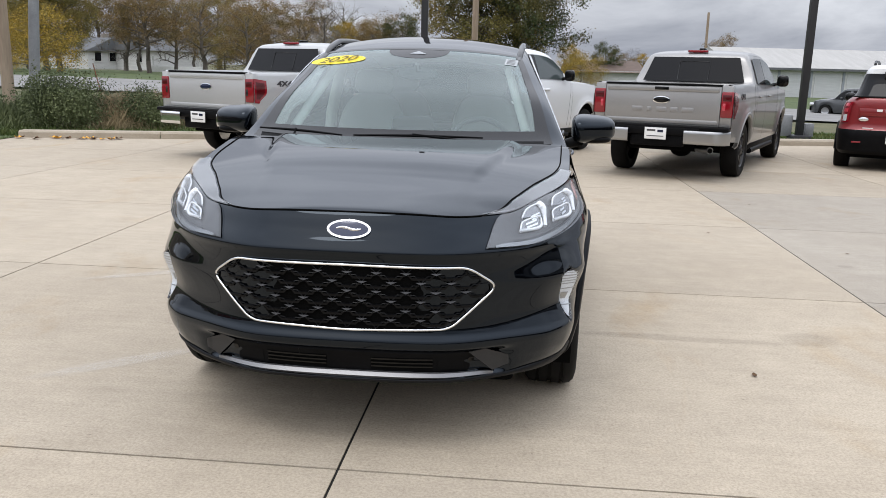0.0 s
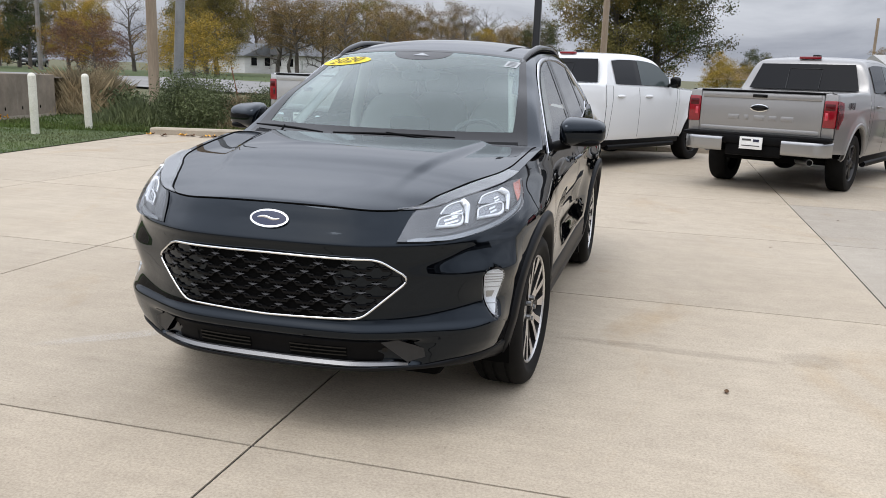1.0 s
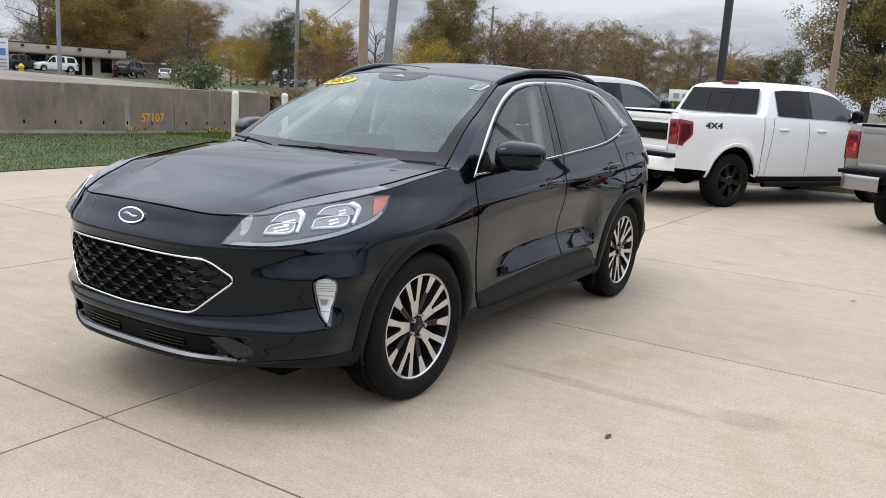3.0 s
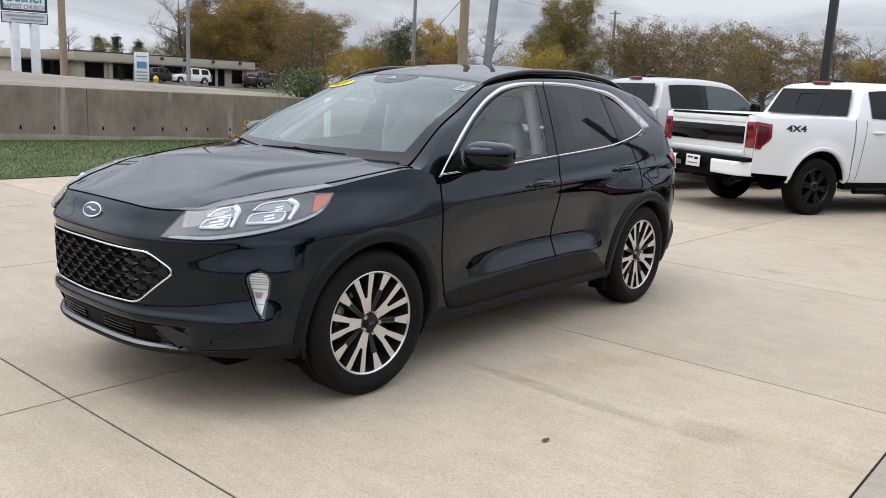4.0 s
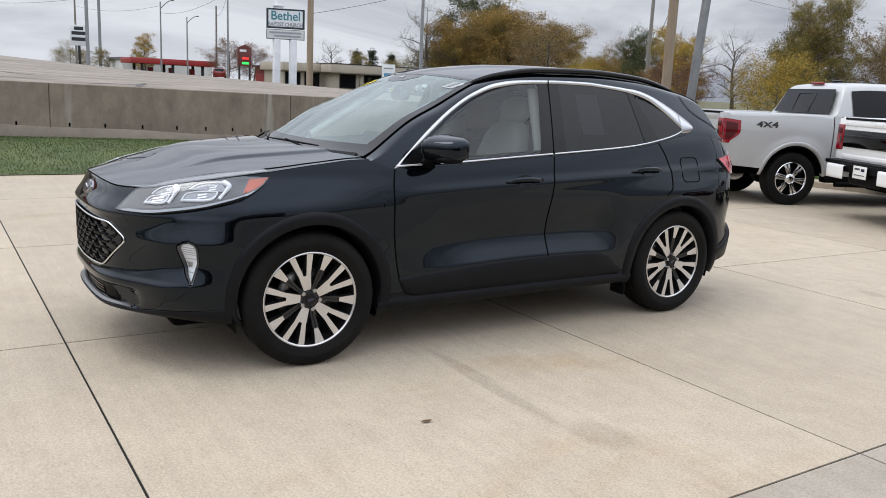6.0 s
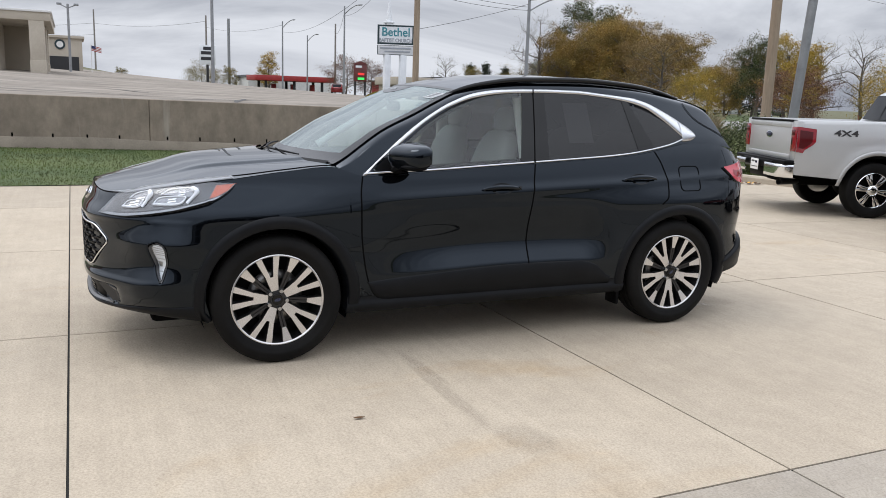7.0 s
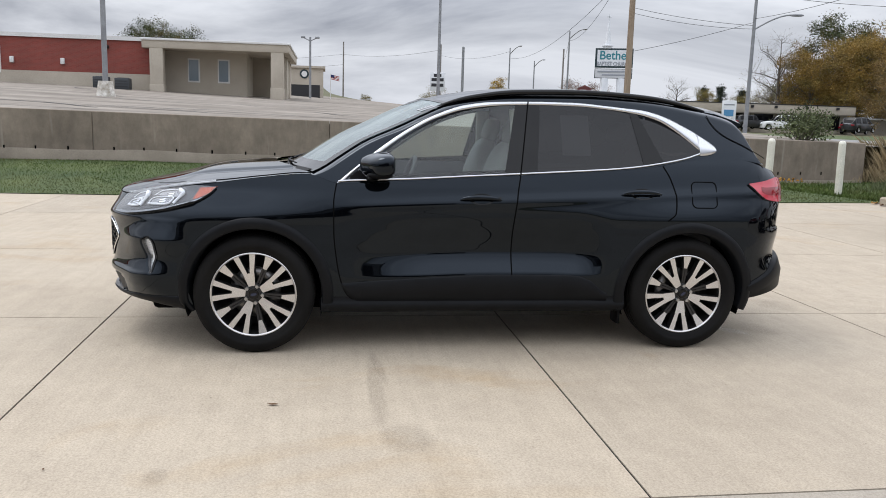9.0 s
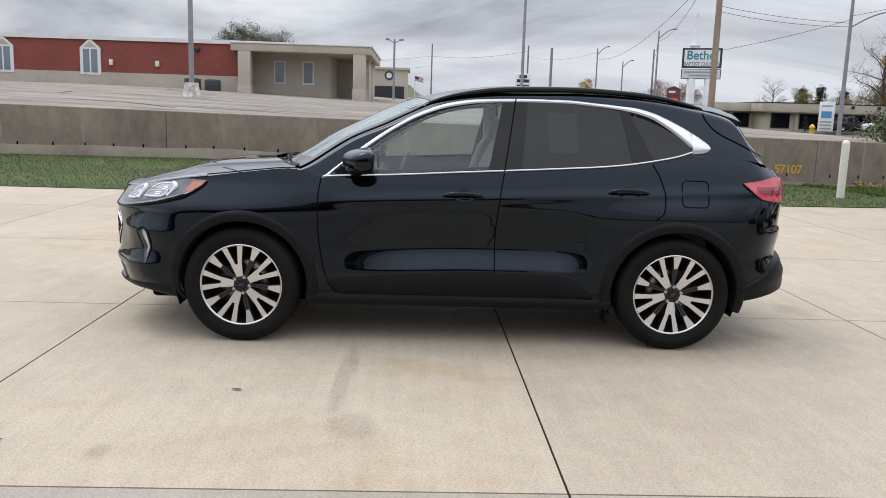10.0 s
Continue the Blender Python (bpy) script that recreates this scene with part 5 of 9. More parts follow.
# cowl panel between hood and screen
bm = bmesh.new()
rows = []
for k, (dy, dz) in enumerate(((-0.19, -0.03), (-0.13, -0.004), (-0.08, 0.008), (-0.03, 0.010))):
    rows.append([Vector((x, -1.145 + dy + 0.30 * x * x, max(top_z(abs(x), -1.145 + dy + 0.34 * x * x), 1.04) + dz - 0.004)) for x in np.linspace(-0.72, 0.72, 40)])
grid(bm, rows)
bmesh.ops.recalc_face_normals(bm, faces=bm.faces)
part("cowl_panel", bm, cladding, suv)

# roof spoiler and rear window
bm = bmesh.new()
rows = []
for dy, dz in ((-0.25, 0.003), (-0.12, 0.008), (0.0, 0.012), (0.062, 0.0), (0.068, -0.012), (0.055, -0.028), (-0.02, -0.055), (-0.16, -0.11)):
    rows.append([Vector((x, 1.80 + dy - 0.16 * x * x, top_z(abs(x), min(1.80 + dy, 1.80) - 0.16 * x * x) - (0.17 * dy if dy > 0 else 0) + dz)) for x in np.linspace(-0.575, 0.575, 40)])
vs = grid(bm, rows)
for k in (0, -1):
    bm.faces.new([r[k] for r in vs])
bmesh.ops.recalc_face_normals(bm, faces=bm.faces)
part("roof_spoiler", bm, black_paint, suv)
for s in (1, -1):
    bm = bmesh.new()
    ribbon(bm, along([(1.535, 1.50), (1.549, 1.463), (1.607, 1.391), (1.78, 1.30), (1.90, 1.235)], 40), 0.006, 0.004, side_pt, mirror=False)
    if s < 0:
        bmesh.ops.scale(bm, vec=(-1, 1, 1), verts=bm.verts)
    part("tailgate_gap", bm, dark_void, suv)
bm = bmesh.new()
rows = [[Vector((x, y - 0.22 * x * x, top_z(abs(x), y - 0.22 * x * x) + 0.006)) for x in np.linspace(-0.52 - 0.08 * (y - 1.9), 0.52 + 0.08 * (y - 1.9), 30)] for y in np.linspace(1.90, 2.07, 12)]
grid(bm, rows)
bmesh.ops.recalc_face_normals(bm, faces=bm.faces)
part("rear_screen", bm, privacy_glass, suv, "dark rear window")
# tailgate between the rear window and the bumper's shoulder
bm = bmesh.new()
rows = []
for v in np.linspace(0, 1, 7):
    row = []
    for x in np.linspace(-0.66, 0.66, 31):
        c = min(abs(x) / half_w(1.08), 0.999)
        q = skin(TAIL - RD * (1 - max(0.0, 1 - c ** RP) ** (1 / RP)), 1.08)
        y0_ = 2.085 - 0.22 * x * x
        p = Vector((x, y0_, top_z(abs(x), y0_)))
        row.append(Vector((x, p.y + (q.y - p.y) * v, p.z + (1.075 - p.z) * v)))
    rows.append(row)
grid(bm, rows)
bmesh.ops.recalc_face_normals(bm, faces=bm.faces)
part("tailgate", bm, black_paint, suv)

# stickers on the windscreen
bm = bmesh.new()
oval(bm, -0.470, 0.808, 0.172, 0.072, 0.0105, 0, 40, surf=screen_xy)
yr = part("year_sticker", bm, sticker_yellow, suv, "yellow oval sticker reading 2020")
nrm = (screen_xy(-0.37, 0.808, 0) - screen_xy(-0.57, 0.808, 0)).normalized()
upv = (screen_xy(-0.47, 0.85, 0) - screen_xy(-0.47, 0.765, 0)).normalized()
mt = Matrix((nrm, upv, nrm.cross(upv))).transposed().to_4x4()
mt.translation = screen_xy(-0.470, 0.792, 0.0165)
lettering("2020", 0.108, 0.0008, plain("sticker_ink", (0.11, 0.085, 0.01), 0.6), yr, mt, "year_digits", -0.001, 1.08, 0.25)
bm = bmesh.new()
grid(bm, [[screen_xy(x + 0.10 * (d - 0.87), d, 0.0105) for x in (0.500, 0.570)] for d in (0.80, 0.905)])
ws = part("window_sticker", bm, mottled("faded_paper", (0.40, 0.42, 0.43), (0.46, 0.48, 0.49), 0.7, 0, 10, 80, 0), suv, "small white paper sticker")
bm = bmesh.new()
for d in (0.815, 0.838, 0.861, 0.884):
    grid(bm, [[screen_xy(x + 0.10 * (d - 0.87), d + e, 0.012) for x in (0.511, 0.557)] for e in (0, 0.009)])
part("sticker_bars", bm, lamp_grey, ws)


# ---------- SUV: wheels ----------
def road_wheel():
    """An alloy wheel facing +x, hub at the origin."""
    w = new("wheel")
    w.parent = suv
    bm = bmesh.new()
    prof_t = [(0.252, -0.10), (0.270, -0.112), (0.30, -0.118), (0.335, -0.112), (0.355, -0.095), (0.3605, -0.07), (0.3605, -0.062), (0.352, -0.060), (0.352, -0.050), (0.3612, -0.048), (0.3615, -0.012), (0.353, -0.010), (0.353, 0.006), (0.3615, 0.008), (0.3612, 0.044), (0.352, 0.046), (0.352, 0.058), (0.3605, 0.060), (0.3605, 0.07), (0.355, 0.093), (0.338, 0.110), (0.31, 0.118), (0.297, 0.1185), (0.293, 0.116), (0.270, 0.110), (0.257, 0.100), (0.248, 0.09)]
    lathe(bm, prof_t, 72)
    bmesh.ops.recalc_face_normals(bm, faces=bm.faces)
    part("tyre", bm, rubber, w, "black rubber tyre")
    bm = bmesh.new()
    lathe(bm, [(0.250, 0.085), (0.2568, 0.094), (0.2568, 0.099), (0.251, 0.101), (0.2455, 0.096), (0.2445, 0.090)], 72)
    bmesh.ops.recalc_face_normals(bm, faces=bm.faces)
    part("rim", bm, machined, w, "machined alloy rim")
    bm = bmesh.new()
    lathe(bm, [(0.2448, 0.092), (0.2405, 0.06), (0.231, 0.0), (0.222, -0.06), (0.10, -0.06), (0.001, -0.06)], 48)
    part("rim_barrel", bm, dark_alloy, w)
    bm = bmesh.new()
    lathe(bm, [(0.155, -0.01), (0.155, 0.005), (0.07, 0.005), (0.07, -0.01)], 40)
    part("brake_disc", bm, disc_steel, w)

    def arm(bm, a0, a1, r0, r1, w0, w1, x0, x1, depth):
        """A spoke from angle a0 at r0 to a1 at r1."""
        pts = []
        for r, a, hw, x in ((r0, a0, w0, x0), (r1, a1, w1, x1)):
            c = Vector((0, math.cos(a), math.sin(a)))
            t = Vector((0, -math.sin(a), math.cos(a)))
            pts.append((c * r, t * hw, x))
        (p, tp, xp), (q, tq, xq) = pts
        X = Vector((1, 0, 0))
        top = [p - tp + X * xp, p + tp + X * xp, q + tq + X * xq, q - tq + X * xq]
        bot = [p - tp * 1.15 + X * (xp - depth), p + tp * 1.15 + X * (xp - depth), q + tq * 1.15 + X * (xq - depth), q - tq * 1.15 + X * (xq - depth)]
        vt, vb = [bm.verts.new(v) for v in top], [bm.verts.new(v) for v in bot]
        f = bm.faces.new(vt)
        f.material_index = 0
        for i in range(4):
            g = bm.faces.new((vt[i], vb[i], vb[(i + 1) % 4], vt[(i + 1) % 4]))
            g.material_index = 1

    for k in range(5):
        a = radians(90 + 72 * k)
        bm = bmesh.new()
        arm(bm, a, a, 0.050, 0.130, 0.020, 0.0335, 0.078, 0.085, 0.05)
        for sg in (-1, 1):
            arm(bm, a + sg * radians(8.6), a + sg * radians(11.6), 0.127, 0.250, 0.0118, 0.0172, 0.085, 0.094, 0.05)
        bmesh.ops.recalc_face_normals(bm, faces=bm.faces)
        part("spoke", bm, [machined, dark_alloy], w, "machined twin spoke with dark pockets", shade=False)
        b = a + radians(36)
        bm = bmesh.new()
        arm(bm, b, b, 0.165, 0.250, 0.011, 0.027, 0.082, 0.094, 0.045)
        bmesh.ops.recalc_face_normals(bm, faces=bm.faces)
        part("spoke", bm, [machined, dark_alloy], w, shade=False)
        bm = bmesh.new()
        for sg in (-1, 1):
            arm(bm, b + sg * radians(5.5), b + sg * radians(3.2), 0.060, 0.165, 0.0045, 0.0075, 0.070, 0.080, 0.045)
        bmesh.ops.recalc_face_normals(bm, faces=bm.faces)
        part("inner_rib", bm, dark_alloy, w, shade=False)
        bm = bmesh.new()
        c = Vector((0, math.cos(b) * 0.052, math.sin(b) * 0.052))
        cyl(bm, c + Vector((0.06, 0, 0)), c + Vector((0.098, 0, 0)), 0.0130, 0.0105, 10)
        part("lug_nut", bm, satin_chrome, w)
    bm = bmesh.new()
    lathe(bm, [(0.068, 0.03), (0.066, 0.072), (0.034, 0.078), (0.034, 0.088), (0.001, 0.089)], 40)
    bmesh.ops.recalc_face_normals(bm, faces=bm.faces)
    part("hub", bm, dark_alloy, w)
    bm = bmesh.new()
    lathe(bm, [(0.030, 0.088), (0.028, 0.0925), (0.001, 0.093)], 32)
    bmesh.ops.recalc_face_normals(bm, faces=bm.faces)
    part("hub_cap", bm, gloss_black, w)
    bm = bmesh.new()
    rows = [[Vector((0.0945, 0.019 * k * math.cos(t), 0.0085 * k * math.sin(t))) for t in np.linspace(0, 2 * math.pi, 20, endpoint=False)] for k in (1, 0.02)]
    grid(bm, rows, closed=True)
    bmesh.ops.recalc_face_normals(bm, faces=bm.faces)
    part("hub_badge", bm, badge_blue, w)
    return w


wheel = road_wheel()
wheel.matrix_basis = pose(0.795, AXLE_F, HUB_Z, 13, 0, -3)
copy_thing(wheel, pose(0.795, AXLE_R, HUB_Z, 33, 0, 0))
copy_thing(wheel, pose(-0.795, AXLE_F, HUB_Z, 15, 0, 177))
copy_thing(wheel, pose(-0.795, AXLE_R, HUB_Z, 30, 0, 180))


# ---------- SUV: cabin ----------
def car_seat(x, y, wide=0.50):
    bm = bmesh.new()
    rounded(bm, (x, y, 0.70), (wide, 0.52, 0.18), 4)
    st = part("seat", bm, seat_leather, suv, "pale beige leather seat")
    bm = bmesh.new()
    rounded(bm, (x, y + 0.30, 0.98), (wide * 0.94, 0.17, 0.62), 3.5, fn=lambda q: Vector((q.x * (1 - 0.2 * max(0, q.z) / 0.3), q.y + 0.30 * q.z, q.z)))
    part("seat_back", bm, seat_leather, st)
    bm = bmesh.new()
    rounded(bm, (x, y + 0.42, 1.355), (0.26, 0.11, 0.17), 3, fn=lambda q: Vector((q.x, q.y + 0.2 * q.z, q.z)))
    part("head_rest", bm, seat_leather, st)
    bm = bmesh.new()
    for d in (-0.06, 0.06):
        cyl(bm, (x + d, y + 0.37, 1.20), (x + d, y + 0.41, 1.34), 0.007, 0.007, 8)
    part("head_rest_post", bm, chrome, st)


car_seat(0.37, -0.12)
car_seat(-0.37, -0.12)
car_seat(0.33, 0.86, 0.56)
car_seat(-0.33, 0.86, 0.56)
bm = bmesh.new()
rows = []
for y, z in ((-1.02, 1.06), (-0.90, 1.075), (-0.70, 1.07), (-0.55, 1.04), (-0.50, 0.97), (-0.52, 0.75)):
    rows.append([Vector((x, y + 0.22 * x * x * (1 if y < -0.8 else 0), z + (0.035 * math.exp(-((x - 0.37) / 0.17) ** 2) if -0.8 < y < -0.5 else 0))) for x in np.linspace(-0.74, 0.74, 31)])
grid(bm, rows)
bmesh.ops.recalc_face_normals(bm, faces=bm.faces)
part("dashboard", bm, dash_black, suv, "dark grey dashboard")
bm = bmesh.new()
rounded(bm, (0, -0.56, 1.12), (0.24, 0.02, 0.14), 5)
part("dash_screen", bm, gloss_black, suv)
bm = bmesh.new()
tilt = Matrix.Translation((0.37, -0.42, 1.0)) @ Matrix.Rotation(radians(-22), 4, "X")
tube(bm, [tilt @ Vector((0.185 * math.cos(a), 0, 0.185 * math.sin(a))) for a in np.linspace(0, 2 * math.pi, 40, endpoint=False)], 0.016, 8, closed=True)
sw = part("steering_wheel", bm, dash_black, suv)
bm = bmesh.new()
rounded(bm, (0, 0, 0), (0.16, 0.06, 0.12), 3)
for a in (0, 180, 270):
    cyl(bm, (0.05 * math.cos(radians(a)), 0, 0.05 * math.sin(radians(a))), (0.18 * math.cos(radians(a)), 0, 0.18 * math.sin(radians(a))), 0.014, 0.012, 8)
bmesh.ops.transform(bm, matrix=tilt, verts=bm.verts)
part("wheel_hub", bm, dash_black, sw)
for s in (1, -1):
    bm = bmesh.new()
    rows = [[Vector((s * (side_x(y, 1.1) - 0.07 - 0.02 * k), y, z)) for y in np.linspace(-0.85, 1.6, 20)] for k, z in enumerate((1.09, 1.02, 0.9, 0.4))]
    grid(bm, rows)
    part("door_trim", bm, dash_black, suv)
    bm = bmesh.new()
    pts = [Vector((s * (0.635 - 0.12 * t), -0.72 + 0.52 * t, 1.12 + 0.34 * t)) for t in np.linspace(0, 1, 8)]
    tube(bm, pts, 0.026, 8)
    part("pillar_trim", bm, headliner, suv)
    bm = bmesh.new()
    tube(bm, [(s * 0.70, 0.30, 0.6), (s * 0.66, 0.29, 1.15), (s * 0.57, 0.27, 1.52)], 0.035, 8, flat=1.4)
    part("belt_pillar", bm, headliner, suv)
bm = bmesh.new()
grid(bm, [[Vector((x, y, top_z(abs(x), y) - 0.045)) for x in np.linspace(-0.56, 0.56, 12)] for y in np.linspace(-0.24, 1.7, 16)])
part("roof_lining", bm, headliner, suv)
bm = bmesh.new()
rounded(bm, (0, -0.37, 1.42), (0.235, 0.03, 0.07), 3)
cyl(bm, (0, -0.37, 1.43), (0, -0.42, 1.475), 0.012, 0.012, 8)
part("rear_view_mirror", bm, dash_black, suv)
bm = bmesh.new()
rows = [[screen_xy(x * math.sqrt(max(0.03, 1 - ((0.99 - d) / 0.172) ** 3)), d, 0.0085) for x in np.linspace(-0.175, 0.175, 16)] for d in np.linspace(0.82, 0.99, 12)]
grid(bm, rows)
bmesh.ops.recalc_face_normals(bm, faces=bm.faces)
shade_ob = part("sensor_shade", bm, frit_black, windscreen)
bm = bmesh.new()
bm.faces.new([bm.verts.new(screen_xy(x, d, 0.0115)) for x, d in ((-0.05, 0.885), (0.05, 0.885), (0.0, 0.935))])
part("sensor_window", bm, lamp_mid, shade_ob)
part("parcel_panel", boxed(-0.62, 0.62, 1.35, 1.95, 0.95, 1.0, 0.02), dash_black, suv)
bm = bmesh.new()
rows = [[side_pt(y, z, 0.0025) for y in (0.535, 0.720)] for z in (1.226, 1.476)]
grid(bm, rows)
part("window_paper", bm, paper_white, suv, "paper sheet behind the rear door glass")


# ---------- pickup trucks ----------
dark_glass = plain("dark_glass", (0.006, 0.0065, 0.008), 0.04, 0, 0.0, spec=0.2)
pale_glass = plain("pale_glass", (0.06, 0.075, 0.075), 0.04, 0, 0.0, spec=0.4)
T_TAIL, T_FRONT, T_WB, T_HUB, T_ARCH = -1.20, 4.62, 3.69, 0.405, 0.50
t_w = pchip((0.42, 0.93), (0.52, 0.965), (0.70, 0.985), (0.95, 1.0), (1.10, 1.003), (1.25, 0.99), (1.36, 0.97), (1.46, 0.955))
t_rim = pchip((-1.2, 1.375), (0.55, 1.385), (0.62, 1.375), (2.6, 1.335), (3.0, 1.315), (3.6, 1.285), (4.3, 1.235), (4.62, 1.16))
t_low = pchip((-1.2, 0.60), (-0.6, 0.56), (0.5, 0.47), (3.2, 0.46), (4.3, 0.52), (4.62, 0.55))
t_top = pchip((0.56, 1.36), (0.62, 1.44), (0.80, 1.835), (0.92, 1.885), (1.2, 1.91), (1.7, 1.915), (2.2, 1.885), (2.42, 1.845), (2.8, 1.60), (3.16, 1.345), (3.3, 1.24))


def t_skin(y, z, off=0.0):
    def raw(a, b):
        c = 1.0
        if a > 3.75:
            c = (1 - ((a - 3.75) / 0.875) ** 2.8) ** (1 / 2.8) if a < 4.62 else 0.2
        w = t_w(b) * c
        for ax in (0.0, T_WB):
            d = math.hypot(a - ax, b - T_HUB)
            w += 0.022 * math.exp(-((d - 0.56) / 0.07) ** 2) * (1 if b > 0.5 else 0)
        return Vector((w, a, b))
    p = raw(y, z)
    if off:
        e = 0.006
        n = (raw(min(y + e, 4.619), z) - raw(y - e, z)).cross(raw(y, z + e) - raw(y, z - e)).normalized()
        p += n * off
    return p


def t_arch(y):
    z = t_low(y)
    for ax in (0.0, T_WB):
        if abs(y - ax) < T_ARCH:
            z = max(z, T_HUB + 0.02 + math.sqrt(T_ARCH ** 2 - (y - ax) ** 2) * 0.98)
    return z


def t_topz(x, y):
    bow = 0.16 * x * x * smooth(1.9, 2.5, y) * -1 + 0.03 * x * x * (1 - smooth(0.7, 1.0, y))
    return t_top(y - bow) - 0.028 * (abs(x) / 0.7) ** 2.5 * smooth(0.7, 1.0, y)


def t_side(y, z):
    return 0.955 - 0.31 * max(0.0, z - 1.36) - 0.10 * max(0.0, z - 1.36) ** 2


def t_side_pt(y, z, off=0.0):
    n = Vector((1, 0, 0.36)).normalized()
    return Vector((t_side(y, z), y, z)) + n * off


emblem_grey = plain("emblem_grey", (0.05, 0.05, 0.053), 0.3, 0.3)


def truck_wheel(truck, style, s, y, turn):
    w = new("wheel")
    w.parent = truck
    bm = bmesh.new()
    lathe(bm, [(0.25, -0.11), (0.30, -0.125), (0.36, -0.132), (0.39, -0.12), (0.404, -0.09), (0.406, 0.0), (0.404, 0.09), (0.392, 0.118), (0.36, 0.132), (0.30, 0.128), (0.262, 0.115), (0.25, 0.10)], 48)
    bmesh.ops.recalc_face_normals(bm, faces=bm.faces)
    part("tyre", bm, rubber, w, "black all-terrain tyre")
    face = {"chrome": chrome, "black": black_alloy, "grey": dark_alloy}[style]
    bm = bmesh.new()
    lathe(bm, [(0.25, 0.10), (0.257, 0.112), (0.25, 0.118), (0.238, 0.10), (0.232, 0.02), (0.21, -0.02), (0.001, -0.02)], 40)
    bmesh.ops.recalc_face_normals(bm, faces=bm.faces)
    part("rim", bm, [face if style != "chrome" else chrome], w)
    bm = bmesh.new()
    lathe(bm, [(0.225, 0.03), (0.001, 0.032)], 32)
    part("rim_shadow", bm, dark_void, w)
    for k in range(6):
        a = 2 * math.pi * k / 6
        bm = bmesh.new()
        for sg in (-1, 1):
            m = Matrix.Rotation(a + sg * 0.13, 4, "X")
            vs = box(bm, 0.04, 0.098, -0.019, 0.019, 0.05, 0.245, 0.004, m)
        part("spoke", bm, face, w)
    bm = bmesh.new()
    lathe(bm, [(0.085, 0.06), (0.075, 0.105), (0.04, 0.115), (0.001, 0.116)], 24)
    part("hub_cap", bm, face, w)
    w.matrix_basis = pose(s * 0.845, y, T_HUB, turn, 0, 0 if s > 0 else 180)


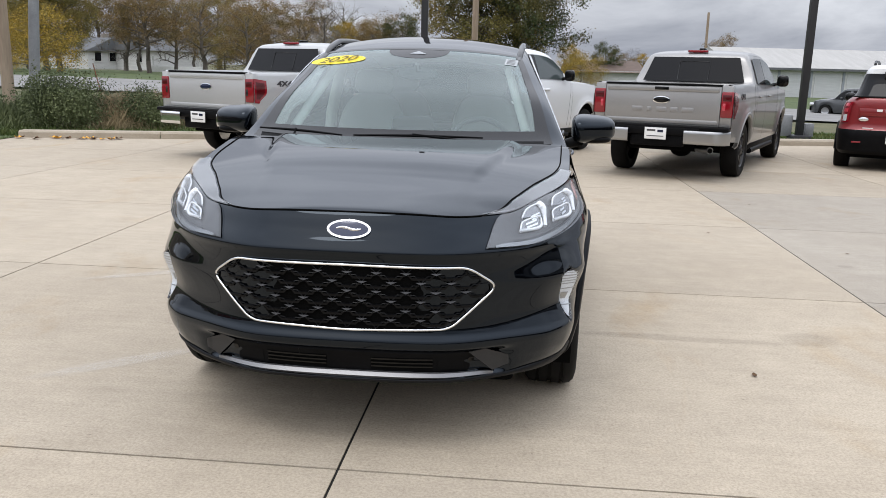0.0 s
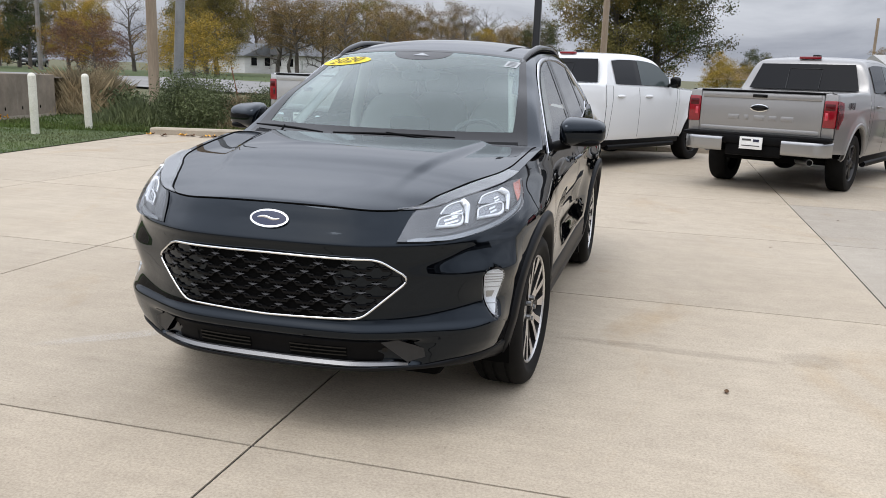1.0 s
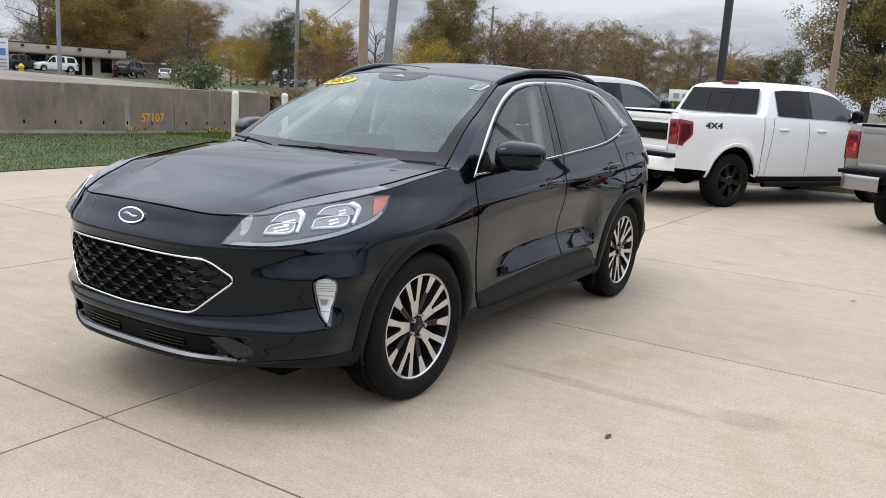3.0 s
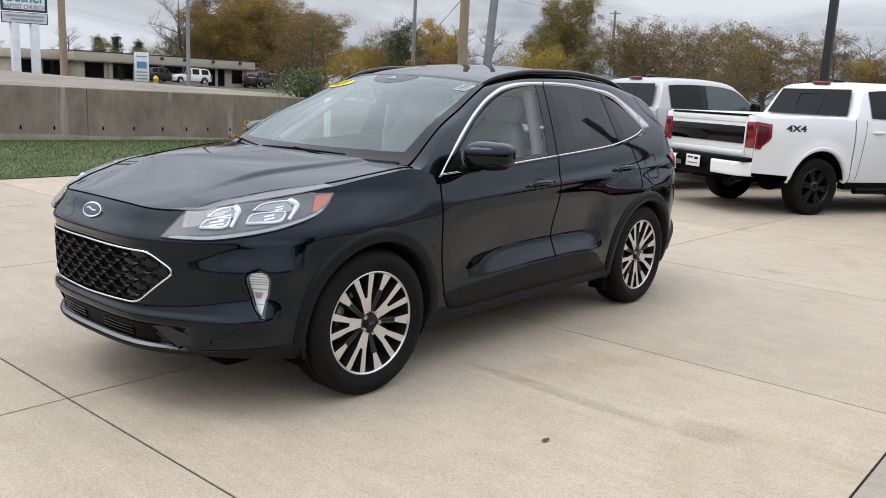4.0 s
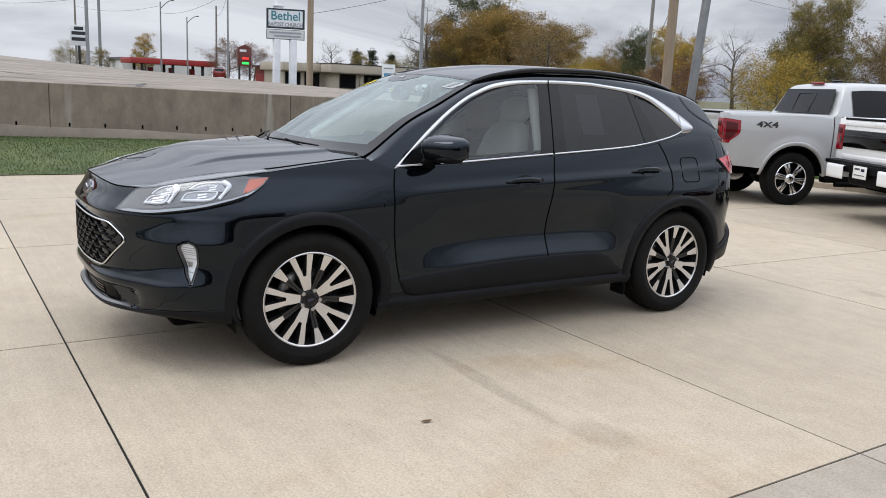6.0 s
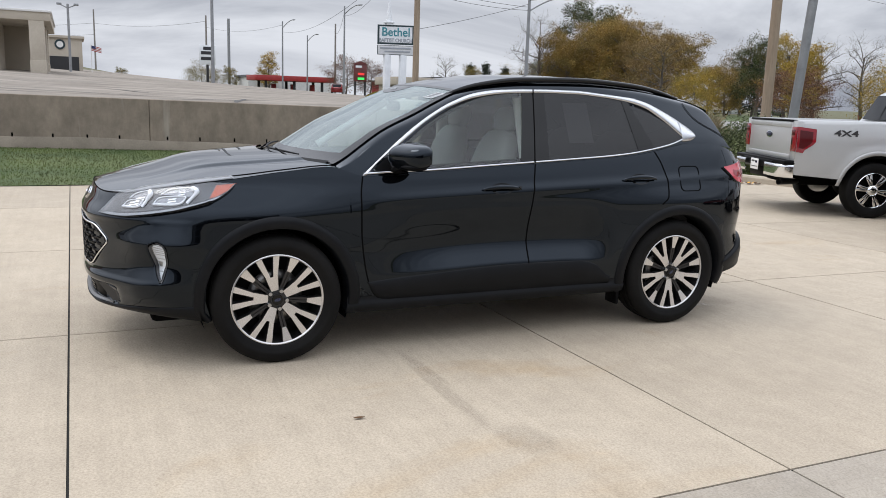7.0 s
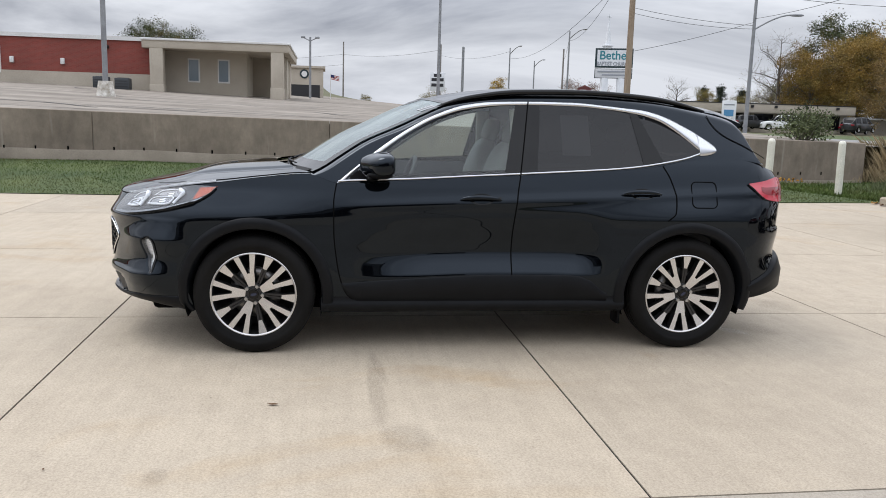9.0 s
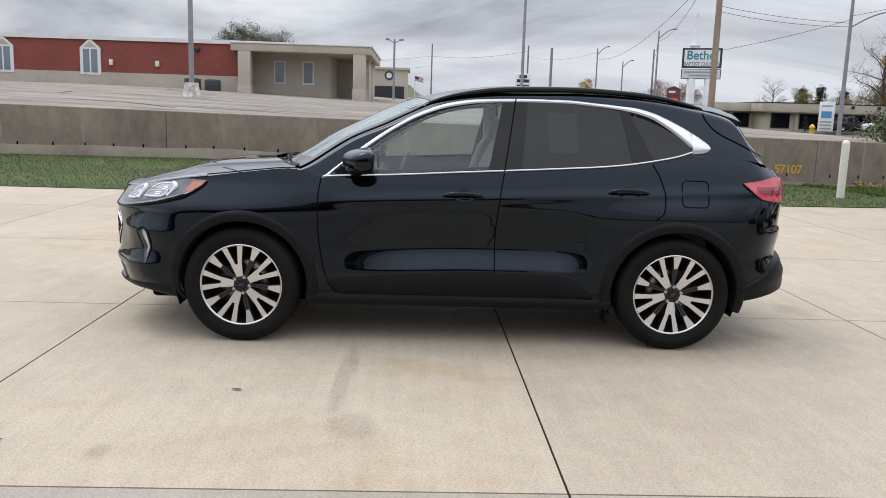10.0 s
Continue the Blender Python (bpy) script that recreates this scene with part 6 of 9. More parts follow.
def pickup(paint, label, at, wheels, bumper, band=False, chrome_tail=False, tint="silver"):
    tr = thing("pickup_truck", label, "truck", "parked pickup trucks", at=at)
    cols = sorted(list(np.linspace(T_TAIL, 4.4, 110)) + [4.45, 4.5, 4.55, 4.59, 4.61, 4.62] + [ax + g * T_ARCH * k for ax in (0, T_WB) for g in (-1, 1) for k in (1.001, 0.998, 0.985, 0.96)])
    for s in (1, -1):
        for nm, a, b in (("bed_side", T_TAIL, 0.575), ("cab_side", 0.59, 3.0), ("front_fender", 3.006, T_FRONT)):
            cs = [a] + [c for c in cols if a + 0.004 < c < b - 0.004] + [b]
            bm = bmesh.new()
            rows = []
            for i in range(17):
                row = []
                for y in cs:
                    lo, hi = t_arch(y), t_rim(y)
                    row.append(t_skin(y, lo + (hi - lo) * i / 16))
                rows.append(row)
            if nm == "bed_side":
                rows.append([p + Vector((-0.06, 0, 0.012)) for p in rows[-1]])
                rows.append([p + Vector((-0.03, 0, -0.3)) for p in rows[-1]])
            flat_rows(bm, rows, s)
            part(nm, bm, paint, tr)
        # dark wheel wells, arch lips
        for ax in (0.0, T_WB):
            bm = bmesh.new()
            rows = [[Vector((x, ax + T_ARCH * math.cos(radians(8 + 164 * k / 20)), T_HUB + 0.02 + T_ARCH * math.sin(radians(8 + 164 * k / 20)))) for k in range(21)] for x in (0.58, 0.96)]
            rows.insert(0, [Vector((0.58, ax, T_HUB + 0.2))] * 21)
            flat_rows(bm, rows, s)
            part("wheel_well", bm, dark_void, tr)
            bm = bmesh.new()
            rows = []
            for rr, o in ((T_ARCH - 0.004, -0.05), (T_ARCH + 0.002, 0.004), (T_ARCH + 0.012, 0.011), (T_ARCH + 0.05, 0.012), (T_ARCH + 0.062, 0.0)):
                rows.append([t_skin(ax + rr * math.cos(radians(4 + 172 * k / 40)), T_HUB + 0.02 + rr * math.sin(radians(4 + 172 * k / 40)) * 0.985, o) for k in range(41)])
            flat_rows(bm, rows, s)
            part("arch_lip", bm, paint, tr)
        # lower rocker and side step
        part("rocker", boxed(*sorted((s * 0.80, s * 0.955)), 0.55, 3.15, 0.36, 0.475, 0.03), cladding, tr)
        bm = bmesh.new()
        cyl(bm, (s * 0.94, 0.75, 0.345), (s * 0.94, 2.95, 0.345), 0.045, 0.045, 12)
        part("side_step", bm, cladding, tr)
        # door gaps and handles
        for y0, y1 in ((0.72, 0.80), (1.66, 1.60), (2.86, 2.93)):
            bm = bmesh.new()
            ribbon(bm, along([(y1, t_rim(y1) - 0.01), ((y0 + y1) / 2, 1.0), (y0, 0.5)], 14), 0.009, 0.0015, lambda a, b, o: t_skin(a, b, o), mirror=False)
            if s < 0:
                bmesh.ops.scale(bm, vec=(-1, 1, 1), verts=bm.verts)
            part("door_gap", bm, dark_void, tr)
        bm = bmesh.new()
        ribbon(bm, [(y, 0.70 + 0.01 * y) for y in np.linspace(0.62, 2.9, 12)], 0.012, 0.001, lambda a, b, o: t_skin(a, b, o), mirror=False)
        if s < 0:
            bmesh.ops.scale(bm, vec=(-1, 1, 1), verts=bm.verts)
        part("door_crease", bm, paint, tr)
        for y in (1.02, 1.92):
            bm = bmesh.new()
            p = t_skin(y, 1.19)
            rounded(bm, (s * (p.x + 0.016), y, 1.19), (0.035, 0.23, 0.038), 3)
            part("door_handle", bm, paint, tr)
        # side windows
        wlo, whi = (lambda y: t_rim(y) + 0.025), (lambda y: min(t_topz(0.72, y) - 0.095, 1.80))
        for nm, ya, yb, mt in (("rear_door_window", 0.90, 1.57, dark_glass), ("front_door_window", 1.70, 2.68, pale_glass)):
            bm = bmesh.new()
            rows = [[t_side_pt(y, min(wlo(y) + (max(whi(y), wlo(y) + 0.004) - wlo(y)) * v, 1.82), 0.012) for y in np.linspace(ya, yb, 24)] for v in np.linspace(0, 1, 8)]
            flat_rows(bm, rows, s)
            part(nm, bm, mt, tr)
        bm = bmesh.new()
        flat_rows(bm, [[t_side_pt(y, wlo(y) + (whi(y) - wlo(y)) * v, 0.010) for y in np.linspace(1.55, 1.72, 6)] for v in np.linspace(0, 1, 5)], s)
        part("door_pillar", bm, gloss_black, tr)
        # mirror
        bm = bmesh.new()
        rounded(bm, (s * 1.10, 2.62, 1.44), (0.19, 0.11, 0.20), 3.2)
        cyl(bm, (s * 0.93, 2.62, 1.37), (s * 1.06, 2.62, 1.40), 0.03, 0.03, 8)
        part("door_mirror", bm, gloss_black, tr)
        # tail lamp wraps the corner
        tl = part("tail_lamp", boxed(*sorted((s * 0.83, s * 0.995)), T_TAIL - 0.022, T_TAIL + 0.05, 0.93, 1.29, 0.02), red_lens, tr, "red tail lamp")
        bm = bmesh.new()
        flat_rows(bm, [[t_skin(y, z - 0.03 * (y - T_TAIL) / 0.26, 0.012) for y in np.linspace(T_TAIL, T_TAIL + 0.10 + 0.17 * smooth(0.93, 1.12, z), 6)] for z in np.linspace(0.93, 1.29, 9)], s)
        part("side_lens", bm, red_lens, tl)
        bm = bmesh.new()
        flat_rows(bm, [[t_skin(y, z - 0.03 * (y - T_TAIL) / 0.26, 0.0145) for y in np.linspace(T_TAIL + 0.035, T_TAIL + 0.06 + 0.16 * smooth(0.93, 1.12, z), 5)] for z in np.linspace(0.99, 1.245, 7)], s)
        part("lamp_core", bm, plain("lamp_core", (0.07, 0.004, 0.006), 0.12, 0, 0, spec=0.4), tl, "dark red inner lens")
        part("lamp_window", boxed(*sorted((s * 0.855, s * 0.895)), T_TAIL - 0.026, T_TAIL - 0.01, 1.03, 1.13, 0.004), (pink_lens if tint == "silver" else smoked_glass), tl)
        part("lamp_band", boxed(*sorted((s * 0.85, s * 0.975)), T_TAIL - 0.025, T_TAIL - 0.012, 1.16, 1.245, 0.004), bpy.data.materials["lamp_core"], tl)
        part("bed_corner", boxed(*sorted((s * 0.828, s * 0.985)), T_TAIL - 0.006, T_TAIL + 0.09, 0.80, 1.372, 0.012), paint, tr)
        for y in (0.0, T_WB):
            truck_wheel(tr, wheels, s, y, 20 * s + y * 30)
        bm = bmesh.new()
        m = Matrix.Translation(t_skin(-0.52, 1.20, 0.004))
        m = Matrix.Translation((s * t_skin(-0.52, 1.21).x + s * 0.004, -0.50, 1.21)) @ Matrix(((0, 0, s, 0), (s, 0, 0, 0), (0, 1, 0, 0), (0, 0, 0, 1)))
        lettering("4X4", 0.12, 0.004, emblem_grey, tr, m, "side_lettering", 0.003, 1.7)
    # cab roof shell
    bm = bmesh.new()
    ys = list(np.linspace(0.57, 3.2, 70))
    secs = []
    for y in ys:
        lo, hi = 0.0, 1.0
        for _ in range(30):
            mid = (lo + hi) / 2
            z = t_topz(mid, y)
            lo, hi = (mid, hi) if mid < t_side(y, z) and z > 1.3 else (lo, mid)
        zs = max(t_topz(lo, y), 1.30)
        zb = min(t_rim(y) - 0.01, zs)
        sec = [Vector((lo * k / 12, y, max(t_topz(lo * k / 12, y), 1.2))) for k in range(13)] + [Vector((t_side(y, zs + (zb - zs) * k / 8), y, zs + (zb - zs) * k / 8)) for k in range(1, 9)]
        for _ in range(2):
            q = [p.copy() for p in sec]
            for i in (11, 12, 13, 14):
                sec[i] = (q[i - 1] + q[i] * 2 + q[i + 1]) / 4
        secs.append(sec)
    for s in (1, -1):
        flat_rows(bm, secs, s)
    bmesh.ops.remove_doubles(bm, verts=bm.verts, dist=0.001)
    bmesh.ops.recalc_face_normals(bm, faces=bm.faces)
    part("cab_roof", bm, paint, tr)
    bm = bmesh.new()
    grid(bm, [[Vector((x, 0.60 + (z - 1.42) * 0.42 - 0.035 + 0.03 * x * x, z)) for x in np.linspace(-0.80 + 0.32 * (z - 1.42), 0.80 - 0.32 * (z - 1.42), 20)] for z in np.linspace(1.41, 1.79, 8)])
    rw = part("rear_window", bm, dark_glass, tr, "dark rear window")
    bm = bmesh.new()
    tube(bm, [(x, 0.575 + (z - 1.42) * 0.42 - 0.012, z) for x, z in ((-0.24, 1.42), (-0.24, 1.72), (0.24, 1.72), (0.24, 1.42))], 0.008, 6)
    part("slider_frame", bm, gloss_black, rw)
    bm = bmesh.new()
    grid(bm, [[Vector((x, y + 0.16 * x * x * -1, t_topz(abs(x), y - 0.16 * x * x) + 0.012)) for x in np.linspace(-0.68, 0.68, 16)] for y in np.linspace(2.50, 3.12, 8)])
    part("windscreen", bm, pale_glass, tr)
    part("brake_light", boxed(-0.16, 0.16, 0.805, 0.86, 1.865, 1.905, 0.008), red_lens, tr, "small red high brake light")
    part("roof_antenna", boxed(-0.05, 0.05, 1.1, 1.25, 1.90, 1.945, 0.015), gloss_black, tr)
    # hood and front
    bm = bmesh.new()
    hr = [y for y in np.linspace(3.0, 4.58, 20)]
    grid(bm, [[Vector((t_skin(y, t_rim(y)).x * a, y, t_rim(y) + 0.075 * (1 - abs(a) ** 3) * (1 - 0.5 * smooth(4.2, 4.6, y)))) for a in np.linspace(-1, 1, 17)] for y in hr])
    part("hood", bm, paint, tr)
    part("front_grille", boxed(-0.62, 0.62, 4.45, 4.60, 0.75, 1.12, 0.05), gloss_black, tr)
    # load bed, tailgate, bumper
    part("bed_floor", boxed(-0.86, 0.86, T_TAIL + 0.05, 0.55, 0.86, 0.92, 0), cladding, tr)
    part("bed_front", boxed(-0.86, 0.86, 0.52, 0.57, 0.5, 1.36, 0.01), paint, tr)
    tg = part("tailgate", boxed(-0.825, 0.825, T_TAIL - 0.012, T_TAIL + 0.05, 0.80, 1.355, 0.012), paint, tr)
    part("tailgate_cap", boxed(-0.83, 0.83, T_TAIL - 0.02, T_TAIL + 0.06, 1.355, 1.385, 0.01), cladding, tg)
    part("tailgate_ledge", boxed(-0.80, 0.80, T_TAIL - 0.028, T_TAIL, 1.27, 1.345, 0.014), paint, tg)
    part("tailgate_handle", boxed(-0.10, 0.10, T_TAIL - 0.034, T_TAIL - 0.02, 1.29, 1.335, 0.006), gloss_black if tint == "silver" else paint, tg)
    part("tailgate_ledge", boxed(-0.80, 0.80, T_TAIL - 0.022, T_TAIL, 0.82, 0.885, 0.012), paint, tg)
    if band:
        part("tailgate_band", boxed(-0.80, 0.80, T_TAIL - 0.03, T_TAIL, 0.98, 1.22, 0.012), gloss_black, tg, "gloss black tailgate band")
        part("band_crease", boxed(-0.78, 0.78, T_TAIL - 0.036, T_TAIL - 0.02, 1.12, 1.15, 0.006), gloss_black, tg)
    else:
        bm = bmesh.new()
        oval(bm, 0, 1.15, 0.125, 0.052, 0.0, 0.006, 32, surf=lambda a, b, o: Vector((a, T_TAIL - 0.016 - o, b)))
        bd = part("tail_badge", bm, chrome, tg, "oval badge with a bright rim")
        bm = bmesh.new()
        oval(bm, 0, 1.15, 0.108, 0.04, 0.004, 0.006, 32, surf=lambda a, b, o: Vector((a, T_TAIL - 0.017 - o, b)))
        part("badge_field", bm, gloss_black if tint == "silver" else badge_blue, bd)
        for x0, x1 in ((-0.42, -0.27), (-0.20, -0.14), (-0.06, 0.08), (0.14, 0.24), (0.30, 0.46)):
            if tint == "silver":
                part("raised_mark", boxed(x0, x1, T_TAIL - 0.02, T_TAIL - 0.008, 0.985, 1.05, 0.004), paint, tg)
    bmp = part("rear_bumper", boxed(-0.60, 0.60, T_TAIL - 0.17, T_TAIL + 0.02, 0.66, 0.775, 0.02), cladding, tr, "rear bumper with dark step pad")
    part("step_pad", boxed(-0.99, 0.99, T_TAIL - 0.15, T_TAIL + 0.03, 0.745, 0.80, 0.015), cladding, bmp)
    for s in (1, -1):
        bm = bmesh.new()
        xs = np.linspace(0.40, 1.0, 12)
        rows = [[Vector((s * x, T_TAIL - 0.20 + 0.20 * max(0.0, (x - 0.80) / 0.20) ** 2.2 + dy, z + 0.03 * smooth(0.55, 0.4, x) * 0)) for x in xs] for z, dy in ((0.550, 0.04), (0.556, 0.006), (0.562, 0.0), (0.60, -0.002), (0.70, -0.006), (0.734, -0.004), (0.740, 0.002), (0.745, 0.03))]
        grid(bm, rows, flip=s > 0)
        part("bumper_end", bm, bumper, bmp)
    part("hitch_box", boxed(-0.38, 0.38, T_TAIL - 0.13, T_TAIL, 0.50, 0.68, 0.02), cladding, tr)
    pl = part("dealer_plate", boxed(-0.155, 0.155, T_TAIL - 0.205, T_TAIL - 0.198, 0.60, 0.765, 0.002), paper_white, tr, "white dealer plate with coloured bars")
    part("plate_bar", boxed(-0.12, 0.0, T_TAIL - 0.208, T_TAIL - 0.204, 0.712, 0.738), lamp_grey, pl)
    part("plate_bar", boxed(0.03, 0.11, T_TAIL - 0.208, T_TAIL - 0.204, 0.700, 0.735), badge_blue, pl)
    part("plate_bar", boxed(-0.12, 0.12, T_TAIL - 0.208, T_TAIL - 0.204, 0.640, 0.652), lamp_grey, pl)
    part("underbody", boxed(-0.5, 0.5, -1.0, 4.2, 0.42, 0.6, 0.02), dark_void, tr)
    bm = bmesh.new()
    cyl(bm, (-0.8, 0, 0.40), (0.8, 0, 0.40), 0.06, 0.06, 12)
    rounded(bm, (0.05, 0, 0.40), (0.34, 0.3, 0.3), 2.2)
    part("rear_axle", bm, cladding, tr)
    bm = bmesh.new()
    cyl(bm, (0.30, T_TAIL + 0.5, 0.46), (0.76, T_TAIL - 0.10, 0.475), 0.042, 0.046, 16)
    pipe = part("exhaust_pipe", bm, satin_chrome if tint == "silver" else dark_alloy, tr)
    bm = bmesh.new()
    cyl(bm, (0.755, T_TAIL - 0.095, 0.475), (0.764, T_TAIL - 0.106, 0.4752), 0.038, 0.038, 16)
    part("pipe_mouth", bm, dark_void, pipe)
    return tr


GZ = -0.05
pickup(grey_paint, "pale grey pickup truck with chrome bumper and wheels on concrete", pose(-3.85, 8.62, GZ, 0, 0, -24.8), "chrome", chrome, tint="grey")
pickup(white_paint, "white pickup truck with black tailgate band and black wheels", pose(-0.76, 8.65, GZ, 0, 0, -28.5), "black", white_paint, band=True, chrome_tail=True, tint="white")
pickup(silver_paint, "silver pickup truck with a satin bumper and dark wheels", pose(3.08, 8.09, GZ, 0, 0, -24.1), "grey", satin_bumper, chrome_tail=True)


# ---------- other cars ----------
def small_car(name, label, paint, at, length=4.4, width=1.8, height=1.5, hood=0.95, tail=0.55, belt=0.95, top=None, group="cars across the road", rails=False):
    """A plain parked car facing +y, its middle on the ground at the origin."""
    c = thing(name, label, "car", group, at=at)
    L, W = length / 2, width / 2
    deck = pchip((-L, belt - 0.12), (-L + 0.15, belt), (-L + tail, belt + 0.03), (L - hood - 0.35, belt), (L - 0.25, belt - 0.16), (L, belt - 0.34))
    roofc = pchip((-L + 0.12, belt - 0.06), (-L + tail, height - 0.10), (-0.2, height), (0.35, height - 0.03), (L - hood - 0.4, belt + 0.05), (L - hood - 0.3, belt - 0.08))
    def plan(y):
        u = abs(y) / L
        return W * (1 - 0.75 * max(0.0, (u - 0.70) / 0.30) ** 3.0)
    bm = bmesh.new()
    ys = list(np.linspace(-L, L, 44))
    rows = []
    for y in ys:
        lo = 0.24
        for ax in (-0.29 * length, 0.30 * length):
            if abs(y - ax) < 0.37:
                lo = max(lo, 0.33 + math.sqrt(0.37 ** 2 - (y - ax) ** 2))
        hi = deck(y)
        sec = [Vector((plan(y) * (0.93 + 0.07 * math.sin(math.pi * k / 7)), y, lo + (hi - lo) * k / 7)) for k in range(8)]
        sec += [Vector((plan(y) * a, y, hi + 0.05 * (1 - a * a))) for a in (0.85, 0.5, 0.0)]
        rows.append(sec)
    for s in (1, -1):
        flat_rows(bm, rows, s)
    grid(bm, [[Vector((a * plan(L) * 0.97, e, z)) for a in (-1, 0, 1)] for e, z in ((L, 0.24), (L + 0.03, 0.45), (L, deck(L)))])
    grid(bm, [[Vector((a * plan(L) * 0.97, -e, z)) for a in (-1, 0, 1)] for e, z in ((L, 0.24), (L + 0.03, 0.45), (L, deck(-L)))])
    bmesh.ops.recalc_face_normals(bm, faces=bm.faces)
    part("body", bm, paint, c)
    bm = bmesh.new()
    rows = []
    for y in np.linspace(-L + 0.12, L - hood - 0.3, 26):
        zt, zb = roofc(y), deck(y)
        zt = max(zt, zb)
        k = (zt - zb) / (height - belt)
        rows.append([Vector((plan(y) * 0.97 - 0.16 * k * f, y, zb + (zt - zb) * f)) for f in (0, 0.3, 0.6, 0.86, 1.0)] + [Vector(((plan(y) * 0.97 - 0.16 * k) * g, y, zt + 0.035 * k * (1 - g * g))) for g in (0.9, 0.5, 0)])
    for s in (1, -1):
        vs = [[bm.verts.new((s * p.x, p.y, p.z)) for p in r] for r in rows]
        for i, (a, b2) in enumerate(zip(vs, vs[1:])):
            for k in range(7):
                f = bm.faces.new((a[k], a[k + 1], b2[k + 1], b2[k]))
                slope = abs(rows[i][-1].z - rows[i + 1][-1].z) > 0.028
                pil = i in (9, 10, 17) and not slope
                f.material_index = 1 if (k < 3 and not pil and 2 < i < 24) or (k >= 5 and slope) else 0
    bmesh.ops.remove_doubles(bm, verts=bm.verts, dist=0.001)
    bmesh.ops.recalc_face_normals(bm, faces=bm.faces)
    part("cabin", bm, [paint if top is None else top, dark_glass], c)
    for s in (1, -1):
        for ax in (-0.29 * length, 0.30 * length):
            w = new("wheel")
            w.parent = c
            bm = bmesh.new()
            lathe(bm, [(0.20, -0.1), (0.30, -0.11), (0.33, -0.08), (0.335, 0), (0.33, 0.08), (0.30, 0.1), (0.21, 0.1)], 28)
            part("tyre", bm, rubber, w)
            bm = bmesh.new()
            lathe(bm, [(0.215, 0.09), (0.20, 0.07), (0.05, 0.06), (0.001, 0.07)], 24)
            part("rim", bm, satin_chrome, w)
            w.matrix_basis = pose(s * (W - 0.10), ax, 0.335, 0, 0, 0 if s > 0 else 180)
        part("head_lamp", boxed(*sorted((s * W * 0.42, s * W * 0.80)), L - 0.22, L + 0.005, belt - 0.36, belt - 0.24, 0.03), lamp_white, c)
        part("tail_lamp", boxed(*sorted((s * W * 0.55, s * W * 0.9)), -L - 0.02, -L + 0.25, belt - 0.28, belt - 0.08, 0.03), red_lens, c)
        bm = bmesh.new()
        rounded(bm, (s * (W + 0.06), L - hood - 0.75, belt + 0.08), (0.18, 0.12, 0.13), 2.6)
        part("door_mirror", bm, paint, c)
        if rails:
            bm = bmesh.new()
            tube(bm, [(s * (W - 0.28), y, height + 0.05) for y in (-L + 0.7, -0.3, 0.5)], 0.02, 6)
            part("roof_rail", bm, pole_blk, c)
    part("grille", boxed(-W * 0.5, W * 0.5, L - 0.02, L + 0.035, 0.34, 0.58, 0.02), gloss_black, c)
    part("underbody", boxed(-W * 0.8, W * 0.8, -L + 0.3, L - 0.3, 0.2, 0.4), dark_void, c)
    part("number_plate", boxed(-0.2, 0.2, L + 0.03, L + 0.045, 0.42, 0.52), paper_white, c)
    return c


pole_blk = plain("rail_black", (0.01, 0.01, 0.01), 0.4)
small_car("crossover", "dark grey crossover on the road", gunmetal_paint, pose(19.75, 45.0, ground_z(19.75, 45) - 0.12, 0, 0, 62), 4.5, 1.88, 1.62, belt=1.02)
for lab, pt, x, y, turn, ln, ht, z in (("dark minivan parked by the office", dark_paint, -82.9, 60.6, 25, 5.0, 1.75, 0.85), ("dark estate car parked by the office", dark_paint, -85.2, 48.0, 10, 4.4, 1.6, 0.9), ("white SUV parked by the office", white_paint, -84.0, 51.4, 160, 4.7, 1.75, 0.85),
                                       ("white saloon car parked beyond the wall", white_paint, -82.2, 65.6, 35, 4.6, 1.45, 0.5), ("silver saloon car parked beyond the wall", grey_paint, -80.5, 68.2, 30, 4.6, 1.45, 0.6), ("white saloon car parked beyond the wall", white_paint, -68.0, 66.2, 200, 4.6, 1.45, 0.5), ("dark saloon car parked beyond the wall", dark_paint, -64.5, 69.0, 200, 4.6, 1.45, 0.5), ("dark car parked beyond the wall", dark_paint, -86.5, 62.5, 30, 4.6, 1.5, 0.6), ("white car in the far fuel station", white_paint, -150, 12.5, 70, 4.6, 1.5, 1.6), ("red car at the fuel station", red_paint, -118, 35.0, 70, 4.5, 1.5, 1.5)):
    small_car("parked_car", lab, pt, pose(x, y, z, 0, 0, turn), ln, 1.82, ht, group="cars parked far off", belt=0.95 if ht < 1.6 else 1.02)

# red off-road style SUV beside the silver pickup
red = thing("sport_utility_vehicle", "red boxy SUV with a white roof, parked on concrete", "car", "", at=pose(7.64, 11.0, -0.05, 0, 0, -24))
half_w = pchip((0.27, 0.88), (0.34, 0.925), (0.68, 0.935), (0.80, 0.915), (1.05, 0.885), (1.15, 0.83), (1.22, 0.735), (1.60, 0.60), (1.68, 0.565), (1.74, 0.49))
back_y = pchip((0.27, -2.18), (0.34, -2.25), (0.66, -2.27), (0.70, -2.21), (1.15, -2.20), (1.24, -2.14), (1.60, -1.98), (1.68, -1.98), (1.74, -1.88))
front_y = pchip((0.27, 2.05), (0.50, 2.16), (0.90, 2.16), (1.06, 2.05), (1.10, 1.85), (1.16, 1.2), (1.24, 0.88), (1.60, 0.42), (1.74, 0.25))


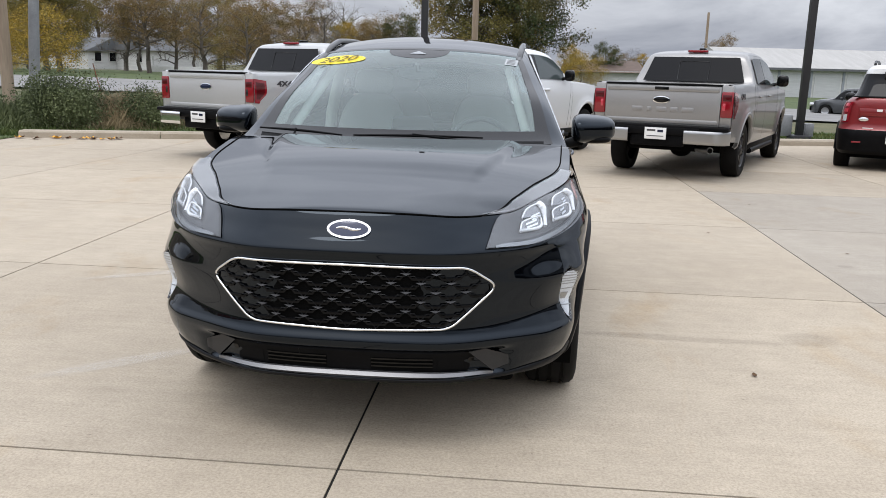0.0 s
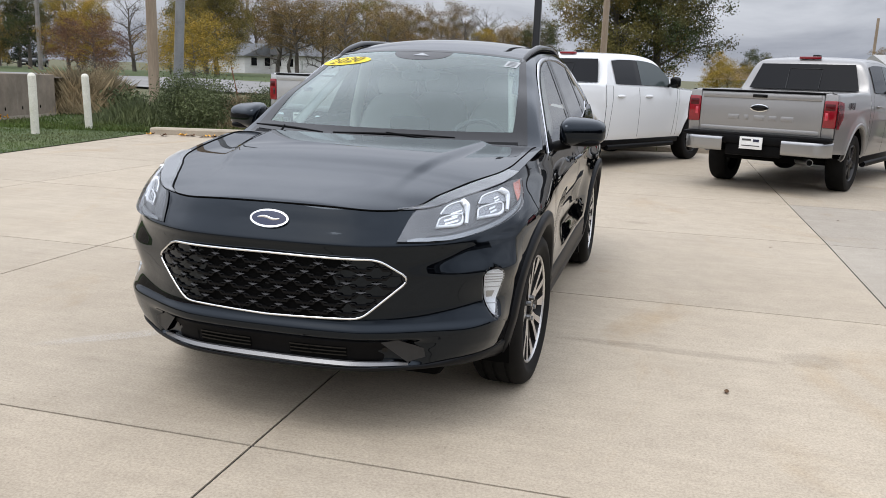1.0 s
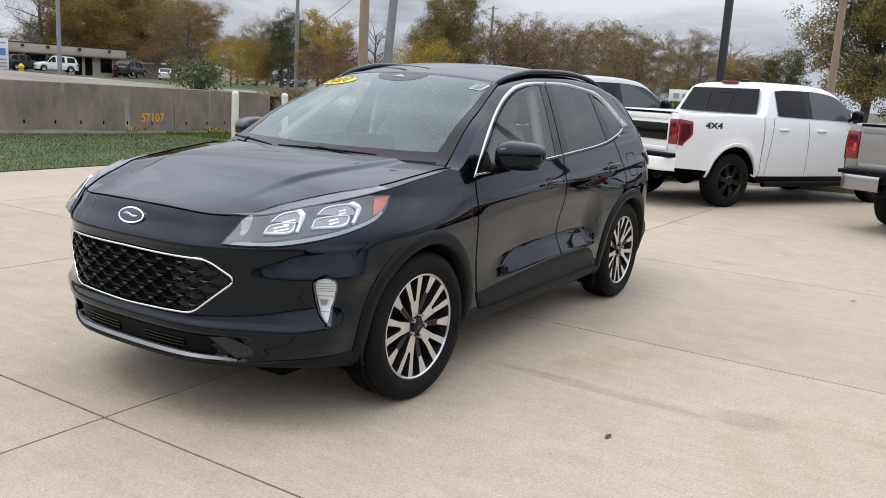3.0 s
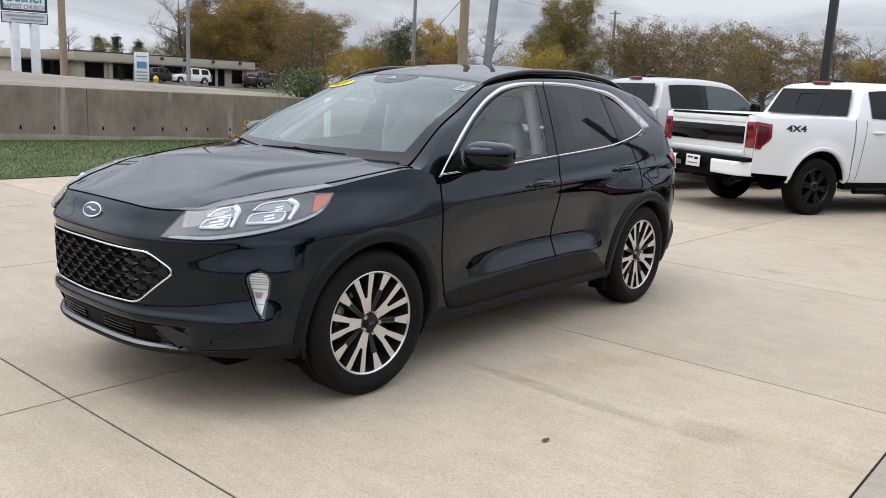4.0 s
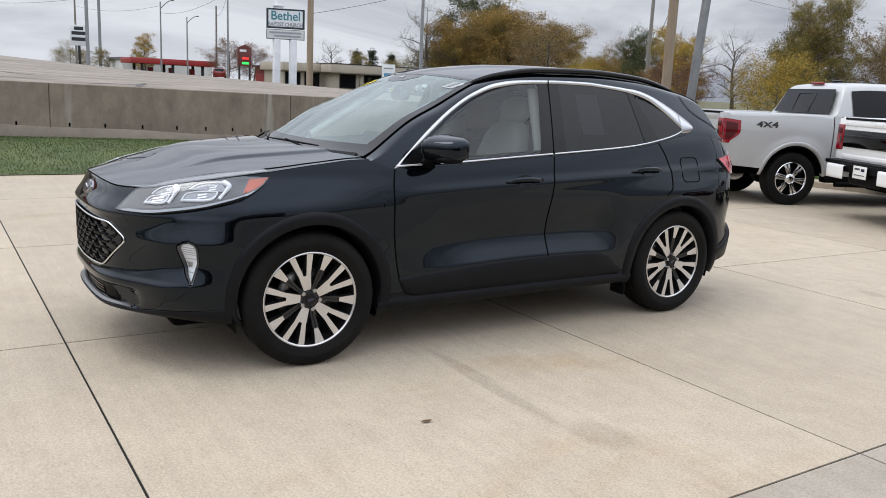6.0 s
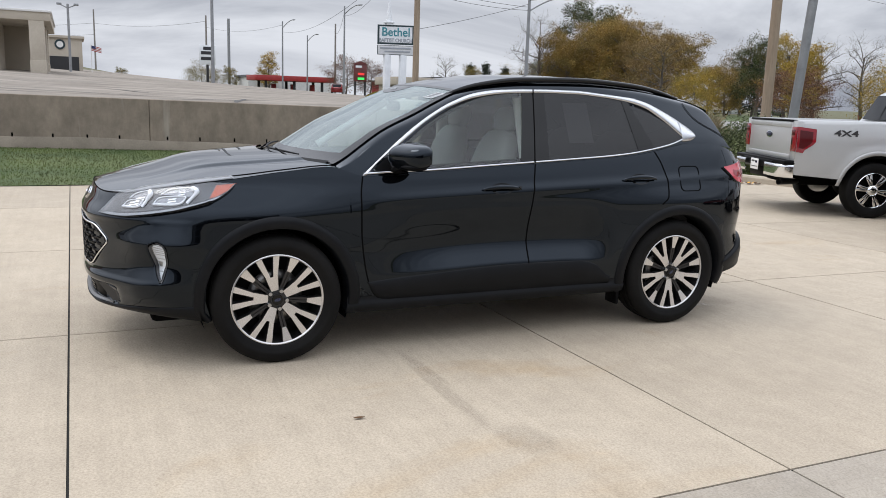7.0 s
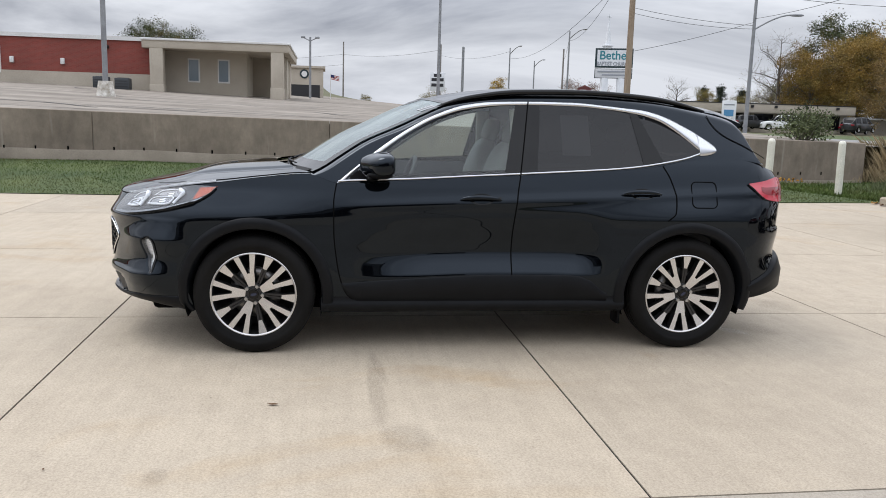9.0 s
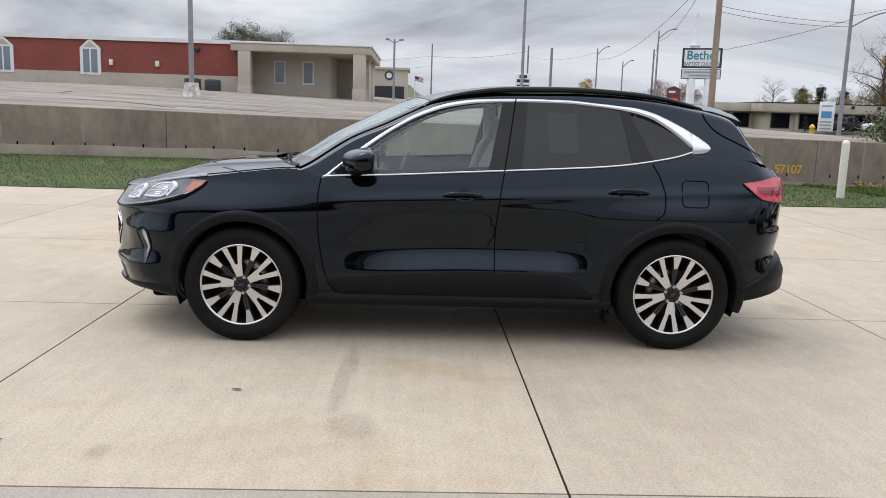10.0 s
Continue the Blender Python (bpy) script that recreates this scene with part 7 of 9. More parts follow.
def box_loop(z, grow=0.0, n=56):
    w, a, b = half_w(z) + grow, back_y(z) - grow, front_y(z) + grow
    out = []
    for k in range(n):
        t = 2 * math.pi * k / n
        c, q = math.cos(t), math.sin(t)
        out.append(Vector((w * math.copysign(abs(c) ** 0.26, c), (a + b) / 2 + (b - a) / 2 * math.copysign(abs(q) ** 0.22, q), z)))
    return out


def box_shell(name, z0, z1, mat, n=8, grow=0.0, cap=False, label=""):
    bm = bmesh.new()
    zs = list(np.linspace(z0, z1, n))
    rows = [box_loop(z, grow) for z in zs]
    if cap:
        rows += [[Vector((p.x * k, (p.y + 0.8) * k - 0.8, z1 + 0.035 * (1 - k * k))) for p in rows[-1]] for k in (0.85, 0.5, 0.02)]
    grid(bm, rows, closed=True)
    bmesh.ops.recalc_face_normals(bm, faces=bm.faces)
    return part(name, bm, mat, red, label)


box_shell("lower_cladding", 0.27, 0.68, cladding, 8, 0.004, label="black plastic bumper and sills")
box_shell("body", 0.68, 1.225, red_paint, 12)
box_shell("cabin_glass", 1.225, 1.60, dark_glass, 8)
box_shell("roof", 1.60, 1.74, white_paint, 6, 0.003, cap=True, label="white painted roof")
for s in (1, -1):
    for y in (-0.85, 0.10):
        bm = bmesh.new()
        grid(bm, [[Vector((s * (half_w(z) + 0.004), y + d - 0.25 * (z - 1.22) * (y > 0), z)) for d in (-0.05, 0.05)] for z in np.linspace(1.225, 1.60, 6)], flip=s < 0)
        part("door_pillar", bm, gloss_black, red)
    # upright lamp wrapped round the rear corner
    def corner(z, u, off):
        p = box_loop(z, off, 400)[int((1.5 * math.pi + s * u * 2 * math.pi) / (2 * math.pi) * 400) % 400]
        return p
    bm = bmesh.new()
    grid(bm, [[corner(z, u, 0.010) for u in np.linspace(0.072, 0.150, 26)] for z in np.linspace(0.79, 1.13, 12)])
    bmesh.ops.recalc_face_normals(bm, faces=bm.faces)
    tl = part("tail_lamp", bm, red_lens, red, "tall dark red tail lamp with clear lower half")
    for z0, z1, m in ((0.815, 0.925, clear_lens), (0.965, 1.02, pink_lens), (1.055, 1.105, pink_lens)):
        bm = bmesh.new()
        grid(bm, [[corner(z, u, 0.016) for u in np.linspace(0.086, 0.122, 16)] for z in np.linspace(z0, z1, 4)])
        bmesh.ops.recalc_face_normals(bm, faces=bm.faces)
        part("lamp_window", bm, m, tl)
    for ax in (-1.42, 1.33):
        w = new("wheel")
        w.parent = red
        bm = bmesh.new()
        lathe(bm, [(0.22, -0.11), (0.33, -0.12), (0.358, -0.085), (0.362, 0), (0.358, 0.085), (0.33, 0.115), (0.23, 0.11)], 32)
        part("tyre", bm, rubber, w)
        bm = bmesh.new()
        lathe(bm, [(0.235, 0.10), (0.22, 0.08), (0.05, 0.07), (0.001, 0.08)], 24)
        part("rim", bm, dark_alloy, w)
        w.matrix_basis = pose(s * 0.822, ax, 0.362 - 0.03, 0, 0, 0 if s > 0 else 180)
        bm = bmesh.new()
        grid(bm, [[Vector((s * (0.938 + e), ax + r * math.cos(a), 0.34 + r * math.sin(a))) for a in np.linspace(-0.05, math.pi + 0.05, 22)] for r, e in ((0.36, -0.05), (0.375, 0.008), (0.44, 0.008), (0.45, -0.05))])
        bmesh.ops.recalc_face_normals(bm, faces=bm.faces)
        part("arch_trim", bm, cladding, red)
    bm = bmesh.new()
    tube(bm, [(s * 0.47, y, z) for y, z in ((-1.75, 1.755), (-1.6, 1.80), (-0.5, 1.815), (0.0, 1.80), (0.1, 1.765))], 0.022, 8)
    part("roof_rail", bm, pole_blk, red)
    part("reflector", boxed(*sorted((s * 0.52, s * 0.66)), -2.285, -2.26, 0.465, 0.492, 0.005), red_lens, red)
    part("head_lamp", boxed(*sorted((s * 0.55, s * 0.84)), 2.02, 2.175, 0.86, 1.0, 0.03), lamp_white, red)
    bm = bmesh.new()
    rounded(bm, (s * 0.93, 0.78, 1.16), (0.20, 0.14, 0.16), 2.8)
    part("door_mirror", bm, gloss_black, red)
part("grille", boxed(-0.5, 0.5, 2.1, 2.185, 0.80, 1.0, 0.02), gloss_black, red)
part("wiper_pivot", boxed(-0.30, -0.24, -2.03, -1.94, 1.52, 1.64, 0.015), pole_blk, red)
part("glass_seam", boxed(-0.72, 0.72, -2.176, -2.10, 1.212, 1.235, 0.004), gloss_black, red)
part("tailgate_fold", boxed(-0.60, 0.60, -2.222, -2.19, 0.905, 1.035, 0.012), red_paint, red)
for x in (-0.34, -0.21, -0.08, 0.05, 0.18, 0.31):
    part("tailgate_mark", boxed(x, x + 0.085, -2.232, -2.215, 0.985, 1.025, 0.003), paper_white, red)
bm = bmesh.new()
oval(bm, -0.52, 0.855, 0.075, 0.032, 0.0, 0.006, 24, surf=lambda a, b_, o: Vector((a, -2.218 - o, b_)))
part("tail_badge", bm, chrome, red)
part("tailgate_script", boxed(-0.52, -0.36, -2.222, -2.20, 0.705, 0.718), paper_white, red)
plate = part("dealer_plate", boxed(-0.155, 0.155, -2.295, -2.265, 0.47, 0.63, 0.004), paper_white, red, "white dealer plate with coloured bars")
part("plate_bar", boxed(-0.12, 0.12, -2.299, -2.294, 0.575, 0.60), red_lens, plate)
part("plate_bar", boxed(-0.12, 0.10, -2.299, -2.294, 0.50, 0.515), lamp_grey, plate)
part("underbody", boxed(-0.72, 0.72, -1.95, 1.8, 0.20, 0.40), dark_void, red)
bm = bmesh.new()
cyl(bm, (0.38, -2.2, 0.27), (0.50, -1.6, 0.27), 0.035, 0.035, 12)
part("exhaust_pipe", bm, satin_chrome, red)


# ---------- poles, signs and wires ----------
wood_pole_mat = mottled("weathered_pole", (0.22, 0.165, 0.115), (0.36, 0.285, 0.21), 0.9, 0, 2, 25, 0.5, 0.01, (1, 1, 0.12))
galv = mottled("galvanised_steel", (0.22, 0.225, 0.235), (0.30, 0.31, 0.32), 0.55, 0.4, 3, 40, 0.1, 0.002)
pole_brown = mottled("brown_pole", (0.19, 0.175, 0.16), (0.26, 0.24, 0.22), 0.8, 0, 3, 30, 0.3, 0.005)
pole_black = plain("black_pole", (0.018, 0.018, 0.02), 0.5)
post_white = mottled("painted_post", (0.62, 0.60, 0.50), (0.74, 0.72, 0.64), 0.7, 0, 3, 40, 0.3, 0.004)
sign_white = mottled("sign_white", (0.66, 0.68, 0.70), (0.76, 0.78, 0.80), 0.5, 0, 2, 40, 0)
sign_teal = plain("sign_teal", (0.03, 0.20, 0.24), 0.5)
sign_grey = plain("sign_grey", (0.28, 0.30, 0.33), 0.5)
sign_red = mottled("sign_red", (0.28, 0.02, 0.02), (0.36, 0.03, 0.03), 0.5, 0, 2, 40, 0)
cable_mat = plain("cable", (0.03, 0.03, 0.03), 0.7)


def pole(name, label, x, y, h, r0, r1, mat, lean=(0, 0), z=None, cross=0, group="poles", seg=12):
    z = ground_z(x, y) if z is None else z
    ob = thing(name, label, "pole", group, at=pose(x, y, z))
    part("shaft", rod((0, 0, -0.2), (lean[0] * h, lean[1] * h, h), r0, r1, seg), mat, ob)
    for k in range(cross):
        zz = h - 0.5 - 0.7 * k
        part("crossarm", boxed(-1.1, 1.1, -0.06, 0.06, zz - 0.06, zz + 0.06, 0.01), mat, ob)
        for i in (-1.0, -0.4, 0.4, 1.0):
            part("insulator", rod((i, 0, zz + 0.06), (i, 0, zz + 0.24), 0.05, 0.035, 8), galv, ob)
    return ob


def street_lamp(x, y, h, arm, turn, label="grey steel street lamp with a curved arm", z=None, mat=None, over=0.0):
    z = ground_z(x, y) if z is None else z
    mat = mat or galv
    ob = thing("street_lamp", label, "lamp post", "street lamps", at=pose(x, y, z, 0, 0, turn))
    part("shaft", rod((0, 0, -0.2), (0, 0, h + over), 0.13, 0.08, 10), mat, ob)
    bm = bmesh.new()
    tube(bm, [(arm * t, 0, h - 0.9 + 0.9 * math.sin(t * 1.5)) for t in np.linspace(0, 1, 8)], 0.05, 6)
    part("arm", bm, mat, ob)
    bm = bmesh.new()
    rounded(bm, (arm + 0.3, 0, h - 0.02), (0.8, 0.3, 0.16), 2.5)
    part("lamp_head", bm, mat, ob)
    return ob


pole("utility_pole", "weathered brown wooden utility pole", -13.87, 17.06, 10.5, 0.165, 0.13, wood_pole_mat)
pole("utility_pole", "grey weathered pole leaning beside a wooden one", -13.55, 17.75, 10.5, 0.15, 0.12, galv, (0.055, 0.03))
pole("utility_pole", "tall wooden utility pole with cross-arms", -74.7, 134, 16.5, 0.30, 0.2, pole_brown, cross=1)
pole("utility_pole", "wooden utility pole beyond the wall", -48.9, 52.3, 13, 0.19, 0.14, pole_brown)
pole("utility_pole", "wooden utility pole beside the church sign", -41.0, 16.49, 11.5, 0.20, 0.15, wood_pole_mat, z=1.0)
street_lamp(-41.71, 24.46, 7.1, 2.1, 75, z=0.85, over=2.6)
pole("utility_pole", "wooden utility pole behind the big tree", -1.45, 29.28, 9, 0.14, 0.11, wood_pole_mat)
pole("utility_pole", "distant wooden utility pole", 37.4, 171, 15, 0.3, 0.25, wood_pole_mat, z=-1)
street_lamp(-89.9, 27.26, 10.2, 2.6, 20, z=1.4)
street_lamp(-109, 24.41, 9.6, 3.4, 10, z=1.4)
street_lamp(-117, 30, 8.5, 3.0, 10, z=1.4)
pole("utility_pole", "thin dark utility pole on the avenue", -201.9, 3.06, 17, 0.22, 0.15, pole_brown, z=1.5)
pole("utility_pole", "thin dark utility pole on the avenue", -150, 20.2, 13, 0.20, 0.14, pole_brown, z=1.5)
pole("utility_pole", "thin dark utility pole on the avenue", -131, 38.5, 11.5, 0.18, 0.13, pole_brown, z=1.5)
pole("mast", "slim lattice phone mast on the horizon", -190, 31, 16, 0.35, 0.3, galv, z=1.5)
tall = pole("lamp_post", "tall slim grey car-park lamp post", -74.1, 9.73, 11.2, 0.17, 0.12, galv, z=1.6)
part("lamp_head", boxed(-0.5, 0.5, -0.35, 0.35, 11.2, 11.38, 0.03), galv, tall)
lk = thing("lamp_post", "grey lamp post on a flaking white concrete base", "lamp post", "poles", at=pose(-29.06, -9.7, church_z(-29.06, -9.7)))
part("shaft", rod((0, 0, 0.5), (0, 0, 9.5), 0.11, 0.09, 12), galv, lk)
part("concrete_base", rod((0, 0, -0.1), (0, 0, 0.62), 0.40, 0.28, 12), mottled("flaking_white", (0.32, 0.28, 0.22), (0.75, 0.73, 0.68), 0.9, 0, 5, 40, 0.4, 0.01), lk)
tw = thing("lamp_post", "twin-headed car-park lamp post by the church porch", "lamp post", "poles", at=pose(-63.5, -2.3, 2.4))
part("shaft", rod((0, 0, 0), (0, 0, 5.0), 0.10, 0.08, 10), galv, tw)
for s in (1, -1):
    part("lamp_arm", rod((0, 0, 4.7), (0, s * 0.55, 4.95), 0.04, 0.04, 8), galv, tw)
    part("lamp_head", boxed(-0.15, 0.15, *sorted((s * 0.4, s * 0.75)), 4.9, 5.05, 0.03), galv, tw)

for x, y, h, w, lab in ((-1.69, 14.02, 7.5, 0.075, "slim black lamp post behind the pickups"), (7.4, 15.8, 8.0, 0.082, "black lamp post on a square foot")):
    lp = thing("lamp_post", lab, "lamp post", "black lamp posts", at=pose(x, y, ground_z(x, y)))
    part("shaft", boxed(-w, w, -w, w, 0.0, h, 0.01), pole_black, lp)
    part("foot", boxed(-w * 2.8, w * 2.8, -w * 2.8, w * 2.8, -0.1, 0.14, 0.02), pole_black, lp)
    if h > 7.8:
        part("junction_box", boxed(-0.42, -0.16, 0.05, 0.3, 0.1, 0.62, 0.02), galv, lp)
        part("junction_box", boxed(0.16, 0.38, 0.1, 0.3, 0.1, 0.42, 0.02), galv, lp)
# white bollards on the lawn
for x, y, tilt in ((-10.72, 8.52, 0.4), (-10.89, 10.31, -1.6)):
    bl = thing("bollard", "weathered white wooden post standing in the grass", "post", "white posts on the lawn", at=pose(x, y, ground_z(x, y), 0, tilt, 0))
    bm = bmesh.new()
    cyl(bm, (0, 0, -0.1), (0, 0, 1.14), 0.078, 0.078, 14, caps=False)
    lathe(bm, [(0.078, 1.14), (0.066, 1.175), (0.04, 1.2), (0.001, 1.205)], 14, axis="z")
    part("post", bm, post_white, bl)
wf = thing("marker_stake", "thin rusty stake leaning in the weeds", "stake", at=pose(-12.4, 19.6, ground_z(-12.4, 19.6) - 0.05, 0, -13, 0))
part("shaft", rod((0, 0, 0), (0, 0, 1.25), 0.02, 0.015, 6), mottled("rust", (0.16, 0.06, 0.03), (0.22, 0.09, 0.05), 0.9), wf)


def board(parent, name, p, q, z0, z1, thick, mat, label=""):
    """An upright panel between two plan points."""
    p, q = Vector((*p, 0)), Vector((*q, 0))
    d = (q - p).normalized()
    n = Vector((d.y, -d.x, 0)) * thick / 2
    bm = bmesh.new()
    vs = [bm.verts.new((v.x, v.y, z)) for z in (z0, z1) for v in (p - n, q - n, q + n, p + n)]
    for f in ((0, 3, 2, 1), (4, 5, 6, 7), (0, 1, 5, 4), (1, 2, 6, 5), (2, 3, 7, 6), (3, 0, 4, 7)):
        bm.faces.new([vs[i] for i in f])
    bmesh.ops.recalc_face_normals(bm, faces=bm.faces)
    return part(name, bm, mat, parent, label, shade=False)


# church sign on two white legs
sign_dark = plain("sign_dark_teal", (0.012, 0.03, 0.036), 0.4)
sign_pale = mottled("sign_pale", (0.54, 0.55, 0.56), (0.64, 0.65, 0.66), 0.5, 0, 3, 40, 0)
bs = thing("church_sign", "white and teal church sign with a small steeple on white legs", "sign")
A, B = (-57.1, 19.75), (-56.1, 22.45)
mid = ((A[0] + B[0]) / 2, (A[1] + B[1]) / 2)
board(bs, "sign_frame", A, B, 5.45, 6.92, 0.34, sign_dark)
da = Vector((B[0] - A[0], B[1] - A[1])).normalized()
nn = Vector((da.y, -da.x))
ins = lambda k, o: (A[0] + (B[0] - A[0]) * k + nn.x * o, A[1] + (B[1] - A[1]) * k + nn.y * o)
board(bs, "sign_panel", ins(0.055, 0.17), ins(0.945, 0.17), 5.58, 6.79, 0.03, sign_white)
board(bs, "message_frame", A, B, 4.65, 5.38, 0.34, sign_dark)
board(bs, "message_board", ins(0.02, 0.17), ins(0.98, 0.17), 4.69, 5.34, 0.03, sign_pale)
mt = Matrix(((da.x, 0, nn.x, 0), (da.y, 0, nn.y, 0), (0, 1, 0, 0), (0, 0, 0, 1)))
for txt, sz, z, mat, sq in (("Bethel", 0.92, 6.36, sign_teal, 0.95), ("BAPTIST CHURCH", 0.40, 5.74, sign_grey, 0.80)):
    m = mt.copy()
    m.translation = (mid[0] + nn.x * 0.19, mid[1] + nn.y * 0.19, z)
    lettering(txt, sz, 0.01, mat, bs, m, "sign_lettering", 0.012, sq)
for z, a, b in ((5.15, 0.08, 0.92), (4.90, 0.2, 0.9)):
    board(bs, "message_bar", ins(a, 0.21), ins(b, 0.21), z - 0.05, z + 0.05, 0.02, sign_grey)
for k in (0.27, 0.70):
    x, y = A[0] + (B[0] - A[0]) * k, A[1] + (B[1] - A[1]) * k
    part("sign_leg", boxed(x - 0.24, x + 0.24, y - 0.24, y + 0.24, 0.8, 4.66, 0.02), sign_white, bs)
sp = (A[0] + (B[0] - A[0]) * 0.31, A[1] + (B[1] - A[1]) * 0.31)
part("steeple_base", boxed(sp[0] - 0.27, sp[0] + 0.27, sp[1] - 0.27, sp[1] + 0.27, 6.90, 7.06, 0.03), sign_white, bs)
part("steeple_ledge", boxed(sp[0] - 0.36, sp[0] + 0.36, sp[1] - 0.36, sp[1] + 0.36, 7.05, 7.17, 0.03), sign_white, bs)
part("steeple_spire", rod((*sp, 7.16), (*sp, 9.0), 0.27, 0.03, 8), sign_white, bs, "slim white spire")
part("cross_upright", boxed(sp[0] - 0.03, sp[0] + 0.03, sp[1] - 0.03, sp[1] + 0.03, 8.95, 9.5), sign_white, bs)
part("cross_bar", boxed(sp[0] - 0.03, sp[0] + 0.03, sp[1] - 0.17, sp[1] + 0.17, 9.25, 9.32), sign_white, bs)

# shop sign, fuel price sign and the small office sign: plain shapes and bars
ss = thing("shop_sign", "white shop sign with dark bars on a post", "sign", at=pose(-103.8, 13.6, 1.5, 0, 0, 82))
part("post", rod((0, 0, 0), (0, 0, 3.2), 0.15, 0.15, 8), pole_black, ss)
part("panel", boxed(-1.0, 1.0, -0.15, 0.15, 3.1, 5.5, 0.03), sign_white, ss)
for z, w in ((5.1, 0.5), (4.55, 0.8), (3.85, 0.8)):
    part("sign_bar", boxed(-w, w, -0.17, -0.14, z - 0.2, z + 0.2), ink, ss)
    part("sign_bar", boxed(-w, w, 0.14, 0.17, z - 0.2, z + 0.2), ink, ss)
ps = thing("price_sign", "red fuel price sign with lit figures", "sign", at=pose(-99.3, 32.4, 1.2, 0, 0, 77))
sign_maroon = mottled("sign_maroon", (0.10, 0.022, 0.02), (0.16, 0.035, 0.03), 0.5, 0, 3, 30, 0)
part("panel", boxed(-0.85, 0.85, -0.2, 0.2, 2.0, 4.2, 0.03), sign_maroon, ps)
bm = bmesh.new()
vs = [bm.verts.new(p) for p in ((-1.0, -0.25, 4.2), (1.0, -0.25, 4.2), (0, -0.25, 4.65), (-1.0, 0.25, 4.2), (1.0, 0.25, 4.2), (0, 0.25, 4.65))]
for f in ((0, 1, 2), (5, 4, 3), (0, 2, 5, 3), (1, 4, 5, 2), (0, 3, 4, 1)):
    bm.faces.new([vs[i] for i in f])
part("gable", bm, sign_maroon, ps, shade=False)
for x, z, mat in ((-0.2, 3.9, sign_white), (0.1, 2.95, plain("red_figures", (0.3, 0.02, 0.02), 0.5, 0, 0, (1, 0.05, 0.04), 0.9)), (0.1, 2.35, plain("green_figures", (0.02, 0.3, 0.05), 0.5, 0, 0, (0.05, 1, 0.15), 1.2))):
    for yy in (-0.215, 0.215):
        part("sign_bar", boxed(x - 0.42, x + 0.42, yy - 0.01, yy + 0.01, z - 0.14, z + 0.14), mat, ps)
for x in (-0.65, 0.65):
    part("post", boxed(x - 0.12, x + 0.12, -0.12, 0.12, 0, 2.1), pole_black, ps)
os_ = thing("office_sign", "white upright office sign with blue mark and bars", "sign", at=pose(-80.2, 42.95, 0.55, 0, 0, 62))
part("panel", boxed(-0.75, 0.75, -0.15, 0.15, 0.3, 3.4, 0.02), sign_white, os_)
for yy in (-0.165, 0.165):
    part("sign_mark", boxed(-0.5, 0.5, yy - 0.01, yy + 0.01, 1.7, 2.4), plain("sign_blue", (0.08, 0.25, 0.45), 0.5) if yy < 0 else bpy.data.materials["sign_blue"], os_)
    for z in (2.95, 1.3, 0.95, 0.6):
        part("sign_bar", boxed(-0.55, 0.55, yy - 0.01, yy + 0.01, z - 0.07, z + 0.07), sign_grey, os_)
hy = thing("fire_hydrant", "yellow and white fire hydrant", "hydrant", at=pose(-48.0, 25.9, 0.75))
bm = bmesh.new()
lathe(bm, [(0.18, 0), (0.16, 0.1), (0.14, 0.5), (0.2, 0.52), (0.17, 0.62), (0.08, 0.75), (0.001, 0.78)], 12, axis="z")
part("barrel", bm, plain("hydrant_yellow", (0.6, 0.4, 0.03), 0.5), hy)


def cable(a, b, sag, r=0.025):
    a, b = Vector(a), Vector(b)
    bm = bmesh.new()
    tube(bm, [a.lerp(b, t) - Vector((0, 0, sag * 4 * t * (1 - t))) for t in np.linspace(0, 1, 20)], r * 0.62, 5)
    ob = part("overhead_wire", bm, cable_mat, None)
    return tagged(ob, "thin black overhead wire strung between poles", "wire", "overhead wires")


cable((-41.0, 16.49, 10.6), (-48.9, 52.3, 12.0), 0.9)
cable((-41.0, 16.49, 10.0), (-48.9, 52.3, 11.2), 1.3)
cable((-41.0, 16.49, 7.9), (-41.7, 24.46, 7.3), 0.15, 0.02)
cable((-41.0, 16.49, 7.6), (-41.7, 24.46, 7.1), 0.2, 0.02)
cable((-41.0, 16.49, 5.4), (-41.7, 24.46, 7.5), 0.1, 0.02)
cable((-41.7, 24.46, 7.7), (-13.87, 17.06, 6.4), 0.25, 0.02)
cable((-41.0, 16.49, 11.0), (-89.9, 27.26, 10.5), 1.2)
cable((-41.0, 16.49, 10.2), (-109, 24.4, 9.6), 1.6)
cable((-89.9, 27.26, 11.0), (-131, 38.5, 11.5), 0.9)
cable((-109, 24.4, 10.5), (-150, 20.2, 12.5), 0.8)
cable((-150, 20.2, 13.5), (-201.9, 3.06, 15.5), 0.8, 0.04)
cable((-201.9, 3.06, 15.5), (-260, -60, 15.5), 1.2, 0.04)
cable((-201.9, 3.06, 13.0), (-260, -60, 13.0), 1.2, 0.04)
cable((-74.7, 134, 16), (-48.9, 52.3, 12.4), 1.2)
cable((-13.87, 17.06, 4.5), (-48.9, 52.3, 6.0), 0.5, 0.02)


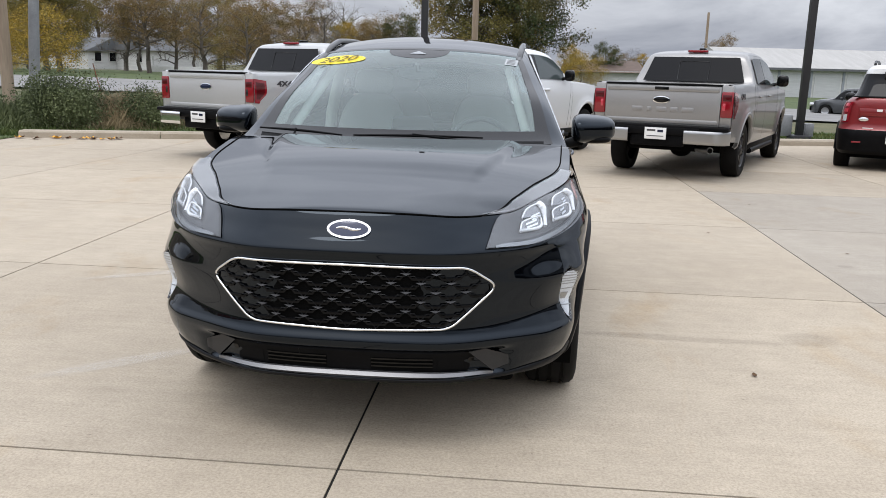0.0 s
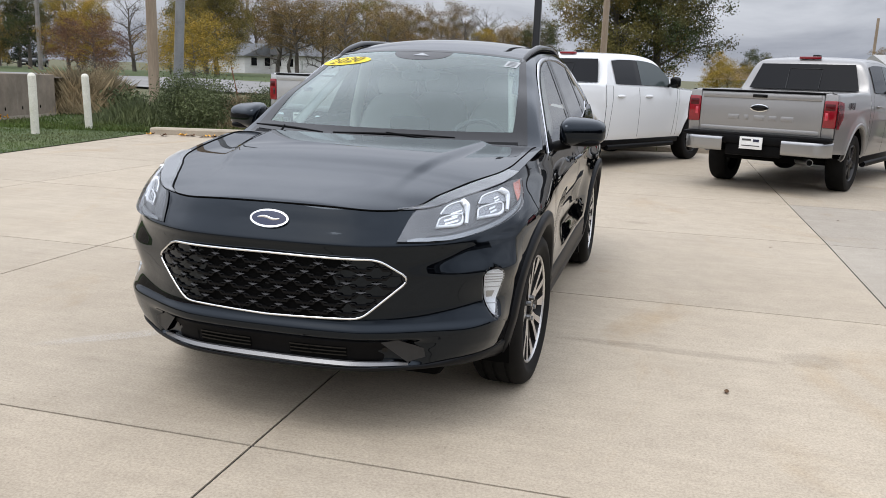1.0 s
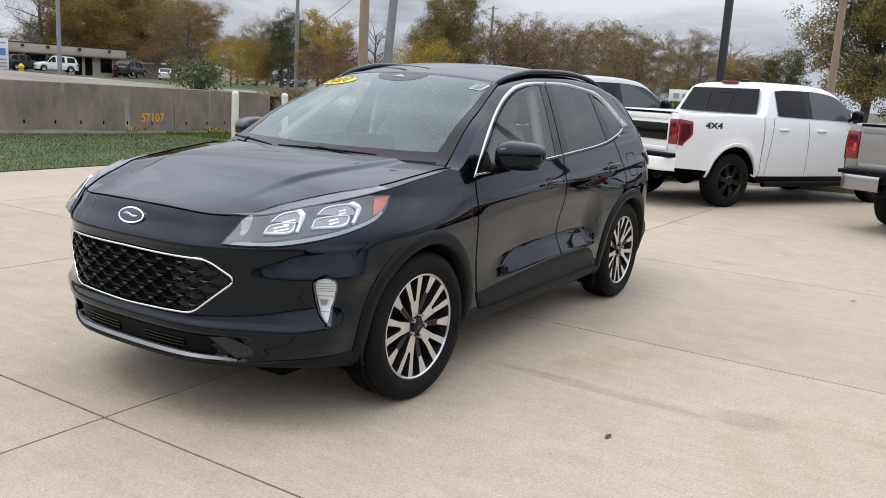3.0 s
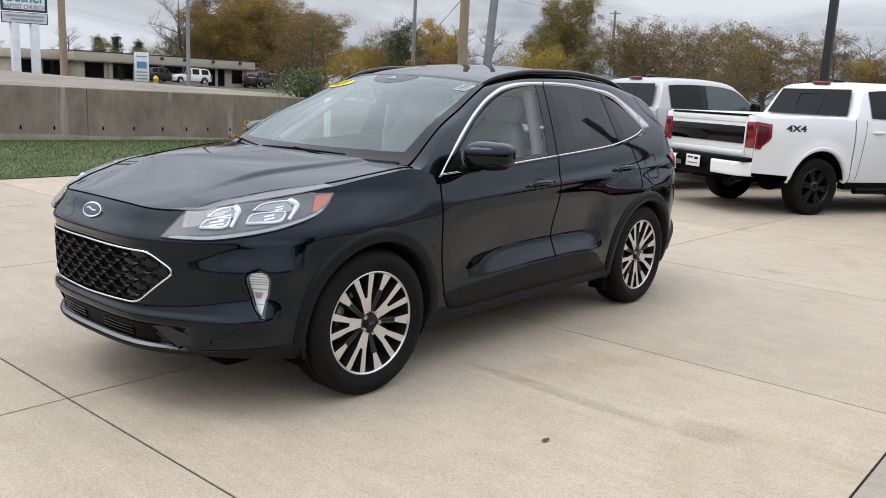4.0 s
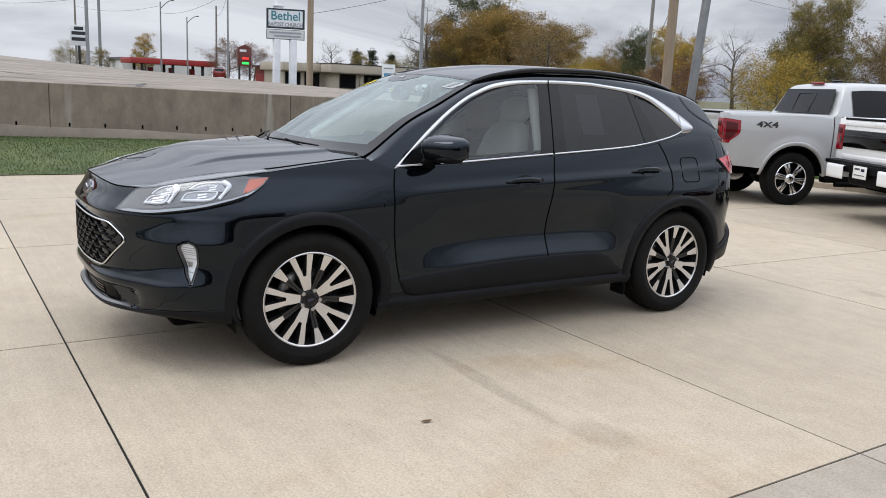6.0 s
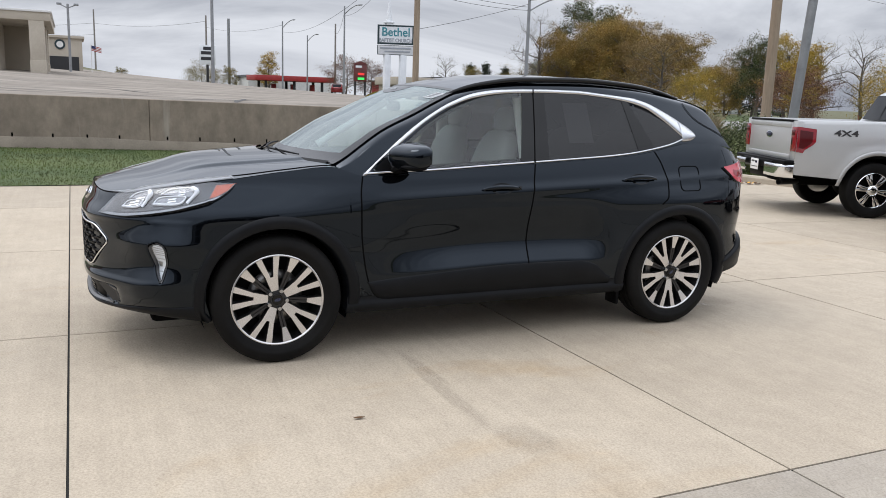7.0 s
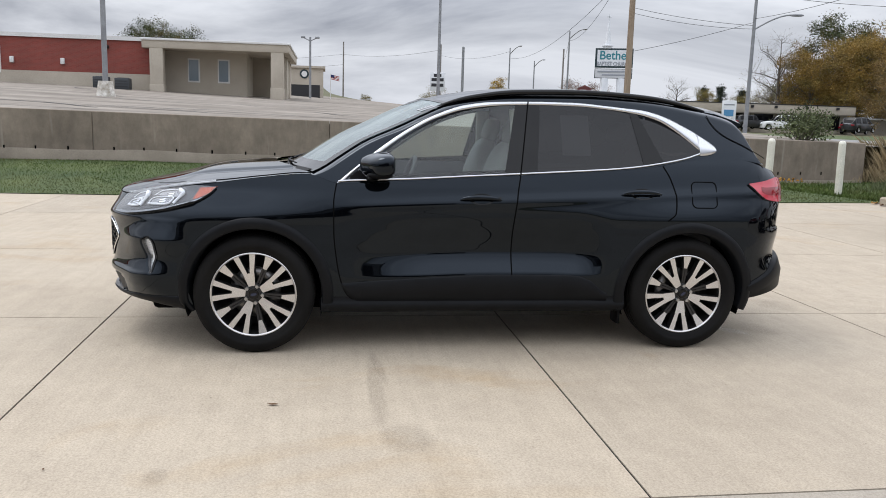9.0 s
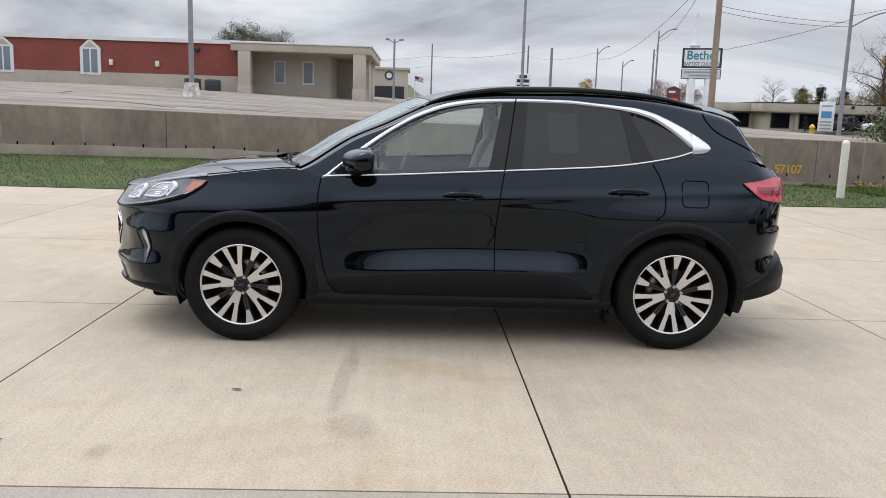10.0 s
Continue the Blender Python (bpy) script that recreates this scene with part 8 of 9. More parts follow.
# ---------- lot debris and stains ----------
leaf_litter = plain("fallen_leaf", (0.10, 0.05, 0.02), 0.9)
rl = random.Random(3)
for x, y, s in ((1.81, -1.19, 0.027), (2.5, -2.05, 0.010), (3.4, 1.9, 0.02), (2.4, 2.6, 0.02), (3.3, 4.6, 0.02)):
    bm = bmesh.new()
    rows = []
    for i in range(5):
        u = i / 4 * 2 - 1
        wd = 0.42 * (1 - u * u) + 0.02
        rows.append([Vector((u * s, wd * s * v, 0.006 + 0.10 * s * (abs(v) + u * u * 0.4))) for v in (-1, 0, 1)])
    grid(bm, rows)
    ob = part("fallen_leaf", bm, leaf_litter, None)
    ob.matrix_basis = pose(x, y, lot_z(x, y), 0, 0, rl.uniform(0, 360))
    tagged(ob, "curled brown fallen leaf on the concrete", "leaf", "fallen leaves")


def stain_mat(name, col, strength):
    m, nt, b = nodes_of(name)
    n = noise_node(nt, 9, 4, 0.6)
    co = nt.nodes.new("ShaderNodeTexCoord")
    gr = nt.nodes.new("ShaderNodeTexGradient")
    gr.gradient_type = "SPHERICAL"
    nt.links.new(co.outputs["Object"], gr.inputs[0])
    mul = nt.nodes.new("ShaderNodeMath")
    mul.operation = "MULTIPLY"
    r1 = ramp_node(nt, gr.outputs["Fac"], [(0.05, (0, 0, 0)), (0.45, (1, 1, 1))])
    r2 = ramp_node(nt, n.outputs["Fac"], [(0.3, (0.25,) * 3), (0.65, (1, 1, 1))])
    nt.links.new(r1.outputs[0], mul.inputs[0])
    nt.links.new(r2.outputs[0], mul.inputs[1])
    mul2 = nt.nodes.new("ShaderNodeMath")
    mul2.operation = "MULTIPLY"
    mul2.inputs[1].default_value = strength
    nt.links.new(mul.outputs[0], mul2.inputs[0])
    nt.links.new(mul2.outputs[0], b.inputs["Alpha"])
    b.inputs["Base Color"].default_value = (*col, 1)
    b.inputs["Roughness"].default_value = 0.7
    return m


oil = stain_mat("old_oil", (0.14, 0.115, 0.09), 0.16)
pale_spill = stain_mat("pale_spill", (0.72, 0.70, 0.66), 0.25)
for x, y, a, b_, t, mt_ in ((2.28, -0.56, 0.20, 0.15, 10, oil), (-0.28, 2.70, 0.26, 0.17, 0, oil), (0.45, 2.14, 0.24, 0.15, 20, oil), (0.48, 1.92, 0.2, 0.07, 30, pale_spill), (1.62, -0.665, 0.72, 0.055, 0, oil), (1.20, -0.63, 0.4, 0.035, 4, oil), (1.2, 3.4, 0.15, 0.08, 0, oil), (3.2, 1.4, 0.09, 0.06, 0, oil), (2.6, -1.6, 0.08, 0.06, 0, oil), (-1.3, -1.5, 0.5, 0.08, 40, pale_spill), (-1.9, 0.2, 0.6, 0.07, 30, pale_spill)):
    bm = bmesh.new()
    bmesh.ops.create_circle(bm, cap_ends=True, segments=24, radius=1.0)
    ob = part("stain", bm, mt_, None)
    ob.matrix_basis = pose(x, y, lot_z(x, y) + 0.004, 0, 0, t) @ Matrix.Diagonal((a, b_, 1, 1))
    tagged(ob, "faint stain soaked into the pale concrete", "stain", "stains on the concrete")


# ---------- trees and shrubs ----------
def leaf_mat(name, dark, light, other=None):
    m, nt, b = nodes_of(name)
    g = nt.nodes.new("ShaderNodeNewGeometry")
    c = ramp_node(nt, g.outputs["Random Per Island"], [(0.0, tuple(a * 0.55 + c * 0.35 for a, c in zip(dark, light))), (0.7, tuple(v * 0.88 for v in light)), (1.0, tuple(v * 1.08 for v in light))]).outputs[0]
    n = noise_node(nt, 0.35, 3)
    if other:
        patch = ramp_node(nt, noise_node(nt, 0.42, 4, 0.65).outputs["Fac"], [(0.47, (0, 0, 0)), (0.60, (1, 1, 1))]).outputs[0]
        c = mix_node(nt, patch, c, mix_node(nt, 0.6, c, other))
    c = mix_node(nt, 0.8, c, ramp_node(nt, n.outputs["Fac"], [(0.3, (0.55, 0.58, 0.56)), (0.7, (1.2, 1.15, 1.05))]).outputs[0], "MULTIPLY")
    clump = noise_node(nt, 1.3, 3, 0.6)
    c = mix_node(nt, 0.8, c, ramp_node(nt, clump.outputs["Fac"], [(0.34, (0.52, 0.54, 0.55)), (0.62, (1.15, 1.12, 1.08))]).outputs[0], "MULTIPLY")
    nt.links.new(c, b.inputs["Base Color"])
    b.inputs["Roughness"].default_value = 0.75
    b.inputs["Specular IOR Level"].default_value = 0.2
    return m


bark = mottled("bark", (0.08, 0.068, 0.056), (0.15, 0.132, 0.115), 0.95, 0, 3, 30, 0.5, 0.02, (1, 1, 0.2))
leaf_green = leaf_mat("leaf_dark_green", (0.03, 0.045, 0.02), (0.085, 0.11, 0.045), (0.19, 0.14, 0.05))
leaf_olive = leaf_mat("leaf_olive", (0.085, 0.075, 0.03), (0.27, 0.235, 0.08), (0.30, 0.20, 0.07))
leaf_rust = leaf_mat("leaf_rust", (0.12, 0.072, 0.033), (0.30, 0.20, 0.085), (0.19, 0.17, 0.07))
leaf_gold = leaf_mat("leaf_gold", (0.22, 0.14, 0.025), (0.50, 0.34, 0.06), (0.26, 0.23, 0.05))
leaf_amber = leaf_mat("leaf_amber", (0.15, 0.095, 0.025), (0.36, 0.235, 0.065), (0.20, 0.18, 0.065))
leaf_red = leaf_mat("leaf_russet", (0.09, 0.045, 0.03), (0.21, 0.11, 0.065))
leaf_pine = leaf_mat("leaf_pine", (0.012, 0.022, 0.014), (0.035, 0.05, 0.03))
leaf_dry = leaf_mat("dry_stalk", (0.18, 0.138, 0.082), (0.40, 0.325, 0.21))
leaf_shrub = leaf_mat("leaf_shrub", (0.07, 0.09, 0.042), (0.15, 0.18, 0.09))


def mesh_from(name, verts, faces, mat):
    me = bpy.data.meshes.new(name)
    me.from_pydata([tuple(v) for v in verts], [], [tuple(f) for f in faces])
    me.materials.append(mat)
    me.update()
    return me


def limb(verts, faces, p, q, r0, r1, seg=6):
    d = (q - p).normalized()
    u = d.orthogonal().normalized()
    w = d.cross(u)
    base = len(verts)
    for c, r in ((p, r0), (q, r1)):
        for k in range(seg):
            a = 2 * math.pi * k / seg
            verts.append(c + u * math.cos(a) * r + w * math.sin(a) * r)
    for k in range(seg):
        j = (k + 1) % seg
        faces.append((base + k, base + j, base + seg + j, base + seg + k))


def leaf_cloud(centres, spread, count, size, rng, flat=0.75):
    """Loose leaf faces scattered round cluster centres."""
    n = len(centres)
    c = np.array([tuple(v) for v in centres])[rng.integers(0, n, count)]
    p = c + rng.normal(0, 1, (count, 3)) * np.array([spread, spread, spread * flat])
    a = rng.normal(0, 1, (count, 3))
    a /= np.linalg.norm(a, axis=1)[:, None]
    b = np.cross(a, rng.normal(0, 1, (count, 3)))
    b /= np.linalg.norm(b, axis=1)[:, None]
    s = (size * rng.uniform(0.5, 1.35, count))[:, None]
    v = np.stack([p - a * s, p - b * s * 0.55, p + a * s, p + b * s * 0.55], axis=1).reshape(-1, 3)
    f = np.arange(count * 4).reshape(-1, 4)
    return v, f


def grow(seed, h, w, trunk_r, clear, limbs, twigs, leaves, leaf, size, spread, conical=0.0, bare=False):
    """Tree meshes of height h and crown width w: tapered trunk with limbs and twigs, and a crown of loose leaves."""
    rng = np.random.default_rng(seed)
    verts, faces, tips = [], [], []
    top = Vector((rng.normal(0, 0.03) * h, rng.normal(0, 0.03) * h, h * 0.80))
    p = Vector((0, 0, -0.3))
    joints = [p]
    for k in range(1, 6):
        q = Vector((top.x * k / 5 + rng.normal(0, 0.012) * h, top.y * k / 5 + rng.normal(0, 0.012) * h, top.z * k / 5))
        limb(verts, faces, p, q, trunk_r * (1.15 - (k - 1) / 5.5), trunk_r * (1.15 - k / 5.5), 8)
        joints.append(q)
        p = q
    for i in range(limbs):
        f = clear + (1 - clear) * ((i + 0.5) / limbs) ** 0.9
        z = f * h * 0.80
        base = Vector((top.x * f, top.y * f, z))
        ang = i * 2.4 + rng.normal(0, 0.35)
        g = (f - clear) / (1 - clear)
        reach = w / 2 * (1 - conical * g) * (0.72 + 0.28 * math.sin(math.pi * min(1, g + 0.15))) * rng.uniform(0.72, 1.05)
        rise = h * (0.10 + 0.12 * g) * rng.uniform(0.6, 1.3) * (1 - 0.9 * conical)
        mid = base + Vector((math.cos(ang) * reach * 0.5, math.sin(ang) * reach * 0.5, rise * 0.65))
        end = base + Vector((math.cos(ang) * reach, math.sin(ang) * reach, rise))
        r = trunk_r * 0.42 * (1 - 0.5 * g)
        limb(verts, faces, base, mid, r, r * 0.65, 5)
        limb(verts, faces, mid, end, r * 0.65, r * 0.2, 5)
        tips += [mid.lerp(end, 0.55), end]
        for k in range(twigs):
            s = base.lerp(end, rng.uniform(0.35, 0.95)) if rng.random() < 0.5 else mid.lerp(end, rng.uniform(0.1, 0.9))
            d = Vector((rng.normal(0, 1), rng.normal(0, 1), rng.normal(0.55, 0.6))).normalized() * w * rng.uniform(0.10, 0.24)
            limb(verts, faces, s, s + d, r * 0.28, r * 0.06, 4)
            tips.append(s + d)
            if bare:
                for _ in range(3):
                    e = (s + d * rng.uniform(0.4, 1))
                    limb(verts, faces, e, e + Vector((rng.normal(0, 1), rng.normal(0, 1), rng.normal(0.8, 0.5))).normalized() * w * rng.uniform(0.06, 0.14), r * 0.12, r * 0.04, 3)
    tips.append(top + Vector((0, 0, h * 0.1)))
    lv, lf = leaf_cloud(tips, spread * 0.72, leaves, size * 0.84, rng)
    lv[:, 2] = np.maximum(lv[:, 2], clear * h * 0.45)
    return mesh_from("trunk", verts, faces, bark), mesh_from("crown", lv, lf, leaf)


KINDS = {
    "green": (grow(1, 10, 7.5, 0.26, 0.16, 16, 9, 22000, leaf_green, 0.10, 0.50), "dark green leafy tree", "tree"),
    "olive": (grow(2, 10, 8.5, 0.28, 0.14, 16, 9, 22000, leaf_olive, 0.095, 0.50), "olive and brown autumn tree", "tree"),
    "rust": (grow(3, 10, 8.5, 0.28, 0.14, 16, 9, 21000, leaf_rust, 0.095, 0.50), "rusty brown autumn tree", "tree"),
    "sparse": (grow(4, 10, 8.0, 0.28, 0.12, 17, 11, 9500, leaf_rust, 0.085, 0.52), "thinning brown autumn tree with bare twigs", "tree"),
    "gold": (grow(5, 10, 6.5, 0.24, 0.10, 15, 8, 17000, leaf_gold, 0.095, 0.48), "bright yellow autumn tree", "tree"),
    "bare": (grow(6, 10, 7.5, 0.26, 0.12, 19, 11, 500, leaf_rust, 0.07, 0.5, bare=True), "bare grey-brown leafless tree", "tree"),
    "tall_green": (grow(11, 10, 7.2, 0.26, 0.13, 26, 13, 70000, leaf_green, 0.074, 0.40), "tall dark green tree with rusty patches", "tree"),
    "tall_olive": (grow(12, 10, 7.6, 0.26, 0.12, 26, 13, 70000, leaf_olive, 0.072, 0.40), "tall olive and rust autumn tree", "tree"),
    "amber": (grow(13, 10, 9.5, 0.28, 0.06, 22, 11, 46000, leaf_amber, 0.095, 0.58), "broad golden-brown autumn tree", "tree"),
    "lofty": (grow(14, 10, 8.5, 0.26, 0.40, 18, 10, 21000, leaf_rust, 0.09, 0.50), "tall rusty tree with a bare lower trunk", "tree"),
    "pine": (grow(7, 10, 5.0, 0.22, 0.05, 26, 5, 6500, leaf_pine, 0.14, 0.32, conical=0.85), "dark evergreen conifer tree standing alone", "tree"),
    "russet": (grow(8, 10, 13, 0.24, 0.05, 16, 8, 11000, leaf_red, 0.14, 0.85), "low russet ornamental tree", "tree"),
    "goldbush": (grow(9, 10, 16, 0.24, 0.04, 16, 8, 14000, leaf_gold, 0.15, 1.05), "broad yellow-green autumn shrub tree", "tree"),
    "olivebush": (grow(10, 10, 18, 0.24, 0.03, 16, 8, 14000, leaf_olive, 0.16, 1.15), "broad olive-brown leafy thicket", "shrub"),
}


def tree(kind, x, y, h, wide=1.0, turn=0.0, z=None):
    (tm, cm), label, cat = KINDS[kind]
    k = h / 10.0 * (0.84 if cat == "tree" else 1.0)
    z = ground_z(x, y) - 0.05 if z is None else z
    m = pose(x, y, z, 0, 0, turn) @ Matrix.Diagonal((k * wide, k * wide, k, 1))
    name = "shrub" if cat == "shrub" else ("conifer" if kind == "pine" else "tree")
    ob = thing(name, label, cat, "autumn trees round the lot", at=m)
    for nm, me in (("trunk", tm), ("crown", cm)):
        c = new(nm, me)
        c.parent = ob
    return ob


rt = random.Random(5)
# behind the parked pickups: the far bank of trees, from the houses round to the big tree
for kind, x, y, h in (
        ("gold", -37, 44, 6.0), ("goldbush", -30.5, 45.7, 4.4), ("russet", -33.5, 39.5, 3.9), ("tall_olive", -36, 58, 10.5), ("lofty", -31, 63, 7.9), ("sparse", -25, 60, 7.6),
        ("sparse", -20.7, 58, 6.8), ("rust", -23, 70, 7.6), ("bare", -17.8, 72, 8.2), ("gold", -17, 78, 6.2), ("sparse", -14, 76, 7.0), ("green", -10.9, 74, 6.9), ("rust", -13.5, 66, 5.4)):
    tree(kind, x, y, h, rt.uniform(0.9, 1.15), rt.uniform(0, 360))
for kind, x, y, h in (
        ("tall_olive", -3.2, 59.5, 15.0), ("tall_green", 0.0, 61.0, 15.5), ("gold", 5.6, 84, 5.2), ("goldbush", 6.4, 80, 3.8), ("green", 9.2, 86, 5.6), ("rust", 12.6, 96, 4.6), ("gold", 14.8, 95, 4.8), ("bare", 13.6, 98, 5.6), ("rust", 33, 141, 9.6), ("bare", 62, 120, 5.5)):
    tree(kind, x, y, h, rt.uniform(0.95, 1.1), rt.uniform(0, 360))
# a far row behind the houses
for kind, x, y, h in (("rust", -54, 99, 12.0), ("sparse", -47, 105, 12.5), ("olive", -40, 103, 12.0), ("sparse", -34, 101, 11.5), ("rust", -28, 103, 11.0), ("bare", -22.5, 100, 10.5), ("sparse", -17, 102, 9.5)):
    tree(kind, x, y, h, rt.uniform(0.95, 1.15), rt.uniform(0, 360))
# the wooded stretch across the road
for kind, x, y, h in (
        ("bare", -39, 75, 12.0), ("lofty", -33, 78, 9.8), ("rust", -28, 80, 10.2), ("sparse", -23, 82, 10.0), ("olive", -19, 84, 8.8), ("bare", -26, 77, 9.4), ("rust", -15.5, 83, 8.6), ("olivebush", -27, 70, 4.6), ("olivebush", -20, 72, 4.2), ("bare", -30, 66, 11.0),
        ("olive", -40, 63, 10.6), ("green", -43.5, 66, 11.5), ("bare", -47, 62, 11.5), ("olive", -46, 70, 10.0), ("lofty", -36, 72, 10.2), ("goldbush", -36.5, 52, 4.6)):
    tree(kind, x, y, h * 0.74, rt.uniform(0.9, 1.2), rt.uniform(0, 360))
for kind, x, y, h in (
        ("gold", -43, 48.5, 7.4), ("green", -51.5, 54, 8.0), ("russet", -40, 46, 4.4), ("goldbush", -51.5, 46.9, 4.2), ("pine", -59, 61, 8.6), ("olive", -64, 59.5, 5.6), ("sparse", -70, 58, 10), ("rust", -75, 60, 10), ("amber", -57, 55.5, 5.4), ("rust", -66, 66, 6.8), ("bare", -54, 64, 9)):
    tree(kind, x, y, h, rt.uniform(0.9, 1.1), rt.uniform(0, 360))
# beyond the office and along the avenue
for kind, x, y, h in (
        ("amber", -93, 70.5, 13.6), ("amber", -90, 78, 12), ("amber", -99, 71, 14.0), ("amber", -101, 66, 12.0), ("amber", -104, 73, 14.5), ("green", -110, 74.5, 18.5), ("bare", -104, 63, 14.5), ("sparse", -86, 85, 10.5), ("rust", -84, 93, 9.5), ("pine", -136.5, 66.7, 9.2), ("pine", -135.6, 69.4, 9.6), ("pine", -135.2, 73.2, 8.8), ("bare", -139, 62.8, 9.5), ("bare", -120, 70.5, 10.0), ("sparse", -102, 67, 12.0), ("rust", -88, 69, 10.5), ("green", -130, 78, 8.8), ("rust", -128, 83, 9.4), ("olive", -122, 60, 6.4), ("olivebush", -118, 66, 5.0), ("green", -118, 74, 9.0)):
    tree(kind, x, y, h, rt.uniform(0.9, 1.1), rt.uniform(0, 360), z=1.0)
for kind, x, y, h in (
        ("gold", -150, 31.5, 8.2), ("russet", -125, 38.5, 6.6), ("russet", -123, 42, 6.0), ("olive", -160, 26, 5.0), ("olivebush", -170, 22, 4.5), ("green", -72, -16.5, 8.5), ("green", -70.5, -13.5, 7.6), ("green", -75, -24.8, 5.9), ("sparse", -210, 30, 6.5), ("olive", -230, 10, 5.5), ("sparse", -240, 50, 8)):
    tree(kind, x, y, h, rt.uniform(0.95, 1.1), rt.uniform(0, 360), z=1.4)


def bush(label, x, y, w, h, leaf, seed, count=5200, size=0.05, up=0.0, z=None):
    ob = thing("bush", label, "bush", "bushes on the verge", at=pose(x, y, ground_z(x, y) - 0.03 if z is None else z))
    rng = np.random.default_rng(seed)
    verts, faces, tips = [], [], []
    for k in range(34):
        a, r = rng.uniform(0, 6.28), w / 2 * math.sqrt(rng.random()) * 0.85
        q = Vector((math.cos(a) * r, math.sin(a) * r, h * rng.uniform(0.35, 0.92) * (1 - 0.45 * (2 * r / w) ** 2)))
        limb(verts, faces, Vector((q.x * 0.25, q.y * 0.25, 0)), q, 0.014, 0.004, 4)
        tips += [q, q * 0.75]
    v, f = leaf_cloud(tips, w * 0.085, count, size, rng, 0.9)
    v[:, 2] = np.abs(v[:, 2])
    for nm, me in (("stem", mesh_from("stem", verts, faces, bark)), ("foliage", mesh_from("foliage", v, f, leaf))):
        c = new(nm, me)
        c.parent = ob
    return ob


def stalks(name, label, x, y, w, h, mat, seed, count, cat, wide=0.012, lean=0.35):
    """A clump of upright blades, too many to count."""
    rng = np.random.default_rng(seed)
    p = rng.normal(0, w / 3.2, (count, 2))
    hh = h * rng.uniform(0.45, 1.1, count) * np.exp(-(p ** 2).sum(1) / (w * w * 0.35))
    d = rng.normal(0, lean, (count, 2)) * hh[:, None]
    a = rng.uniform(0, 6.28, count)
    off = np.stack([np.cos(a), np.sin(a)], 1) * wide
    z0 = np.zeros((count, 1))
    v = np.stack([np.hstack([p - off, z0]), np.hstack([p + off, z0]), np.hstack([p + d * 0.5 + off * 0.7, hh[:, None] * 0.6]), np.hstack([p + d, hh[:, None]])], axis=1).reshape(-1, 3)
    f = np.arange(count * 4).reshape(-1, 4)
    ob = new(name, mesh_from(name, v, f, mat))
    ob.matrix_basis = pose(x, y, ground_z(x, y) - 0.02)
    return tagged(ob, label, cat, "", "stuff")


bush("dense grey-green bush on the verge", -9.65, 12.6, 2.3, 1.3, leaf_shrub, 21, 24000, 0.024)
bush("low green bush beside the kerb", -7.9, 13.3, 1.7, 0.95, leaf_shrub, 22, 14000, 0.023)
bush("low green bush beside the kerb", -11.0, 13.6, 1.3, 0.85, leaf_shrub, 23, 10000, 0.023)
bush("green bush at the wall's end", -13.2, 14.6, 1.4, 0.7, leaf_shrub, 24, 3000, 0.05)
bush("leggy green bush behind the wall", -17.7, 13.5, 1.9, 1.15, leaf_shrub, 25, 2800, 0.045, z=0.98)
stalks("dry_grass", "tall tan dry grass by the end of the wall", -14.4, 14.6, 2.1, 1.2, leaf_dry, 31, 9000, "grass", 0.005, 0.36)
bush("tangled tan dry growth by the wall end", -14.3, 14.7, 2.0, 1.25, leaf_dry, 36, 16000, 0.026)
stalks("dry_grass", "tan weeds on the verge", -6.6, 14.8, 2.4, 0.9, leaf_dry, 32, 2200, "grass", 0.012)
stalks("dry_grass", "tan weeds on the verge", -9.2, 15.6, 3.0, 0.8, leaf_dry, 33, 2200, "grass", 0.012)
stalks("dry_grass", "tan weeds on the verge", -3.6, 15.6, 2.6, 0.8, leaf_dry, 34, 1800, "grass", 0.012)
stalks("dry_grass", "tan dry weeds between the bushes", -8.75, 13.3, 1.6, 0.8, leaf_dry, 37, 3500, "grass", 0.006)
stalks("weeds", "green weeds among the bushes", -11.6, 13.2, 2.2, 0.6, leaf_shrub, 35, 2400, "grass", 0.016)

# short blades over the mown lawn
grass_leaf = leaf_mat("grass_blade", (0.055, 0.090, 0.020), (0.088, 0.135, 0.032), (0.125, 0.125, 0.05))


def blades(name, label, count, place, h, seed, wide=0.006):
    rng = np.random.default_rng(seed)
    v = np.zeros((count, 3, 3))
    u, w = rng.random(count), rng.random(count)
    for i in range(count):
        x, y = place(u[i], w[i])
        z = ground_z(x, y) + 0.005
        a = rng.uniform(0, 6.28)
        hh = h * rng.uniform(0.5, 1.3)
        ca, sa = math.cos(a) * wide, math.sin(a) * wide
        v[i] = ((x - ca, y - sa, z), (x + ca, y + sa, z), (x + rng.normal(0, 0.5) * hh, y + rng.normal(0, 0.5) * hh, z + hh))
    ob = new(name, mesh_from(name, v.reshape(-1, 3), np.arange(count * 3).reshape(-1, 3), grass_leaf))
    return tagged(ob, label, "grass", "", "stuff")


blades("lawn_blades", "short green blades of the mown lawn", 90000, lambda u, w: ((lambda y: (lawn_edge(y) + 0.03 + (wall_x(y) - lawn_edge(y)) * w, y))(-14 + 25.5 * u)), 0.032, 41, 0.007)
blades("verge_blades", "longer grass on the roadside verge", 26000, lambda u, w: ((lambda x: (x, kerb_y(x) + 0.1 + 6.0 * w * w))(-14 + 24 * u)), 0.09, 42, 0.012)

